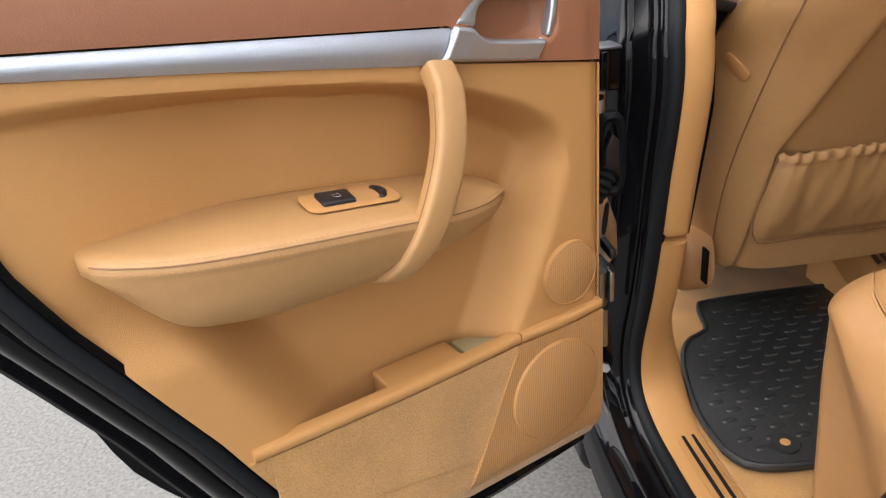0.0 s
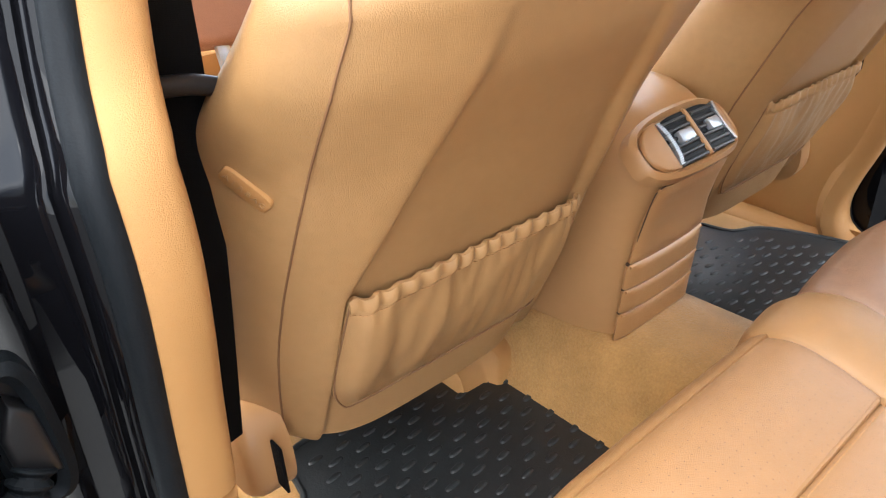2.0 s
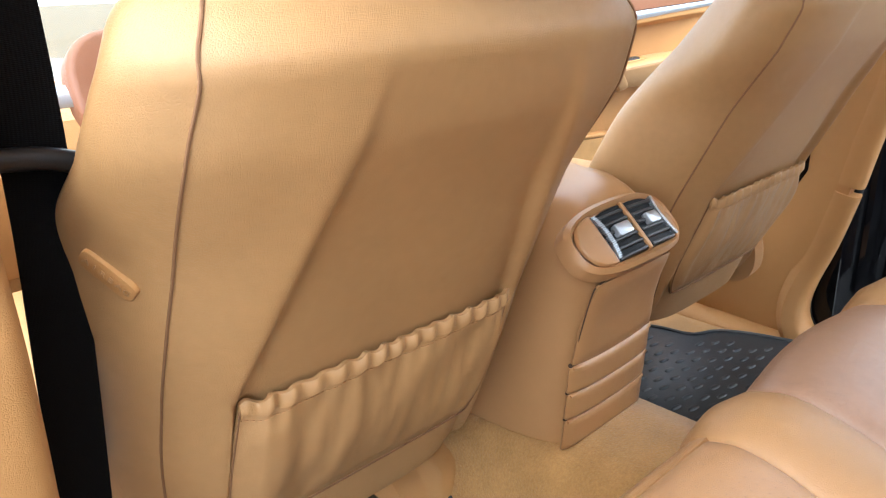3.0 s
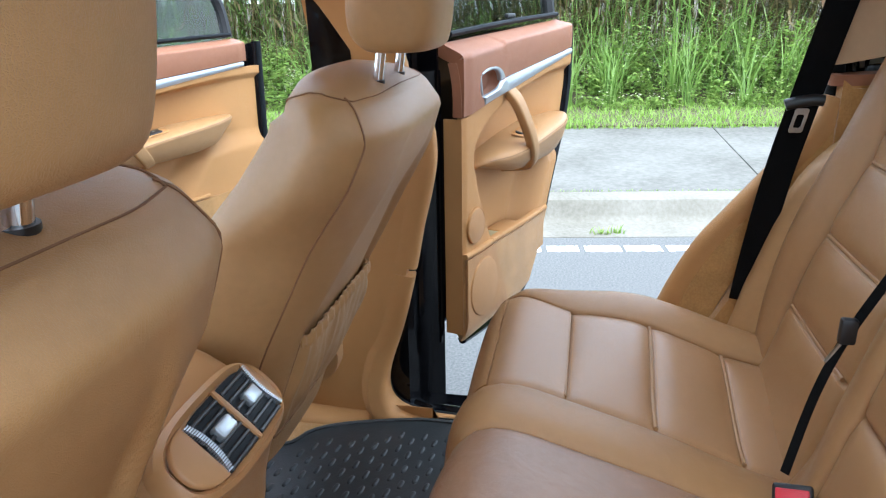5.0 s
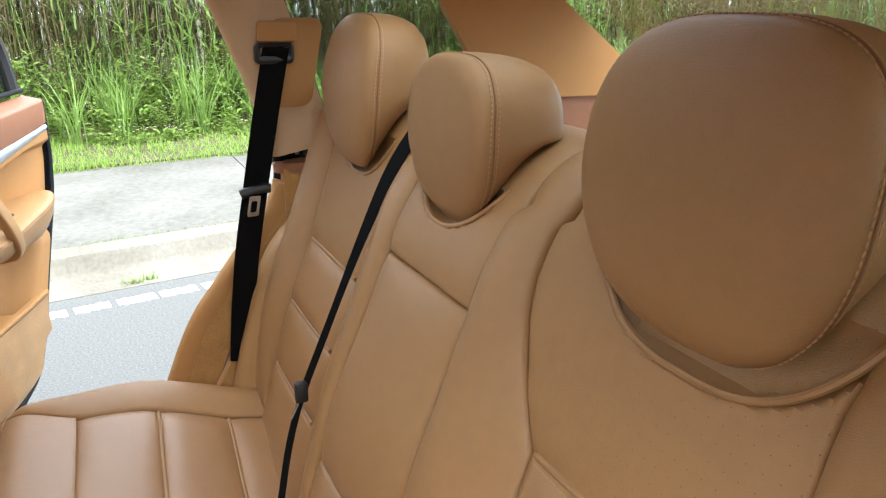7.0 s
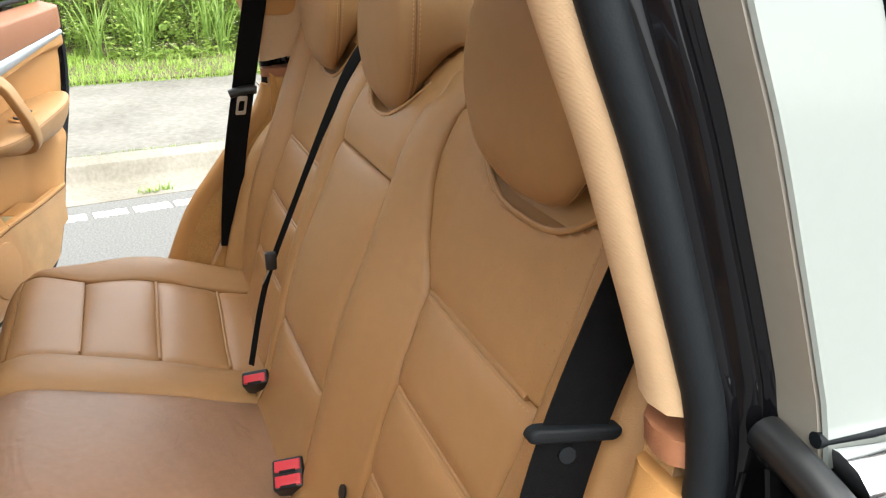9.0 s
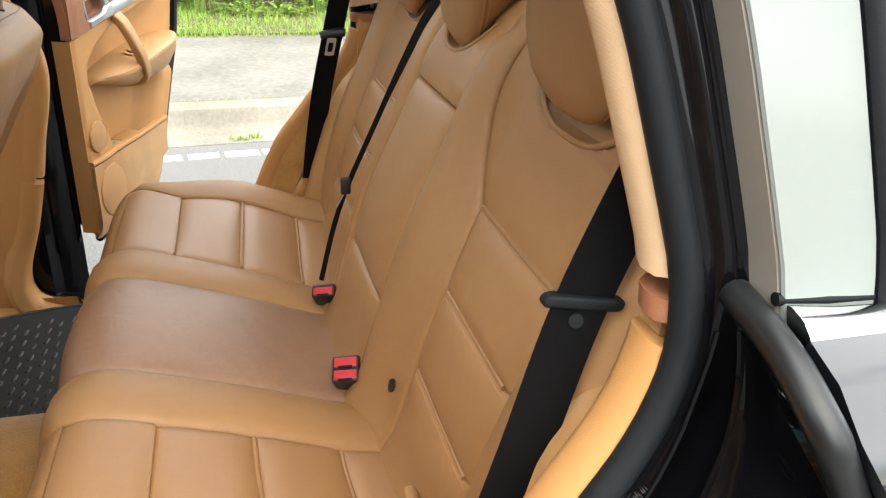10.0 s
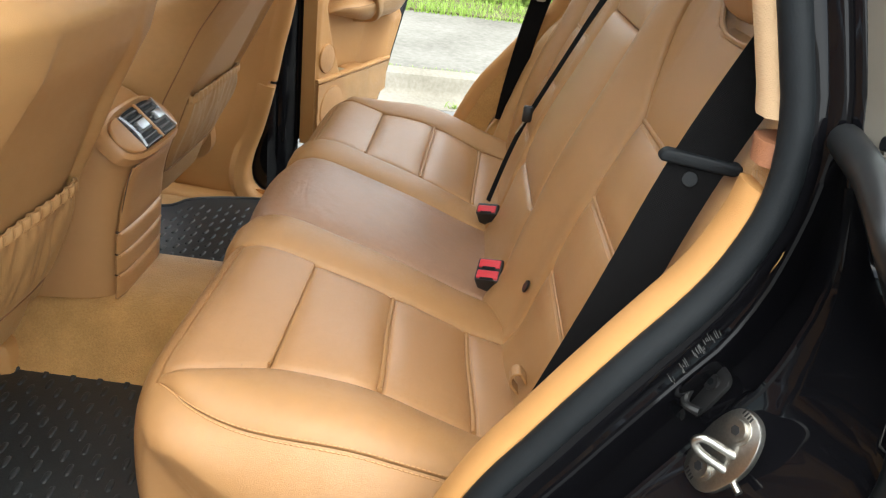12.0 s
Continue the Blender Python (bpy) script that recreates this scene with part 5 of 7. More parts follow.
def seat_rear_y(z):
    pts = [(0.70, 1.075), (0.775, 1.05), (0.95, 0.985), (1.09, 0.915), (1.18, 0.865), (1.24, 0.845), (1.276, 0.87), (1.30, 0.91)]
    for (z0, y0), (z1, y1) in zip(pts, pts[1:]):
        if z <= z1:
            return y0 + (y1 - y0) * (z - z0) / (z1 - z0)
    return pts[-1][1]


SEAT_ROWS = [  # height, half width, depth
    (0.70, 0.20, 0.10), (0.72, 0.232, 0.14), (0.78, 0.264, 0.17), (0.88, 0.286, 0.185), (0.99, 0.292, 0.19), (1.08, 0.286, 0.19), (1.15, 0.278, 0.185), (1.205, 0.270, 0.175), (1.245, 0.258, 0.16), (1.272, 0.236, 0.135), (1.288, 0.19, 0.10), (1.294, 0.10, 0.07)]


def back_point(dx, z):
    """The rear face of a front seat's back, dx from its middle: a sunk middle panel between rounded flanks."""
    half = 0.170 - 0.27 * max(0, z - 0.95)
    fade = smooth_step(1.25, 1.08, z)
    sunk = 0.0125 * (1 - smooth_step(-0.007, 0.007, abs(dx) - half)) * fade
    swell = 0.005 * smooth_step(0.06, 0.008, abs(dx) - half) * smooth_step(0.0, 0.008, abs(dx) - half) * fade
    return seat_rear_y(z) + 0.35 * max(0, abs(dx) - 0.10) ** 1.6 + sunk - swell


def front_seat(cx, label, raised):
    s = thing("bucket_seat", (cx, 1.2, 0.5), label, "car seat", "front seats")
    rows = [Vector((z, w, d)) for z, w, d in SEAT_ROWS]
    rows = curve_at(rows, 70)
    loops = []
    for r in rows:
        z, w, d = r
        loop = []
        for k in range(260):
            t = 2 * math.pi * k / 260
            c, sn = math.cos(t), math.sin(t)
            px = math.copysign(abs(c) ** (2 / 3.6), c)
            py = math.copysign(abs(sn) ** (2 / 3.6), sn)
            depth01 = (py + 1) / 2
            hw = w * (1 - (0.20 - 0.11 * smooth_step(1.08, 1.20, z)) * smooth_step(0.9 - 0.4 * smooth_step(1.08, 1.20, z), 0.0, depth01))
            x = px * hw * (1 - 0.25 * smooth_step(1.06, 1.28, z) * smooth_step(0.25, 1.0, depth01))
            y = back_point(x, z) + d * depth01 + (0.06 * max(0, abs(px) - 0.55) * smooth_step(0.5, 1, depth01) if z < 1.25 else 0)
            loop.append((cx + x, y, z + 0.02 * depth01 * smooth_step(1.2, 1.3, z)))
        loops.append(loop)
    bm = rings(loops)
    bmesh.ops.recalc_face_normals(bm, faces=bm.faces)
    bm.normal_update()
    tree = BVHTree.FromBMesh(bm)
    part("backrest", bm, M_LEATHER, s, "smooth grained leather back")

    def snap(x, y, z, lift=0.0):
        q, n, _, _ = tree.find_nearest(Vector((x, y, z)))
        return q + n * (lift if n.dot(q - Vector((cx, 1.02, z))) > 0 else -lift)
    for sg in (-1, 1):
        seam = [(0.222, 0.044, 0.74), (0.231, 0.041, 0.90), (0.229, 0.038, 1.035), (0.224, 0.038, 1.14), (0.218, 0.042, 1.19), (0.206, 0.047, 1.235), (0.186, 0.050, 1.270)]
        part("side_seam", tube([snap(*q, 0.0010) for q in curve_at([(cx + sg * dx, seat_rear_y(z) + dy, z) for dx, dy, z in seam], 200)], 0.0013, 6), M_SEAM_SHADE, s)
        part("shoulder_seam", tube([snap(*q, 0.0006) for q in curve_at([(cx + sg * 0.186, 0.905, 1.270), (cx + sg * 0.198, 0.93, 1.276), (cx + sg * 0.176, 0.966, 1.2725), (cx + sg * 0.15, 1.0, 1.275)], 20)], 0.0012, 6), M_SEAM_SHADE, s)
        part("top_seam", tube([snap(*q) for q in curve_at([(cx + sg * 0.186, 0.905, 1.270), (cx + sg * 0.130, 0.884, 1.284), (cx + sg * 0.064, 0.880, 1.290), (cx, 0.880, 1.292)], 26)], 0.0010, 6), M_SEAM_SHADE, s)

    def pocket(a, b):
        ruffle = math.sin(a * 92 + 0.9 * math.sin(a * 13)) * (0.6 + 0.4 * math.sin(a * 17 + 1))
        z = 0.765 + 0.182 * b + 0.0032 * ruffle * b ** 8 + 0.004 * math.sin(math.pi * a) * b
        half = 0.182 - 0.012 * b - 0.03 * (1 - b) ** 6
        dx = (2 * a - 1) * half
        drape = noise.noise(Vector((a * 7.5 + cx, b * 1.6 + 0.9 * a, 0.3))) + 0.5 * noise.noise(Vector((a * 17 - cx, b * 2.6 - 1.5 * a, 2.3)))
        fold = 0.0085 * drape * smooth_step(1.0, 0.75, b) * smooth_step(0.0, 0.3, b) + 0.0022 * b ** 6 * math.sin(a * 92 + 1.3 + 0.9 * math.sin(a * 13))
        belly = 0.010 * math.sin(math.pi * min(1, b * 1.05)) ** 0.8 + 0.004 * b
        edge = smooth_step(0, 0.07, a) * smooth_step(1, 0.93, a) * smooth_step(0, 0.12, b)
        return (cx + dx, back_point(0.0, z) - 0.0125 + 0.35 * max(0, abs(dx) - 0.10) ** 1.6 + 0.010 - (0.003 + belly + fold) * edge, z)

    pk = part("map_pocket", sheet(pocket, 170, 40, 0.004), M_LEATHER, s, "gathered leather map pocket")

    def hem(a, b):
        p = Vector(pocket(a, 1.0))
        t = 2 * math.pi * b
        return p + Vector((0, -0.0016 * math.cos(t) - 0.0008, 0.0075 * math.copysign(abs(math.sin(t)) ** 0.6, math.sin(t)) - 0.006))
    bm = rings([[hem(i / 190, k / 10) for k in range(10)] for i in range(191)])
    part("pocket_hem", bm, M_LEATHER, pk, "ruffled elastic pocket hem")
    part("pocket_stitching", stitches([Vector(pocket(i / 90, 0.89)) - Vector((0, 0.0008, 0)) for i in range(91)]), M_STITCH, pk)
    part("pocket_edge_seam", tube([Vector(pocket(0.004, 0.99 - 0.97 * i / 24)) - Vector((0, 0.001, 0)) for i in range(25)] + [Vector(pocket(i / 60, 0.012)) - Vector((0, 0.001, 0)) for i in range(1, 60)] + [Vector(pocket(0.996, 0.02 + 0.97 * i / 24)) - Vector((0, 0.001, 0)) for i in range(25)], 0.0011, 5), M_SEAM_SHADE, pk)
    out = -1 if cx < 0 else 1
    mid, nrm, _, _ = tree.find_nearest(Vector((cx + out * 0.255, 0.998, 1.090)))
    nrm = nrm if nrm.x * out > 0 else -nrm
    run = Vector((0, -0.64, -0.77))
    run = (run - nrm * run.dot(nrm)).normalized()
    up = nrm.cross(run)

    def on_tag(a, b, w):
        return mid + run * a + up * b + nrm * w
    tag = part("airbag_tag", prism(oval(0, 0, 0.024, 0.0105, 32, 4.6), 0.0045, lambda a, b, w: on_tag(a, b, w - 0.001), 0.0015), M_TRIM, s, "small raised oval tag")
    for k, ch in enumerate("AIRBAG"):
        letter(ch, 0.0085, lambda a, b, w: on_tag(a - 0.0175 + 0.0070 * k, b, 0.0033 + w), M_LEATHER, tag)
    for sg in (-1, 1):
        part("headrest_post", tube([(cx + sg * 0.06, 0.905, 1.272), (cx + sg * 0.06, 0.885, 1.40)], 0.0075, 14), M_CHROME, s, "chrome headrest post")
        part("post_collar", tube([(cx + sg * 0.06, 0.905, 1.284), (cx + sg * 0.06, 0.9045, 1.2945)], 0.0125, 18), M_PLASTIC, s, "dark headrest post collar")
    rows = finer([(1.322, 0.070, 0.90, 0.85), (1.326, 0.084, 0.925, 0.825), (1.35, 0.094, 0.945, 0.815), (1.40, 0.102, 0.945, 0.81), (1.46, 0.104, 0.93, 0.81), (1.50, 0.098, 0.915, 0.82), (1.52, 0.09, 0.895, 0.83), (1.526, 0.05, 0.875, 0.85)], 36)
    hr = part("headrest", rings(head_loops(cx, raised, rows, 1.0, 3.2)), M_LEATHER, s, "tan leather headrest on chrome posts")
    part("seat_cushion", box((0.50, 0.50, 0.14), (cx, 1.46, 0.80), 0.05, 4), M_LEATHER, s)
    part("cushion_base", box((0.44, 0.40, 0.12), (cx, 1.52, 0.67), 0.02, 3), M_PLASTIC, s)
    inn = -out
    hinge = [(0.0, 0.0), (0.05, 0.02), (0.075, 0.06), (0.07, 0.11), (0.03, 0.15), (-0.03, 0.16), (-0.07, 0.12), (-0.075, 0.05), (-0.045, 0.01)]
    hinge = [(q.x, q.y) for q in curve_at([(a, b, 0) for a, b in hinge + hinge[:1]], 40)][:-1]
    part("recliner_cover", prism(hinge, 0.055, lambda a, b, w: Vector((cx + out * (0.215 + w), 1.150 + a * 0.8, 0.655 + b * 0.8)), 0.022, 4), M_TRIM_SLICK, s, "rounded plastic seat hinge cover")
    if cx < 0:
        part("belt_anchor", box((0.004, 0.022, 0.065), (cx + out * 0.242, 1.070, 0.735), 0.0015), M_WEB, s, "black belt anchor strap")
    x0, yy = cx + inn * 0.215, 1.215

    def rail_row(w, low):
        return [(x0 + inn * w, yy - 0.030 + low, 0.508), (x0 + inn * w, yy - 0.028 + low, 0.552 - low), (x0 + inn * w, yy - 0.022 + low, 0.570 - low), (x0 + inn * w, yy - 0.008 + low, 0.580 - low), (x0 + inn * w, yy + 0.15, 0.640 - low), (x0 + inn * w, yy + 0.15, 0.508)]
    part("rail_cover", rings([rail_row(w, low) for w, low in ((-0.066, 0.034), (-0.060, 0.026), (-0.016, 0.024), (-0.010, 0.020), (-0.004, 0.004), (0.002, 0.0), (0.038, 0.0), (0.045, 0.003), (0.048, 0.012))]), M_TRIM, s, "tan plastic seat rail cover")
    for dx in (0.006, 0.026):
        # dark box in place of the shade within the slot
        part("rail_slot", box((0.009, 0.05, 0.006), (0, 0, 0), 0.001, m=Matrix.Translation((x0 + inn * dx, yy + 0.045, 0.6005)) @ Matrix.Rotation(radians(20.8), 4, "X")), M_GAP_SHADE, s)
    return s


front_seat(-0.40, "tan leather driver's seat with gathered map pocket", 0.004)
front_seat(0.40, "tan leather passenger seat with gathered map pocket", 0.008)

# ---- centre console ----
console = thing("centre_console", (0, 1.2, 0.65), "tan centre console with rear air vents and drawers", "car console")


CONSOLE_Y = [(0.645, 1.024), (0.70, 1.019), (0.78, 1.012), (0.84, 1.003), (0.88, 0.992), (0.91, 0.980), (0.930, 0.971), (0.940, 0.969), (0.950, 0.974), (0.965, 0.989), (0.985, 1.012), (0.998, 1.030), (1.008, 1.055), (1.012, 1.09)]


def console_y(z):
    return lerp_list(CONSOLE_Y, z)


def console_loop(z, w, yb, yf):
    out = []
    for k in range(72):
        t = 2 * math.pi * k / 72
        c, s = math.cos(t), math.sin(t)
        x = math.copysign(abs(c) ** (2 / 4.6), c) * w
        v = math.copysign(abs(s) ** (2 / 4.6), s)
        hw = 1.0 + 0.12 * smooth_step(-0.9, 0.2, v) * (1.0 if z < 0.9 else 0.5)
        out.append((-0.006 + x * hw, (yb + yf) / 2 + v * (yf - yb) / 2 + 0.9 * max(0, abs(x) - 0.05) ** 2, z))
    return out


rows = [(0.645, 0.110), (0.66, 0.113), (0.70, 0.115), (0.78, 0.117), (0.84, 0.118), (0.88, 0.119), (0.91, 0.120), (0.930, 0.120), (0.940, 0.119), (0.950, 0.118), (0.965, 0.117), (0.985, 0.114), (0.998, 0.110), (1.008, 0.102), (1.012, 0.085)]
part("console_body", rings([console_loop(z, w, console_y(z), 1.75 - (0.2 if z > 1.0 else 0)) for z, w in rows]), M_TRIM_SLICK, console)
VT = Matrix.Translation((-0.008, 0.989, 0.9655)) @ Matrix.Rotation(radians(-46), 4, "X") @ Matrix.Rotation(radians(90), 4, "X")


def vent_to(a, b, w):
    """A place on the vent's face, which bows away at its ends."""
    return VT @ Vector((a, b, w - 1.1 * a * a))


def vent_in(a, b, w):
    return vent_to(a, b, w + 0.001)


part("vent_bezel", frame_ring(oval(0, 0, 0.112, 0.049, 64, 3.0), oval(0, 0, 0.099, 0.037, 64, 3.2), 0.026, lambda a, b, w: vent_to(a, b, w - 0.019)), M_TRIM_SLICK, console, "rounded tan vent surround")
part("vent_well", sheet(lambda a, b: vent_to(-0.064 + 0.148 * a, (2 * b - 1) * 0.035 * (1 - 0.35 * abs(2 * a - 1) ** 5), -0.0005), 30, 8, -0.004), M_RUBBER, console)
part("vent_divider", prism(oval(0.008, 0, 0.0045, 0.038, 20, 4), 0.0075, vent_to, 0.003), M_TRIM_SLICK, console)
for x0, x1 in ((-0.055, 0.002), (0.014, 0.074)):
    for k in range(6):
        b0 = -0.031 + 0.0118 * k
        part("vent_slat", prism([(x0, b0 - 0.0045), (x0 + (x1 - x0) / 2, b0 - 0.0045), (x1, b0 - 0.0045), (x1, b0 + 0.0010), (x0 + (x1 - x0) / 2, b0 + 0.0010), (x0, b0 + 0.0010)], 0.0065, vent_in, 0.0015, 1), M_PLASTIC, console)
    part("vent_tab", prism(rounded_out((x0 + x1) / 2 - 0.011, (x0 + x1) / 2 + 0.019, -0.008, 0.010, 0.004), 0.012, vent_in, 0.003), M_SILVER, console, "silver vent tab")
for sg, wide in ((-1, 1.0), (1, 0.45)):
    x_rim = -0.058 if sg < 0 else 0.080
    wheel_part = part("vent_wheel", prism([(x_rim + sg * 0.040 * wide * math.cos(t) ** 0.8 if math.cos(t) > 0 else x_rim, 0.0355 * math.sin(t)) for t in [math.pi * (-0.5 + k / 20) for k in range(21)]], 0.006, vent_in, 0.003), M_TRIM_SLICK, console)
    for k in range(23):
        b0 = -0.032 + 0.0028 * k
        x = x_rim - sg * 0.007 * (1 - (b0 / 0.033) ** 2)
        part("rim_rib", prism([(x - 0.0035, b0), (x + 0.0035, b0), (x + 0.0035, b0 + 0.0018), (x - 0.0035, b0 + 0.0018)], 0.0085, vent_in, 0), M_SILVER, wheel_part)


def face_to(a, b, w):
    return Vector((-0.006 + a, console_y(b) - w + 0.9 * max(0, abs(a) - 0.05) ** 2, b))


def console_front(z0, z1, bow0, bow1, w0, w1, depth, n=14):
    """A front panel of the console between two bowed lines."""
    def f(a, b):
        x = -(w0 + (w1 - w0) * b) + 2 * (w0 + (w1 - w0) * b) * a
        e = 1 - (2 * a - 1) ** 2
        lo, hi = z0 - bow0 * e, z1 - bow1 * e
        return face_to(x, lo + (hi - lo) * b, depth * min(1.0, 9 * min(a, 1 - a, b, 1 - b)) ** 0.5)
    return sheet(f, n * 2, n, -0.004)


part("lid_panel", console_front(0.7915, 0.912, 0.006, -0.003, 0.092, 0.083, 0.0045), M_TRIM_SLICK, console, "smooth tan lid panel")
lid_line = [(-0.090, 0.800), (-0.086, 0.895), (-0.078, 0.912), (-0.060, 0.9165), (0.060, 0.9165), (0.078, 0.912), (0.086, 0.895), (0.090, 0.800)]
# thin dark bead: the shade of the joint round the lid
part("lid_gap", tube([face_to(a, b, 0.0012) for a, b in lid_line], 0.0010, 6, 60), M_GAP_SHADE, console)
for z0, z1 in ((0.7475, 0.7865), (0.7045, 0.7425), (0.652, 0.6995)):
    d = part("drawer_front", console_front(z0, z1, 0.006 if z0 > 0.66 else 0.0, 0.006, 0.096, 0.095, 0.0055), M_TRIM_SLICK, console)
    # dark bead drawn along the joint for the shade between the drawers
    part("drawer_gap", tube([face_to(-0.094 + 0.188 * k / 16, z1 + 0.0025 - 0.006 * (1 - (k / 8 - 1) ** 2), 0.0004) for k in range(17)], 0.0030, 6), M_GAP_SHADE, console)
    part("drawer_lip", tube([face_to(-0.092 + 0.184 * k / 16, z1 - 0.002 - 0.006 * (1 - (k / 8 - 1) ** 2), 0.0055) for k in range(17)], 0.0024, 8), M_TRIM_SLICK, d)
    if z0 > 0.66:
        part("finger_mark", box((0.034, 0.0014, 0.006), face_to(0.004, (z0 + z1) / 2 + 0.004, 0.0060), 0.0006), M_BROWN, d)
part("console_lid", box((0.20, 0.42, 0.035), (0, 1.42, 1.03), 0.012, 3), M_LEATHER, console, "padded armrest lid")

# ---- floor mats ----
MAT = [(-0.695, 0.86), (-0.66, 0.81), (-0.50, 0.795), (-0.17, 0.795), (-0.145, 0.82), (-0.14, 1.0), (-0.105, 1.075), (-0.085, 1.13), (-0.12, 1.178), (-0.18, 1.19), (-0.215, 1.27), (-0.24, 1.30), (-0.50, 1.305), (-0.545, 1.28), (-0.565, 1.20), (-0.62, 1.165), (-0.66, 1.09), (-0.695, 0.95)]


def inside(p, poly):
    c = False
    for (x0, y0), (x1, y1) in zip(poly, poly[1:] + poly[:1]):
        if (y0 > p[1]) != (y1 > p[1]) and p[0] < (x1 - x0) * (p[1] - y0) / (y1 - y0) + x0:
            c = not c
    return c


bm = bmesh.new()
vs = [[bm.verts.new((a, b, hh)) for a, b in oval(0, 0, 0.0140 * rr, 0.0056 * rr, 12, 2.5)] for rr, hh in ((1.0, 0.0), (0.86, 0.0017), (0.60, 0.0025))]
for lo_ring, hi_ring in zip(vs, vs[1:]):
    for q in range(12):
        bm.faces.new((lo_ring[q], lo_ring[(q + 1) % 12], hi_ring[(q + 1) % 12], hi_ring[q])).smooth = True
bm.faces.new(vs[2]).smooth = True
tread_mesh = bpy.data.meshes.new("tread")
bm.to_mesh(tread_mesh)
bm.free()
tread_mesh.materials.append(M_MAT)
for m, lab in ((None, "left"), (MIR, "right")):
    mt = thing("floor_mat", (-0.4 if m is None else 0.4, 1.05, 0.5), "black rubber floor mat with raised treads", "floor mat", "floor mats")
    outline = [(p.x, p.y) for p in curve_at([(x, y, 0) for x, y in MAT + MAT[:1]], 90)][:-1]
    part("mat_sheet", prism(outline, 0.012, lambda a, b, w: Vector((a, b, 0.505 + w)), 0.003), M_MAT, mt, m=m)
    part("mat_rim", tube([(x, y, 0.5165) for x, y in outline + outline[:1]], 0.0055, 8), M_MAT, mt, m=m)
    ang = radians(6 if m is None else -6)
    hand = 1 if m is None else -1
    for j in range(20):
        for i in range(14):
            x, y = -0.702 + 0.048 * i + 0.020 * (j % 2), 0.825 + 0.025 * j - 0.004 * i
            if all(inside((x + dx, y + dy), MAT) for dx in (-0.026, 0.026) for dy in (-0.022, 0.022)):
                ob = new("tread", tread_mesh)
                ob.parent = mt
                ob.matrix_parent_inverse = Matrix.Translation(mt.location).inverted()
                ob.matrix_basis = Matrix.Translation((hand * x, y, 0.517)) @ Matrix.Rotation(ang, 4, "Z")
    part("mat_fixing", tube([(-0.60, 0.845, 0.515), (-0.60, 0.845, 0.523)], 0.022, 20), M_MAT, mt, m=m)
    part("fixing_hole", tube([(-0.60, 0.845, 0.522), (-0.60, 0.845, 0.5245)], 0.008, 14), M_TRIM, mt, m=m)

# ---- doors ----


REAR_EDGE = [(0.605, 0.26), (0.63, 0.38), (0.70, 0.435), (0.757, 0.472), (0.811, 0.499), (0.863, 0.524), (0.958, 0.578), (1.031, 0.621), (1.093, 0.650), (1.18, 0.672), (1.36, 0.674)]
BOWL_EDGE = [(0.80, 0.15), (0.833, 0.137), (0.964, 0.071), (1.039, 0.047), (1.06, 0.045)]
BOWL_TOP = [(0.045, 1.05), (0.055, 1.085), (0.072, 1.105), (0.113, 1.132), (0.181, 1.158), (0.23, 1.172), (0.275, 1.183), (0.391, 1.203), (0.534, 1.221), (0.614, 1.226), (0.66, 1.228)]


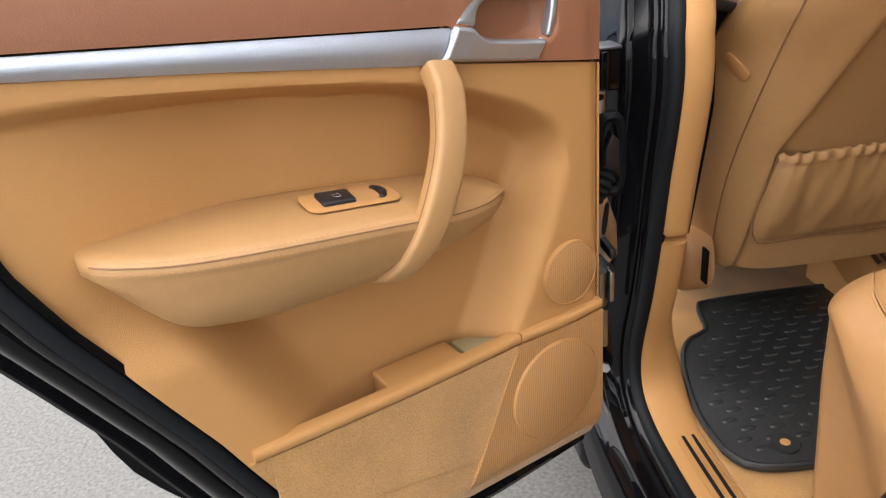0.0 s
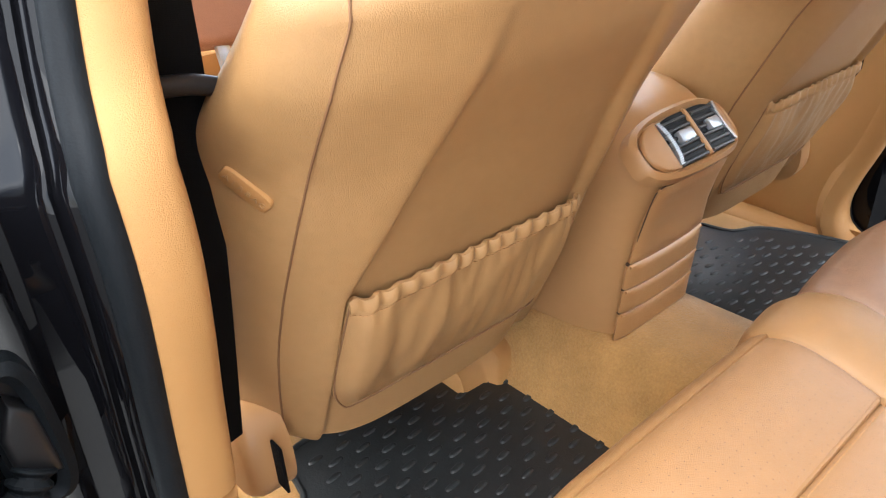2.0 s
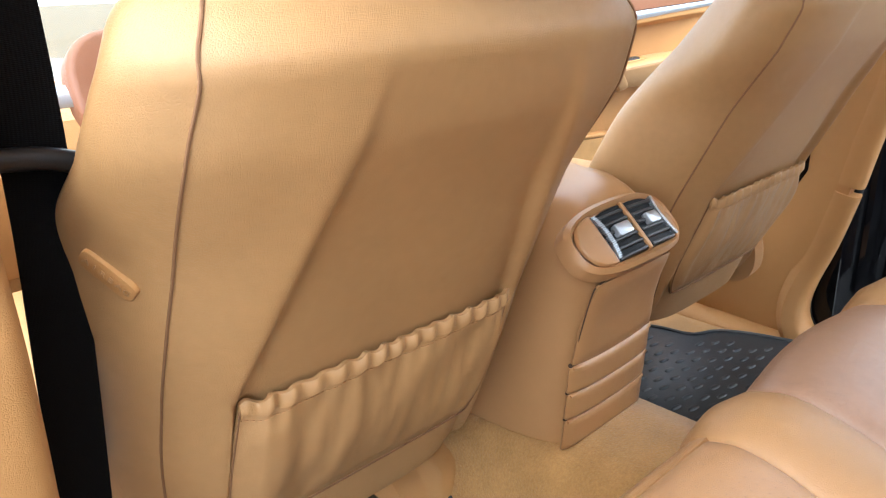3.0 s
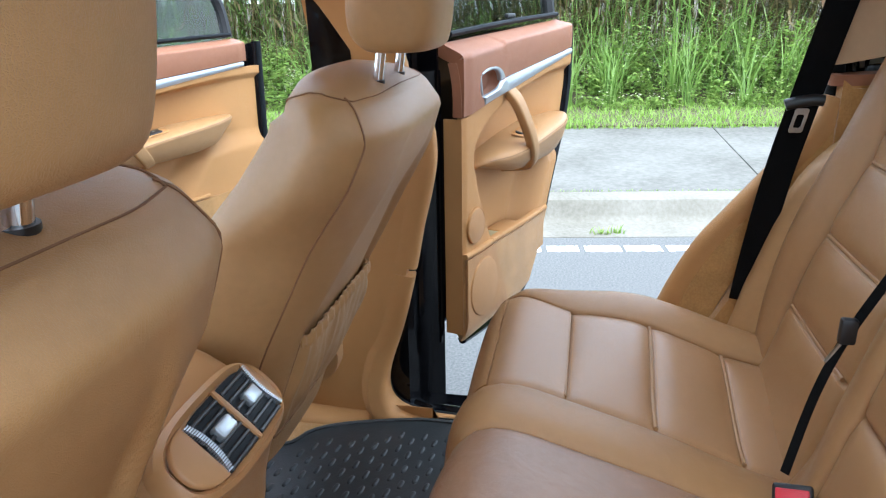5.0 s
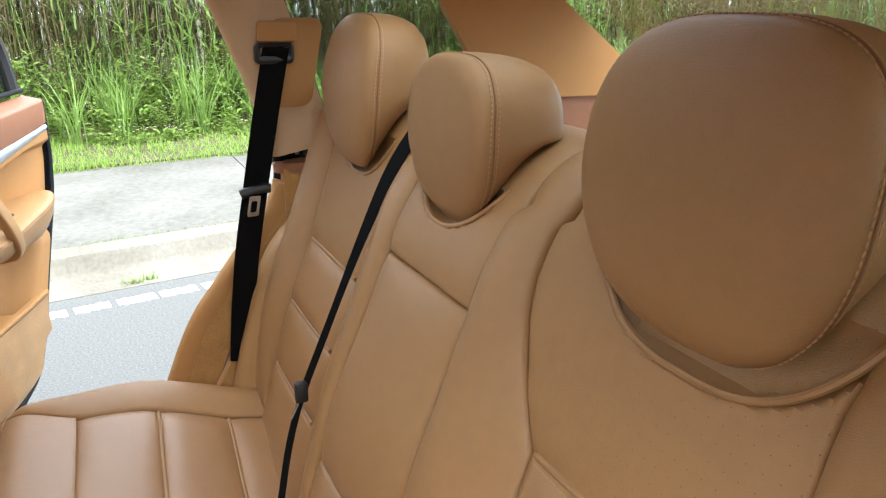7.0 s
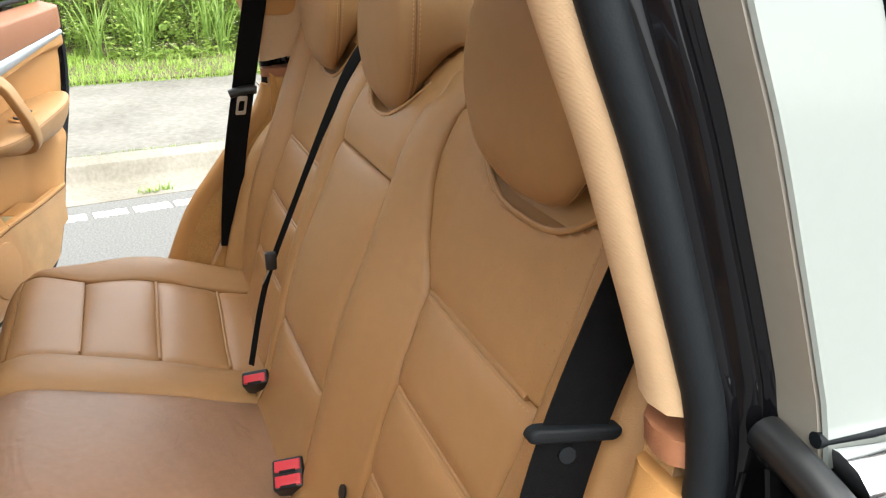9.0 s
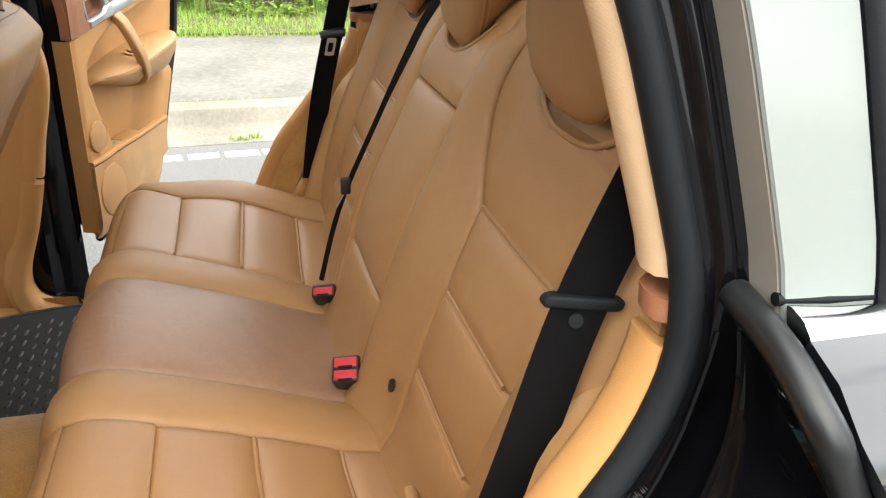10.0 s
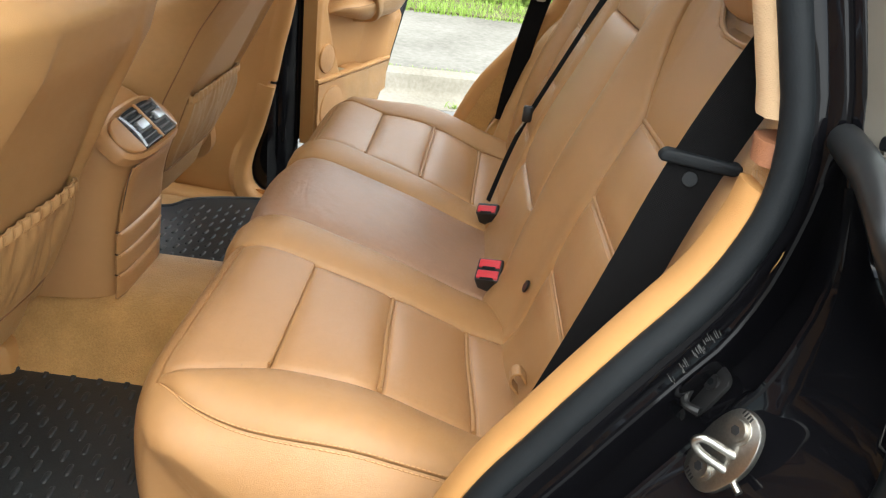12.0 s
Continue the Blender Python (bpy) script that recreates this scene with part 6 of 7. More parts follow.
def door(origin, U, N, name, label, stretch=1.0, rear_edge=REAR_EDGE, glass=True, lip=1.0):
    O, U, N = Vector(origin), Vector(U).normalized(), Vector(N).normalized()

    def to(u, v, w):
        """A place on the door: along it, up, and out of its lining."""
        return O + U * (u * stretch) + N * w + Vector((0, 0, v))

    back = 1 if U.cross(Vector((0, 0, 1))).dot(N) > 0 else -1

    def leaf(f, nu, nv, th):
        return sheet(f, nu, nv, th * back)

    d = thing(name, (O.x + U.x * 0.3, O.y + U.y * 0.3, 0.55), label, "car door", "open doors", )

    def silver_v(u, top):
        """The lower or upper edge of the silver strip along the door."""
        return lerp_list([(0.0, 1.200), (0.205, 1.2265), (0.437, 1.249), (0.602, 1.265), (0.66, 1.271)] if top else [(0.0, 1.1545), (0.095, 1.170), (0.217, 1.1895), (0.44, 1.2215), (0.609, 1.2435), (0.66, 1.250)], u)

    def recess(u, v):
        front = smooth_step(0.0, 0.040 + 0.012 * smooth_step(1.10, 1.0, v), u - lerp_list(BOWL_EDGE, v))
        top = smooth_step(0.0, 0.024 + 0.026 * smooth_step(0.25, 0.08, u), lerp_list(BOWL_TOP, u) - v)
        k = smooth_step(1.03, 0.95, v)
        ub = 0.45 + 0.53 * (v - 0.831)
        back = (1 - k) * (0.25 + 0.75 * smooth_step(0.66, 0.40, u)) + k * smooth_step(ub + 0.012, ub - 0.085, u)
        return -0.066 * front * top * back

    def panel(a, b):
        v = 0.70 + (silver_v(a * 0.66, False) - 0.70) * b
        u = a * lerp_list(rear_edge, v)
        v = 0.70 + (silver_v(u, False) - 0.70) * b
        edge = -0.02 * (1 - smooth_step(0.0, 0.02, a)) * 0.3
        return to(u, v, recess(u, v) + edge)

    part("door_panel", leaf(panel, 100, 150, 0.015), M_TRIM, d, "moulded tan door lining")

    def lower(a, b):
        v = 0.605 + 0.215 * b
        u = a * lerp_list(rear_edge, v)
        return to(u, v, 0.004 - 0.012 * (1 - smooth_step(0, 0.12, b)) - 0.006 * (1 - smooth_step(0.0, 0.03, a)))
    part("lower_panel", leaf(lower, 40, 14, 0.03), M_CARPET, d, "carpeted lower door panel")
    part("speaker_panel", leaf(lambda a, b: to(a * (0.24 - 0.095 * b), 0.62 + 0.20 * b, 0.009 - 0.01 * (1 - smooth_step(0, 0.15, b))), 10, 10, 0.008), M_GRILLE, d, "woven tan speaker panel")
    for u0, u1 in ((0.0, 0.139), (0.141, 0.497)):
        section = [(-0.010, -0.007), (0.0055, -0.007), (0.0075, -0.005), (0.0080, 0.0), (0.0072, 0.0045), (0.0045, 0.0062), (-0.010, 0.0062)]
        part("pocket_rim", rings([[to(u0 + (u1 - u0) * k / 12, 0.829 + dv, 0.004 * math.sin(math.pi * k / 12) + dw) for dw, dv in section] for k in range(13)]), M_TRIM, d, smooth=60)
    # pocket front between the rim and the carpet
    part("pocket_front", leaf(lambda a, b: to(0.14 + 0.34 * a, 0.66 + 0.160 * b + 0.06 * a * (1 - b), 0.006 + 0.004 * math.sin(math.pi * min(1, a * 1.02)) * b), 20, 8, 0.006), M_CARPET, d, "carpet pocket front")
    ash = part("ashtray", box((0.108, 0.056, 0.045), (0, 0, 0), 0.004, 3, m=Matrix.Translation(to(0.272, 0.8085, -0.026)) @ Matrix((U, N, Vector((0, 0, 1)))).transposed().to_4x4()), M_TRIM, d, "tan ashtray lid")
    part("ashtray_flap", prism([(0.214, 0.001), (0.214, -0.046), (0.192, -0.041), (0.168, -0.022), (0.155, 0.001)], 0.022, lambda a, b, w: to(a, 0.809 + w, b), 0.002), M_OLIVE, ash, "dull olive flap")
    # speakers
    for cu, cv, r in ((0.053, 0.893, 0.042), (0.086, 0.727, 0.073)):
        g = part("speaker_grille", prism(oval(cu, cv, r, r * 1.02, 40), 0.006, lambda a, b, w: to(a, b, 0.001 + w + (0.0055 if r > 0.05 else 0)), 0.0025), M_GRILLE, d, "perforated round speaker grille")
        part("grille_ring", frame_ring(oval(cu, cv, r + 0.0018, r * 1.02 + 0.0018, 40), oval(cu, cv, r - 0.001, r * 1.02 - 0.001, 40), 0.0066, lambda a, b, w: to(a, b, 0.0002 + w + (0.0045 if r > 0.05 else 0))), M_TRIM, g)
    # armrest: u, back top, edge out, edge height, bottom out, bottom height
    rows = [(0.598, 1.086, -0.005, 1.084, -0.012, 1.078), (0.594, 1.088, 0.010, 1.088, 0.0, 1.074), (0.575, 1.089, 0.030, 1.087, 0.012, 1.052), (0.533, 1.088, 0.046, 1.081, 0.024, 1.010), (0.49, 1.087, 0.053, 1.076, 0.028, 0.997), (0.436, 1.084, 0.056, 1.070, 0.028, 0.990),
            (0.32, 1.070, 0.055, 1.056, 0.022, 0.985), (0.254, 1.060, 0.048, 1.045, 0.014, 0.988), (0.20, 1.050, 0.032, 1.037, 0.0, 1.0), (0.165, 1.040, 0.012, 1.033, -0.015, 1.008), (0.140, 1.030, -0.012, 1.027, -0.026, 1.014), (0.128, 1.020, -0.032, 1.019, -0.035, 1.012)]
    cols = [curve_at([Vector((r[0], r[k], r[k + 1] if k < 5 else 0)) for r in rows], 48) for k in (1, 2, 4)]
    loops = []
    for q1, q2, q3 in zip(*cols):
        u, vt, we = q1.x, q1.y, q1.z
        u2, we, ve = q2
        u3, wb, vb = q3
        t = min(1.0, max(0.05, (we + 0.035) / 0.06))
        loops.append([to(u, vt - 0.002, -0.08), to(u, vt + 0.004 * t, -0.04), to(u2, (vt + ve) / 2 + 0.007 * t, (we - 0.03) / 2), to(u2, ve + 0.008 * t, we - 0.012 * t), to(u2, ve + 0.004 * t, we - 0.003 * t), to(u2, ve, we),
                      to(u2, ve - 0.006 * t, we + 0.001), to(u2, ve - 0.0095 * t, we - 0.0008 * t), to(u2, ve - 0.014 * t, we - 0.002 * t), to(u2, (ve + vb) / 2 - 0.004 * t, we * 0.75 + wb * 0.25), to(u3, vb + 0.006 * t, wb), to(u3, vb, wb - 0.010 * t), to(u3, vb - 0.002, -0.08)])
    arm = part("armrest", rings(loops), M_LEATHER, d, "stitched tan leather armrest", smooth=60)
    part("armrest_stitching", stitches([to(q.x, q.z + 0.0040, q.y - 0.0034) for q in cols[1][2:-3]], 0.0008), M_STITCH, arm)
    part("armrest_stitching", stitches([to(q.x, q.z - 0.0048, q.y + 0.0004) for q in cols[1][2:-3]], 0.0008), M_STITCH, arm)
    part("armrest_seam", tube([to(q.x, q.z + 0.0008, q.y - 0.0002) for q in cols[1][2:-3]], 0.0009, 5), M_SEAM_SHADE, arm)

    def on_arm(a, b, w):
        return to(a, 1.0775 + (a - 0.345) * 0.12 - 0.18 * b + w, b)
    sw = part("switch_plate", prism(rounded_out(0.291, 0.393, -0.020, 0.020, 0.012), 0.0012, on_arm, 0.0006), M_TRIM, arm)
    part("switch_dish", prism(rounded_out(0.304, 0.378, -0.0135, 0.0135, 0.005), 0.0016, on_arm, 0.0003), M_TRIM_SLICK, sw, "smooth tan finger dish")
    part("window_switch", prism(rounded_out(0.340, 0.376, -0.0125, 0.0125, 0.003), 0.0058, on_arm, 0.002), M_PLASTIC, sw, "black window switch")
    part("switch_mark", frame_ring(rounded_out(0.3525, 0.3605, -0.003, 0.004, 0.001), rounded_out(0.3535, 0.3595, -0.002, 0.003, 0.0005), 0.0060, on_arm), M_PAINT, sw, "small white window symbol")
    part("switch_end", prism([(0.3175 - 0.016 * math.cos(t), 0.0145 * math.sin(t)) for t in [radians(-64 + 16 * k) for k in range(9)]] + [(0.3175 - 0.0065 * math.cos(t), 0.0125 * math.sin(t)) for t in [radians(64 - 16 * k) for k in range(9)]], 0.0048, on_arm, 0.001), M_PLASTIC, sw, "black curved switch end")
    # pull handle
    path = curve_at([(0.230, 1.189, 0.006), (0.2305, 1.183, 0.012), (0.233, 1.166, 0.026), (0.245, 1.122, 0.042), (0.264, 1.078, 0.050), (0.285, 1.038, 0.049), (0.305, 1.008, 0.038), (0.320, 0.990, 0.012), (0.332, 0.976, -0.06)], 60)
    loops = []
    for i, q in enumerate(path):
        g = (path[min(i + 1, 59)] - path[max(i - 1, 0)]).normalized()
        side = Vector((1.0, 0.30, 0.0))
        side = (side - g * side.dot(g)).normalized()
        face = g.cross(side)
        wide, deep = 0.0178 - 0.0065 * smooth_step(22, 59, i), 0.0125
        loop = []
        for k in range(24):
            t = 2 * math.pi * k / 24
            c, sn = math.cos(t), math.sin(t)
            e = q + side * (math.copysign(abs(c) ** 0.38, c) * wide) + face * (math.copysign(abs(sn) ** 0.5, sn) * deep)
            loop.append(to(*e))
        loops.append(loop)
    grip = part("pull_handle", rings(loops), M_LEATHER, d, "curved tan leather pull handle", smooth=60)
    part("handle_seam", tube([loop[0] * 0.5 + loop[1] * 0.5 for loop in loops[6:54]], 0.0009, 5), M_SEAM_SHADE, grip)
    part("front_flange", leaf(lambda a, b: to(-0.001 - 0.003 * a, 0.625 + 0.528 * b, -0.004 - (0.016 if lip == 1.0 else 0.045) * a), 4, 14, 0.003), M_TRIM, d)
    part("cap_front", leaf(lambda a, b: to(-0.001 - 0.003 * a, 1.157 + 0.118 * b, -0.004 - 0.020 * a - 0.012 * b ** 3), 4, 8, 0.003), M_BROWN, d)
    # silver strip, latch bezel and brown cap
    part("silver_strip", leaf(lambda a, b: to(0.226 - 0.019 * b + (0.66 - 0.226 + 0.019 * b) * a, silver_v(0.208 + 0.452 * a, False) + 0.002 + (silver_v(0.208 + 0.452 * a, True) - silver_v(0.208 + 0.452 * a, False) - 0.004) * b, 0.003 + 0.005 * math.sin(math.pi * b)), 30, 8, 0.01), M_STRIP, d, "patterned silver trim strip")

    def hollow(u, v):
        """The grip recess behind the latch."""
        e = (abs(u - 0.126) / 0.060) ** 3 + (abs(v - 1.2215) / 0.036) ** 2.4
        return 1 - smooth_step(0.25, 1.0, e)

    def cap(a, b):
        u = a * 0.674
        lo = silver_v(u, True) if u > 0.209 else 1.1575 + 0.158 * u + (silver_v(0.209, True) - 1.1905) * smooth_step(0.195, 0.209, u)
        top = 1.318 + 0.03 * a
        v = lo + (top - lo) * b
        corner = smooth_step(0, 0.05, a) * smooth_step(1.0, 0.95, a)
        return to(u, v, -0.003 + 0.011 * math.sin(math.pi * (0.25 + 0.55 * b)) * (0.4 + 0.6 * corner) - 0.05 * smooth_step(0.75, 1.0, b) ** 2 - 0.030 * hollow(u, v))
    part("door_cap", leaf(cap, 130, 50, 0.03), M_BROWN, d, "brown grained door top")

    def smooth_outline(pts, n):
        return [(p.x, p.y) for p in curve_at([(a, b, 0) for a, b in pts + pts[:1]], n)][:-1]
    blade_low = [(0.0945, 1.1715), (0.120, 1.1755), (0.150, 1.1800), (0.190, 1.1870), (0.2245, 1.1930)]
    blade_top = [(0.0835, 1.1945), (0.105, 1.1978), (0.130, 1.2015), (0.158, 1.2065), (0.170, 1.2115), (0.1765, 1.2175), (0.182, 1.2222), (0.2045, 1.2275)]
    low_c, top_c = (curve_at([(a, b, 0) for a, b in q], 61) for q in (blade_low, blade_top))

    def blade_face(a, b):
        p, q = low_c[int(round(a * 60))], top_c[int(round(a * 60))]
        e = p.lerp(q, b)
        near = min(a * 0.13, (1 - a) * 0.13, b * (q - p).length, (1 - b) * (q - p).length)
        scoop = 0.0055 * (1 - b) * smooth_step(0.95, 0.45, a)
        return to(e.x, e.y, 0.0015 + 0.0105 * min(1.0, near / 0.004) ** 0.5 - scoop)
    arc_out = [(0.2040, 1.2272), (0.196, 1.2400), (0.183, 1.2505), (0.163, 1.2580), (0.135, 1.2600), (0.105, 1.2570), (0.085, 1.2510), (0.078, 1.2460), (0.080, 1.2420), (0.088, 1.2440), (0.108, 1.2485), (0.135, 1.2510), (0.157, 1.2485), (0.170, 1.2425), (0.1765, 1.2330), (0.1800, 1.2218)]
    lever_out = [(0.0665, 1.246), (0.0655, 1.243), (0.0705, 1.220), (0.0765, 1.199), (0.0795, 1.197), (0.0835, 1.199), (0.0835, 1.202), (0.0785, 1.220), (0.0745, 1.243), (0.0720, 1.2465)]
    part("latch_bezel", leaf(blade_face, 60, 24, 0.006), M_SILVER, d, "satin silver latch surround", smooth=70)
    part("latch_arch", prism(smooth_outline(arc_out, 60), 0.012, lambda a, b, w: to(a, b, -0.004 + w), 0.004, 3), M_SILVER, d, "satin silver latch arch", smooth=60)
    part("latch_lever", prism(lever_out, 0.012, lambda a, b, w: to(a, b, -0.004 + w), 0.003, 3), M_SILVER, d, "satin silver latch lever", smooth=60)
    # painted shell

    def shell(a, b):
        v0 = 0.59 - 0.13 * smooth_step(0.35, 0.8, a) * min(1.0, lip)
        v = v0 + (1.33 - v0) * b
        r_e = lerp_list(rear_edge, v) + (0.060 + 0.04 * (1 - smooth_step(0.9, 1.1, v)) + 0.04 * smooth_step(0.98, 0.72, v)) * lip
        u = -0.07 + (r_e + 0.07) * a
        bulge = -0.13 - 0.04 * math.sin(math.pi * min(1, b * 1.02)) * smooth_step(0, 0.3, a)
        return to(u, v, bulge * smooth_step(0.0, 0.06, a) * 1.0 - 0.075 * (1 - smooth_step(0, 0.06, a)))
    part("door_skin", leaf(shell, 30, 24, 0.012), M_BLACK, d, "gloss black outer door skin")

    def rim(a, b):
        v = 0.56 + 0.775 * a
        r_e = lerp_list(rear_edge, v)
        return to(r_e - 0.004 + (0.085 * b + 0.006 * math.sin(b * 9)) * lip, v - 0.02 * b, -0.008 - 0.10 * b ** 1.4 - 0.011 * math.sin(b * 17))
    part("door_edge", leaf(rim, 60, 40, 0.008), M_BLACK, d, "gloss black door edge")
    part("door_rubber", tube([to(lerp_list(rear_edge, v) + 0.013, v - 0.006, -0.014) for v in [0.60 + 0.74 * k / 30 for k in range(31)]], 0.012, 10), M_RUBBER, d, "rubber door edge seal")
    part("hinge_face", leaf(lambda a, b: to(-0.012, 0.60 + 0.72 * b, -0.056 - 0.06 * a), 6, 12, 0.008), M_BLACK, d, m=None)
    if lip < 1:
        part("hinge_side_plate", leaf(lambda a, b: to(-0.085 + 0.08 * a, 0.43 + 0.83 * b, -0.085 + 0.03 * a), 4, 12, 0.02), M_BLACK, d, "gloss black hinge side of the door")
    part("bottom_edge", tube([to(0.02, 0.600, -0.02), to(0.2, 0.588, -0.02), to(0.30, 0.60, -0.02), to(0.42, 0.66, -0.02)], 0.012, 8, 20), M_BLACK, d)
    if glass:
        top = [(0.0, 1.33), (0.03, 1.45), (0.06, 1.60), (0.10, 1.655), (0.25, 1.665), (0.45, 1.655), (0.58, 1.60), (0.655, 1.48), (0.668, 1.35)]
        fr = part("window_frame", tube([to(u, v, -0.07 - 0.12 * (v - 1.33)) for u, v in top], 0.020, 8, 60), M_PLASTIC, d, "black window frame")

        def pane(a, b):
            u = 0.02 + 0.63 * a
            vt = lerp_list([(0.0, 1.45), (0.06, 1.60), (0.10, 1.65), (0.25, 1.66), (0.45, 1.65), (0.58, 1.60), (0.66, 1.46)], u)
            v = 1.31 + (vt - 1.31) * b
            return to(u, v, -0.07 - 0.12 * (v - 1.33))
        part("window_pane", leaf(pane, 16, 10, 0.004), M_TINT, d, "tinted window glass")
        part("window_sill_seal", tube([to(0.02, 1.335, -0.045), to(0.35, 1.352, -0.045), to(0.66, 1.362, -0.045)], 0.007, 8, 12), M_RUBBER, d)
        part("blind_hook", box((0.05, 0.012, 0.012), (0, 0, 0), 0.004, m=Matrix.Translation(to(0.36, 1.365, -0.055)) @ Matrix((U, N, Vector((0, 0, 1)))).transposed().to_4x4()), M_PLASTIC, d)
    return d





def ways(angle, side):
    a = radians(angle)
    return (side * math.cos(a), -math.sin(a), 0), (-side * math.sin(a), -math.cos(a), 0)


U, N = ways(26, -1)
door((-0.906, 0.842, 0), U, N, "rear_door", "open rear door with tan lining, silver strip and pull handle")
U, N = ways(19.3, 1)
door((0.9565, 0.8784, -0.010), U, N, "rear_door", "open rear door with tan lining and tinted window", lip=0.1)
FRONT_EDGE = [(0.55, 0.70), (0.7, 0.71), (1.36, 0.72)]
U, N = ways(17.5, 1)
door((0.97, 2.11, -0.07), U, N, "front_door", "open front passenger door with tan lining", 1.43, FRONT_EDGE, lip=0.1)
U, N = ways(30, -1)
door((-0.93, 2.02, 0), U, N, "front_door", "open front driver's door with tan lining", 1.25, FRONT_EDGE)

# ---- hinge side and striker ----
hb = part("hinge_block", box((0.030, 0.045, 0.056), (-0.855, 0.972, 1.118), 0.004, 3), M_BLACK, car, "gloss black upper door hinge")
part("hinge_cap", box((0.032, 0.047, 0.004), (-0.855, 0.972, 1.1485), 0.0015), M_ZINC, hb, "bright zinc hinge top")
part("hinge_leaf", tube([(-0.866, 0.952, 1.085), (-0.886, 0.950, 1.086), (-0.897, 0.948, 1.100), (-0.895, 0.948, 1.118), (-0.880, 0.950, 1.124)], 0.007, 10, 24), M_BLACK, hb, "gloss black hinge knuckle")
part("hinge_pin", tube([(-0.868, 0.956, 1.062), (-0.868, 0.956, 1.092)], 0.010, 14), M_STEEL, car, "zinc hinge pin")


def on_post(a, b, w):
    """A place on the hinge side of the centre pillar, which leans with it."""
    return Vector((-0.853 + a - 0.05 * b, 0.962 - w - 0.10 * b, 1.000 + b))


part("grommet_plate", frame_ring(oval(0.0, 0.0, 0.021, 0.064, 40, 3.2), oval(-0.002, 0.0, 0.010, 0.050, 40, 3.0), 0.022, on_post), M_RUBBER, car, "black rubber cable grommet")
part("grommet_well", prism(oval(-0.002, 0, 0.012, 0.052, 30, 3.0), 0.006, on_post, 0.002), M_PLASTIC, car)
part("cable_plug", prism([(-0.014, -0.030), (0.012, -0.034), (0.010, 0.022), (-0.002, 0.036), (-0.014, 0.010)], 0.024, on_post, 0.005, 3), M_PLASTIC, car, "black cable plug")
path = curve_at([on_post(-0.004, -0.022, 0.018), on_post(-0.014, -0.036, 0.024), on_post(-0.024, -0.055, 0.022), on_post(-0.034, -0.082, 0.010)], 49)
loops = []
for i, q in enumerate(path):
    g = (path[min(i + 1, 48)] - path[max(i - 1, 0)]).normalized()
    a1 = g.orthogonal().normalized()
    a2 = g.cross(a1)
    r = 0.0135 - 0.003 * i / 48 + 0.0022 * math.sin(i * 2 * math.pi / 6)
    loops.append([q + a1 * (r * math.cos(2 * math.pi * k / 16)) + a2 * (r * math.sin(2 * math.pi * k / 16)) for k in range(16)])
part("cable_bellows", rings(loops), M_RUBBER, car, "ribbed rubber cable bellows", smooth=0)
check = part("check_bracket", prism([(-0.018, 0.060), (-0.004, 0.048), (0.016, -0.010), (0.018, -0.062), (0.004, -0.074), (-0.014, -0.050), (-0.020, 0.0)], 0.008, lambda a, b, w: Vector((-0.861 + a, 0.952 - w + 0.02 * a, 0.905 + b)), 0.002), M_STEEL, car, "bare steel door check bracket")
part("check_slot", prism(oval(-0.002, 0.0, 0.004, 0.026, 20, 3, -0.12), 0.0088, lambda a, b, w: Vector((-0.861 + a, 0.952 - w + 0.02 * a, 0.905 + b)), 0), M_RUBBER, check)
part("check_arm", box((0.010, 0.060, 0.016), (-0.866, 0.928, 0.868), 0.003), M_PLASTIC, check, "dark check arm")
lh = part("lower_hinge", box((0.028, 0.045, 0.062), (-0.860, 0.966, 0.792), 0.005, 3), M_PLASTIC, car, "dark lower door hinge")
part("hinge_cheek", box((0.007, 0.024, 0.050), (-0.858, 0.936, 0.800), 0.002), M_STEEL, lh, "bare steel hinge cheek")
part("hinge_knuckle", tube([(-0.872, 0.940, 0.765), (-0.872, 0.940, 0.822)], 0.010, 14), M_STEEL, lh)
part("hinge_plate", box((0.016, 0.016, 0.070), (-0.862, 0.958, 0.712), 0.005), M_STEEL, car, "bare steel hinge plate")
part("hinge_bolt", tube([(-0.859, 0.952, 0.640), (-0.861, 0.944, 0.642)], 0.008, 6), M_STEEL, car)
st = thing("door_striker", (-0.765, 0.20, 1.03), "zinc steel door striker plate with two bolts", "door striker")
ax = Vector((-0.003, -0.016, 0.042)).normalized()
nn = Vector((-0.34, 0.72, 0.60))
nn = (nn - ax * nn.dot(ax)).normalized()
SM = Matrix((ax.cross(nn), nn, ax)).transposed().to_4x4()
SM.translation = Vector((-0.768, 0.195, 1.034))
plate = [(-0.021, -0.028), (-0.012, -0.041), (0.006, -0.041), (0.018, -0.030), (0.024, -0.008), (0.024, 0.012), (0.016, 0.032), (0.004, 0.041), (-0.012, 0.038), (-0.021, 0.024), (-0.024, 0.0)]
plate = [(q.x, q.y) for q in curve_at([(a, b, 0) for a, b in plate + plate[:1]], 45)][:-1]
part("striker_plate", prism(plate, 0.006, lambda a, b, w: SM @ Vector((a, w, b)), 0.002), M_STEEL, st)
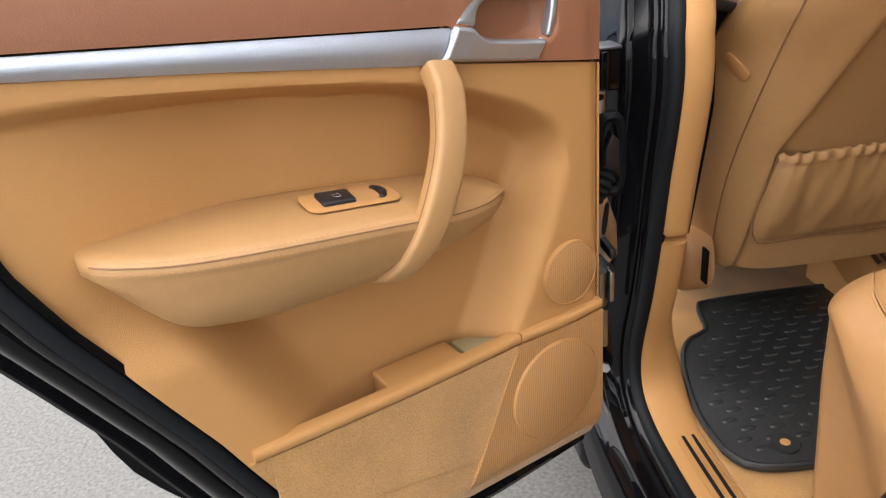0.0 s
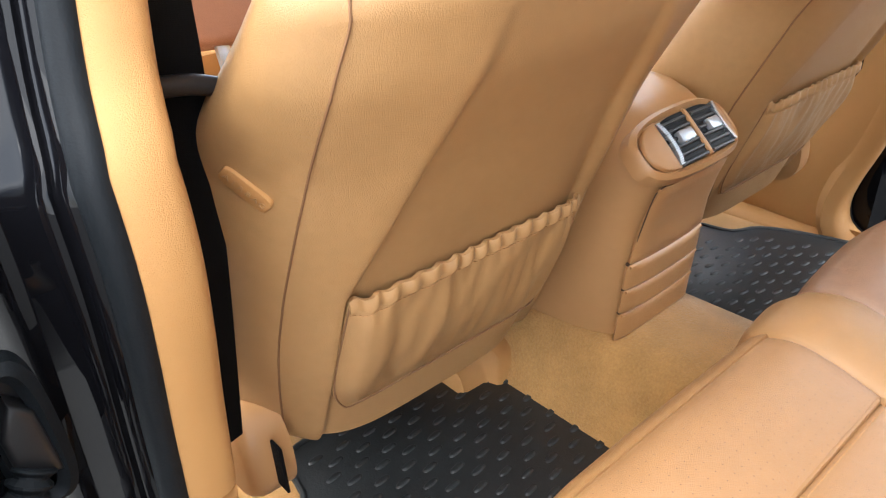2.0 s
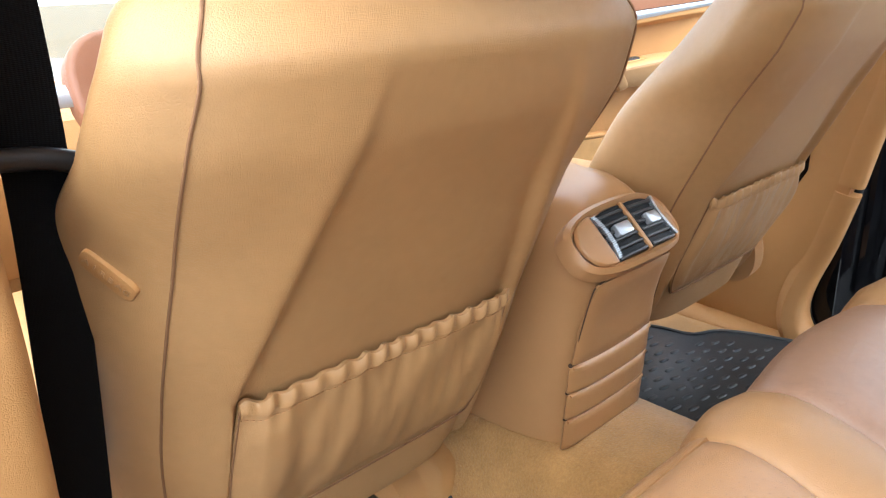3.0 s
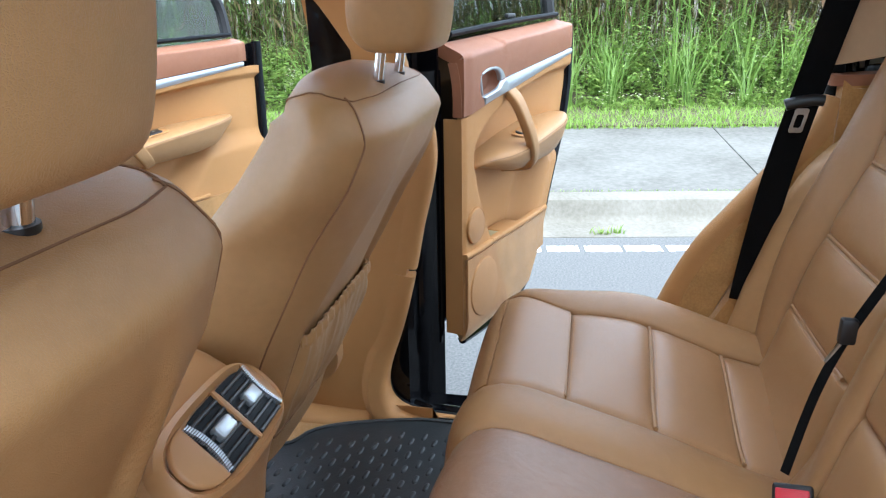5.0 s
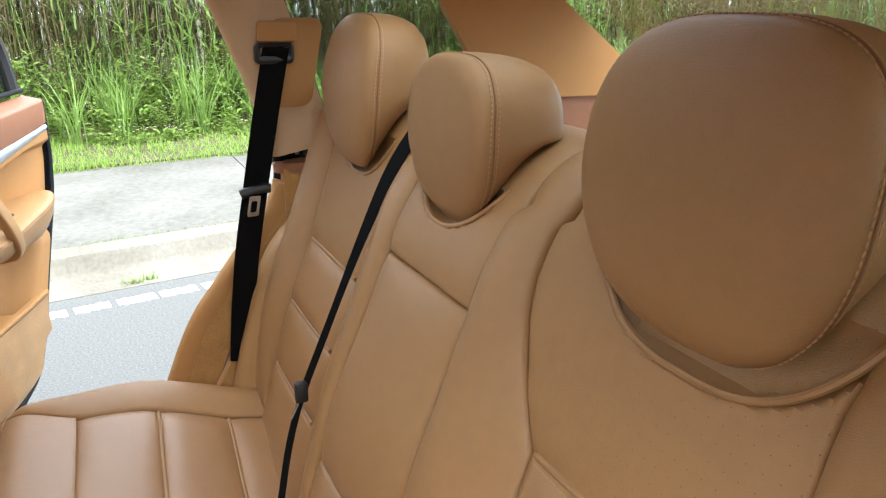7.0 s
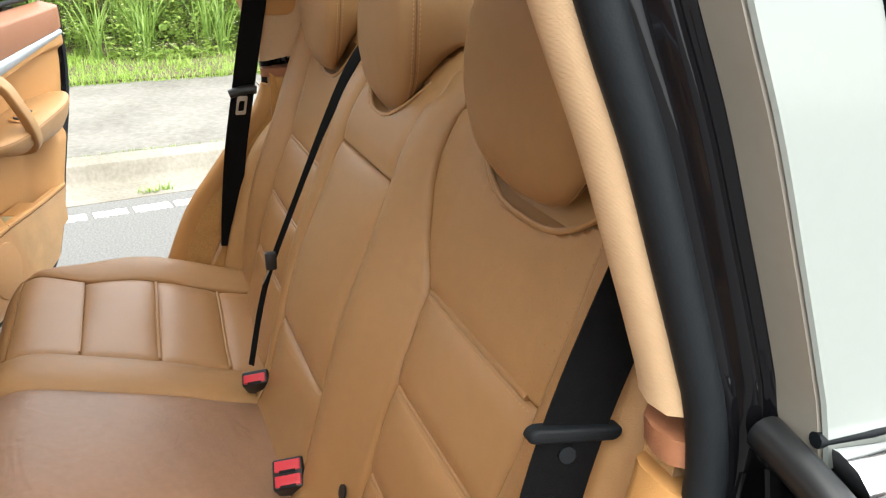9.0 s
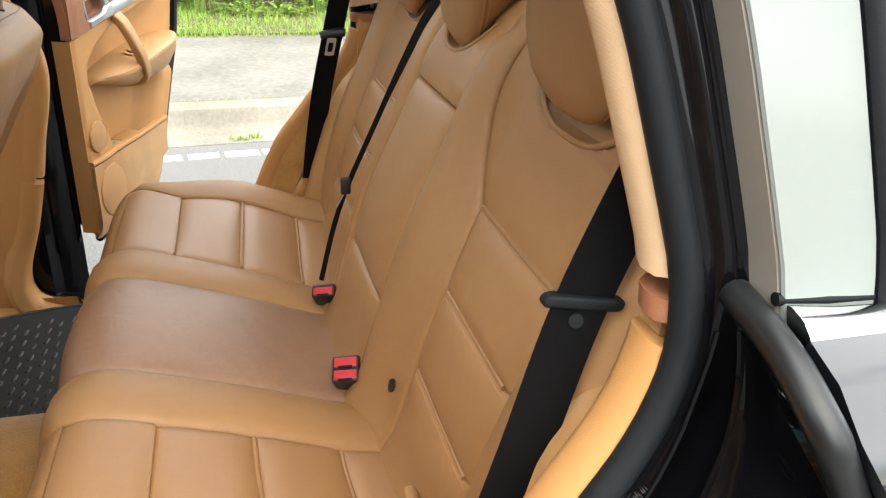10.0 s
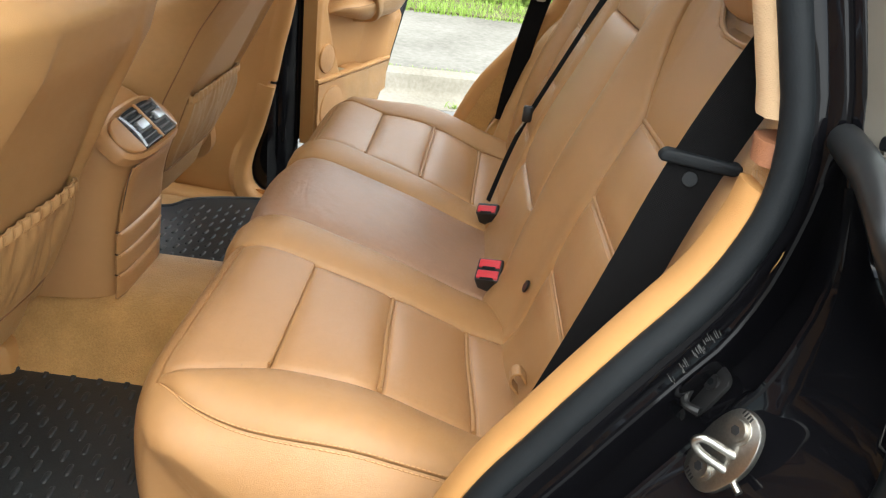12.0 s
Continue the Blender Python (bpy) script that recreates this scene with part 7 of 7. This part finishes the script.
for s in (-1, 1):
    part("bolt", tube([SM @ Vector((-0.002, 0.004, s * 0.023)), SM @ Vector((-0.002, 0.0085, s * 0.023)), SM @ Vector((-0.002, 0.0105, s * 0.023))], 0.0090, 24), M_STEEL, st)
    part("bolt_flange", tube([SM @ Vector((-0.002, 0.004, s * 0.023)), SM @ Vector((-0.002, 0.0072, s * 0.023))], 0.0118, 28), M_STEEL, st)
    part("bolt_socket", tube([SM @ Vector((-0.002, 0.009, s * 0.023)), SM @ Vector((-0.002, 0.0109, s * 0.023))], 0.0042, 6), M_PLASTIC, st)
part("striker_loop", tube([SM @ Vector(q) for q in ((0.010, 0.003, 0.006), (0.004, 0.014, 0.0065), (-0.004, 0.026, 0.006), (-0.007, 0.0295, 0.002), (-0.007, 0.0295, -0.003), (-0.002, 0.023, -0.007), (0.006, 0.012, -0.008), (0.013, 0.003, -0.008))], 0.0036, 12, 34), M_STEEL, st, "bright steel striker loop")
part("locating_pin", tube([SM @ Vector((0.014, 0.002, -0.008)), SM @ Vector((0.032, 0.001, -0.010))], 0.0032, 10), M_STEEL, st)
for k in range(4):
    for s in (-1, 1):
        part("scale_mark", box((0.0012, 0.0008, 0.005), (0, 0, 0), 0, m=SM @ Matrix.Translation((-0.010 + 0.003 * k, 0.0062, s * 0.0365))), M_PLASTIC, st)
cl = thing("latch_bracket", (-0.69, 0.19, 1.02), "small black steel bracket on the door frame", "bracket")
bx = Vector((0.0, 0.018, -0.041)).normalized()
bn = Vector((-0.25, 0.90, 0.36))
bn = (bn - bx * bn.dot(bx)).normalized()
BM = Matrix((bx, bn, bx.cross(bn))).transposed().to_4x4()
BM.translation = Vector((-0.704, 0.200, 1.034))
part("bracket_plate", prism(rounded_out(-0.038, 0.038, -0.014, 0.014, 0.010), 0.004, lambda a, b, w: BM @ Vector((a, w, b)), 0.001), M_PLASTIC, cl)
part("bracket_arm", tube([BM @ Vector(q) for q in ((-0.010, 0.004, 0.012), (-0.004, 0.014, 0.004), (0.004, 0.018, -0.006), (0.0, 0.012, -0.018))], 0.004, 8, 16), M_PLASTIC, cl)
for s in (-1, 1):
    part("bolt", tube([BM @ Vector((s * 0.022, 0.002, 0)), BM @ Vector((s * 0.022, 0.007, 0))], 0.0075, 14), M_PLASTIC, cl)
    part("bolt_socket", tube([BM @ Vector((s * 0.022, 0.006, 0)), BM @ Vector((s * 0.022, 0.0074, 0))], 0.0035, 6), M_RUBBER, cl)

rnd = random.Random(3)
verts, faces = [], []
for k in range(34):
    t = rnd.random()
    base = Vector((-0.7305, 0.240 - 0.024 * t, 1.068 + 0.052 * t)) + Vector((0, rnd.gauss(0, 0.002), rnd.gauss(0, 0.002)))
    run = Vector((-0.12, 0.62, 0.78)).normalized() * rnd.uniform(0.003, 0.012)
    wide = Vector((0, 0.0003, -0.00024))
    n0 = len(verts)
    for q in (base - wide, base + wide, base + run + wide * 0.3, base + run - wide * 0.3):
        verts += [q, q + Vector((-0.0012, 0, 0))]
    faces += [(n0 + 1, n0 + 3, n0 + 5, n0 + 7), (n0, n0 + 1, n0 + 3, n0 + 2), (n0 + 4, n0 + 5, n0 + 7, n0 + 6)]
me = bpy.data.meshes.new("scuff_marks")
me.from_pydata([tuple(v) for v in verts], [], faces)
me.materials.append(M_SCUFF)
scuff = new("scuff_marks", me)
scuff.parent = car
scuff.matrix_parent_inverse = Matrix.Translation(car.location).inverted()
scuff["label"] = "pale scuff in the black paint"

# ---- steering wheel ----
wheel = thing("steering_wheel", (-0.40, 1.66, 1.0), "tan leather steering wheel with silver spokes", "steering wheel")
WM = Matrix.Translation((-0.40, 1.60, 1.15)) @ Matrix.Rotation(radians(-22), 4, "X")
part("rim", tube([WM @ Vector((0.185 * math.cos(t), 0, 0.185 * math.sin(t))) for t in [2 * math.pi * k / 60 for k in range(61)]], 0.016, 12), M_LEATHER, wheel)
part("hub", prism(oval(0, 0, 0.09, 0.085, 32, 2.6), 0.04, lambda a, b, w: WM @ Vector((a, -w, b)), 0.012, 3), M_BROWN, wheel, "brown airbag hub")
part("badge", prism([(-0.012, 0.016), (0.012, 0.016), (0.012, -0.004), (0, -0.018), (-0.012, -0.004)], 0.003, lambda a, b, w: WM @ Vector((a, -0.04 - w, b + 0.01)), 0.001), M_BADGE, wheel, "small gold shield badge")
for t in (0, 180, 270):
    c, s = math.cos(radians(t)), math.sin(radians(t))
    part("spoke", tube([WM @ Vector((0.06 * c, -0.015, 0.06 * s)), WM @ Vector((0.18 * c, 0, 0.18 * s))], 0.02, 8, flat=0.5), M_SILVER, wheel)
bp = thing("front_seat_belt", (-0.72, 0.99, 1.1), "black webbing seat belt down the centre pillar", "seat belt", "seat belts")
part("webbing", strap([(-0.672, 1.03, 1.50), (-0.672, 1.03, 1.2), (-0.682, 1.04, 1.02), (-0.695, 1.07, 0.80)], 0.047, (1, 0.25, 0.0), steps=20), M_WEB, bp)
part("tongue_bar", tube([(-0.712, 1.012, 1.183), (-0.67, 1.015, 1.178), (-0.635, 1.02, 1.165)], 0.008, 10, 10), M_PLASTIC, bp)
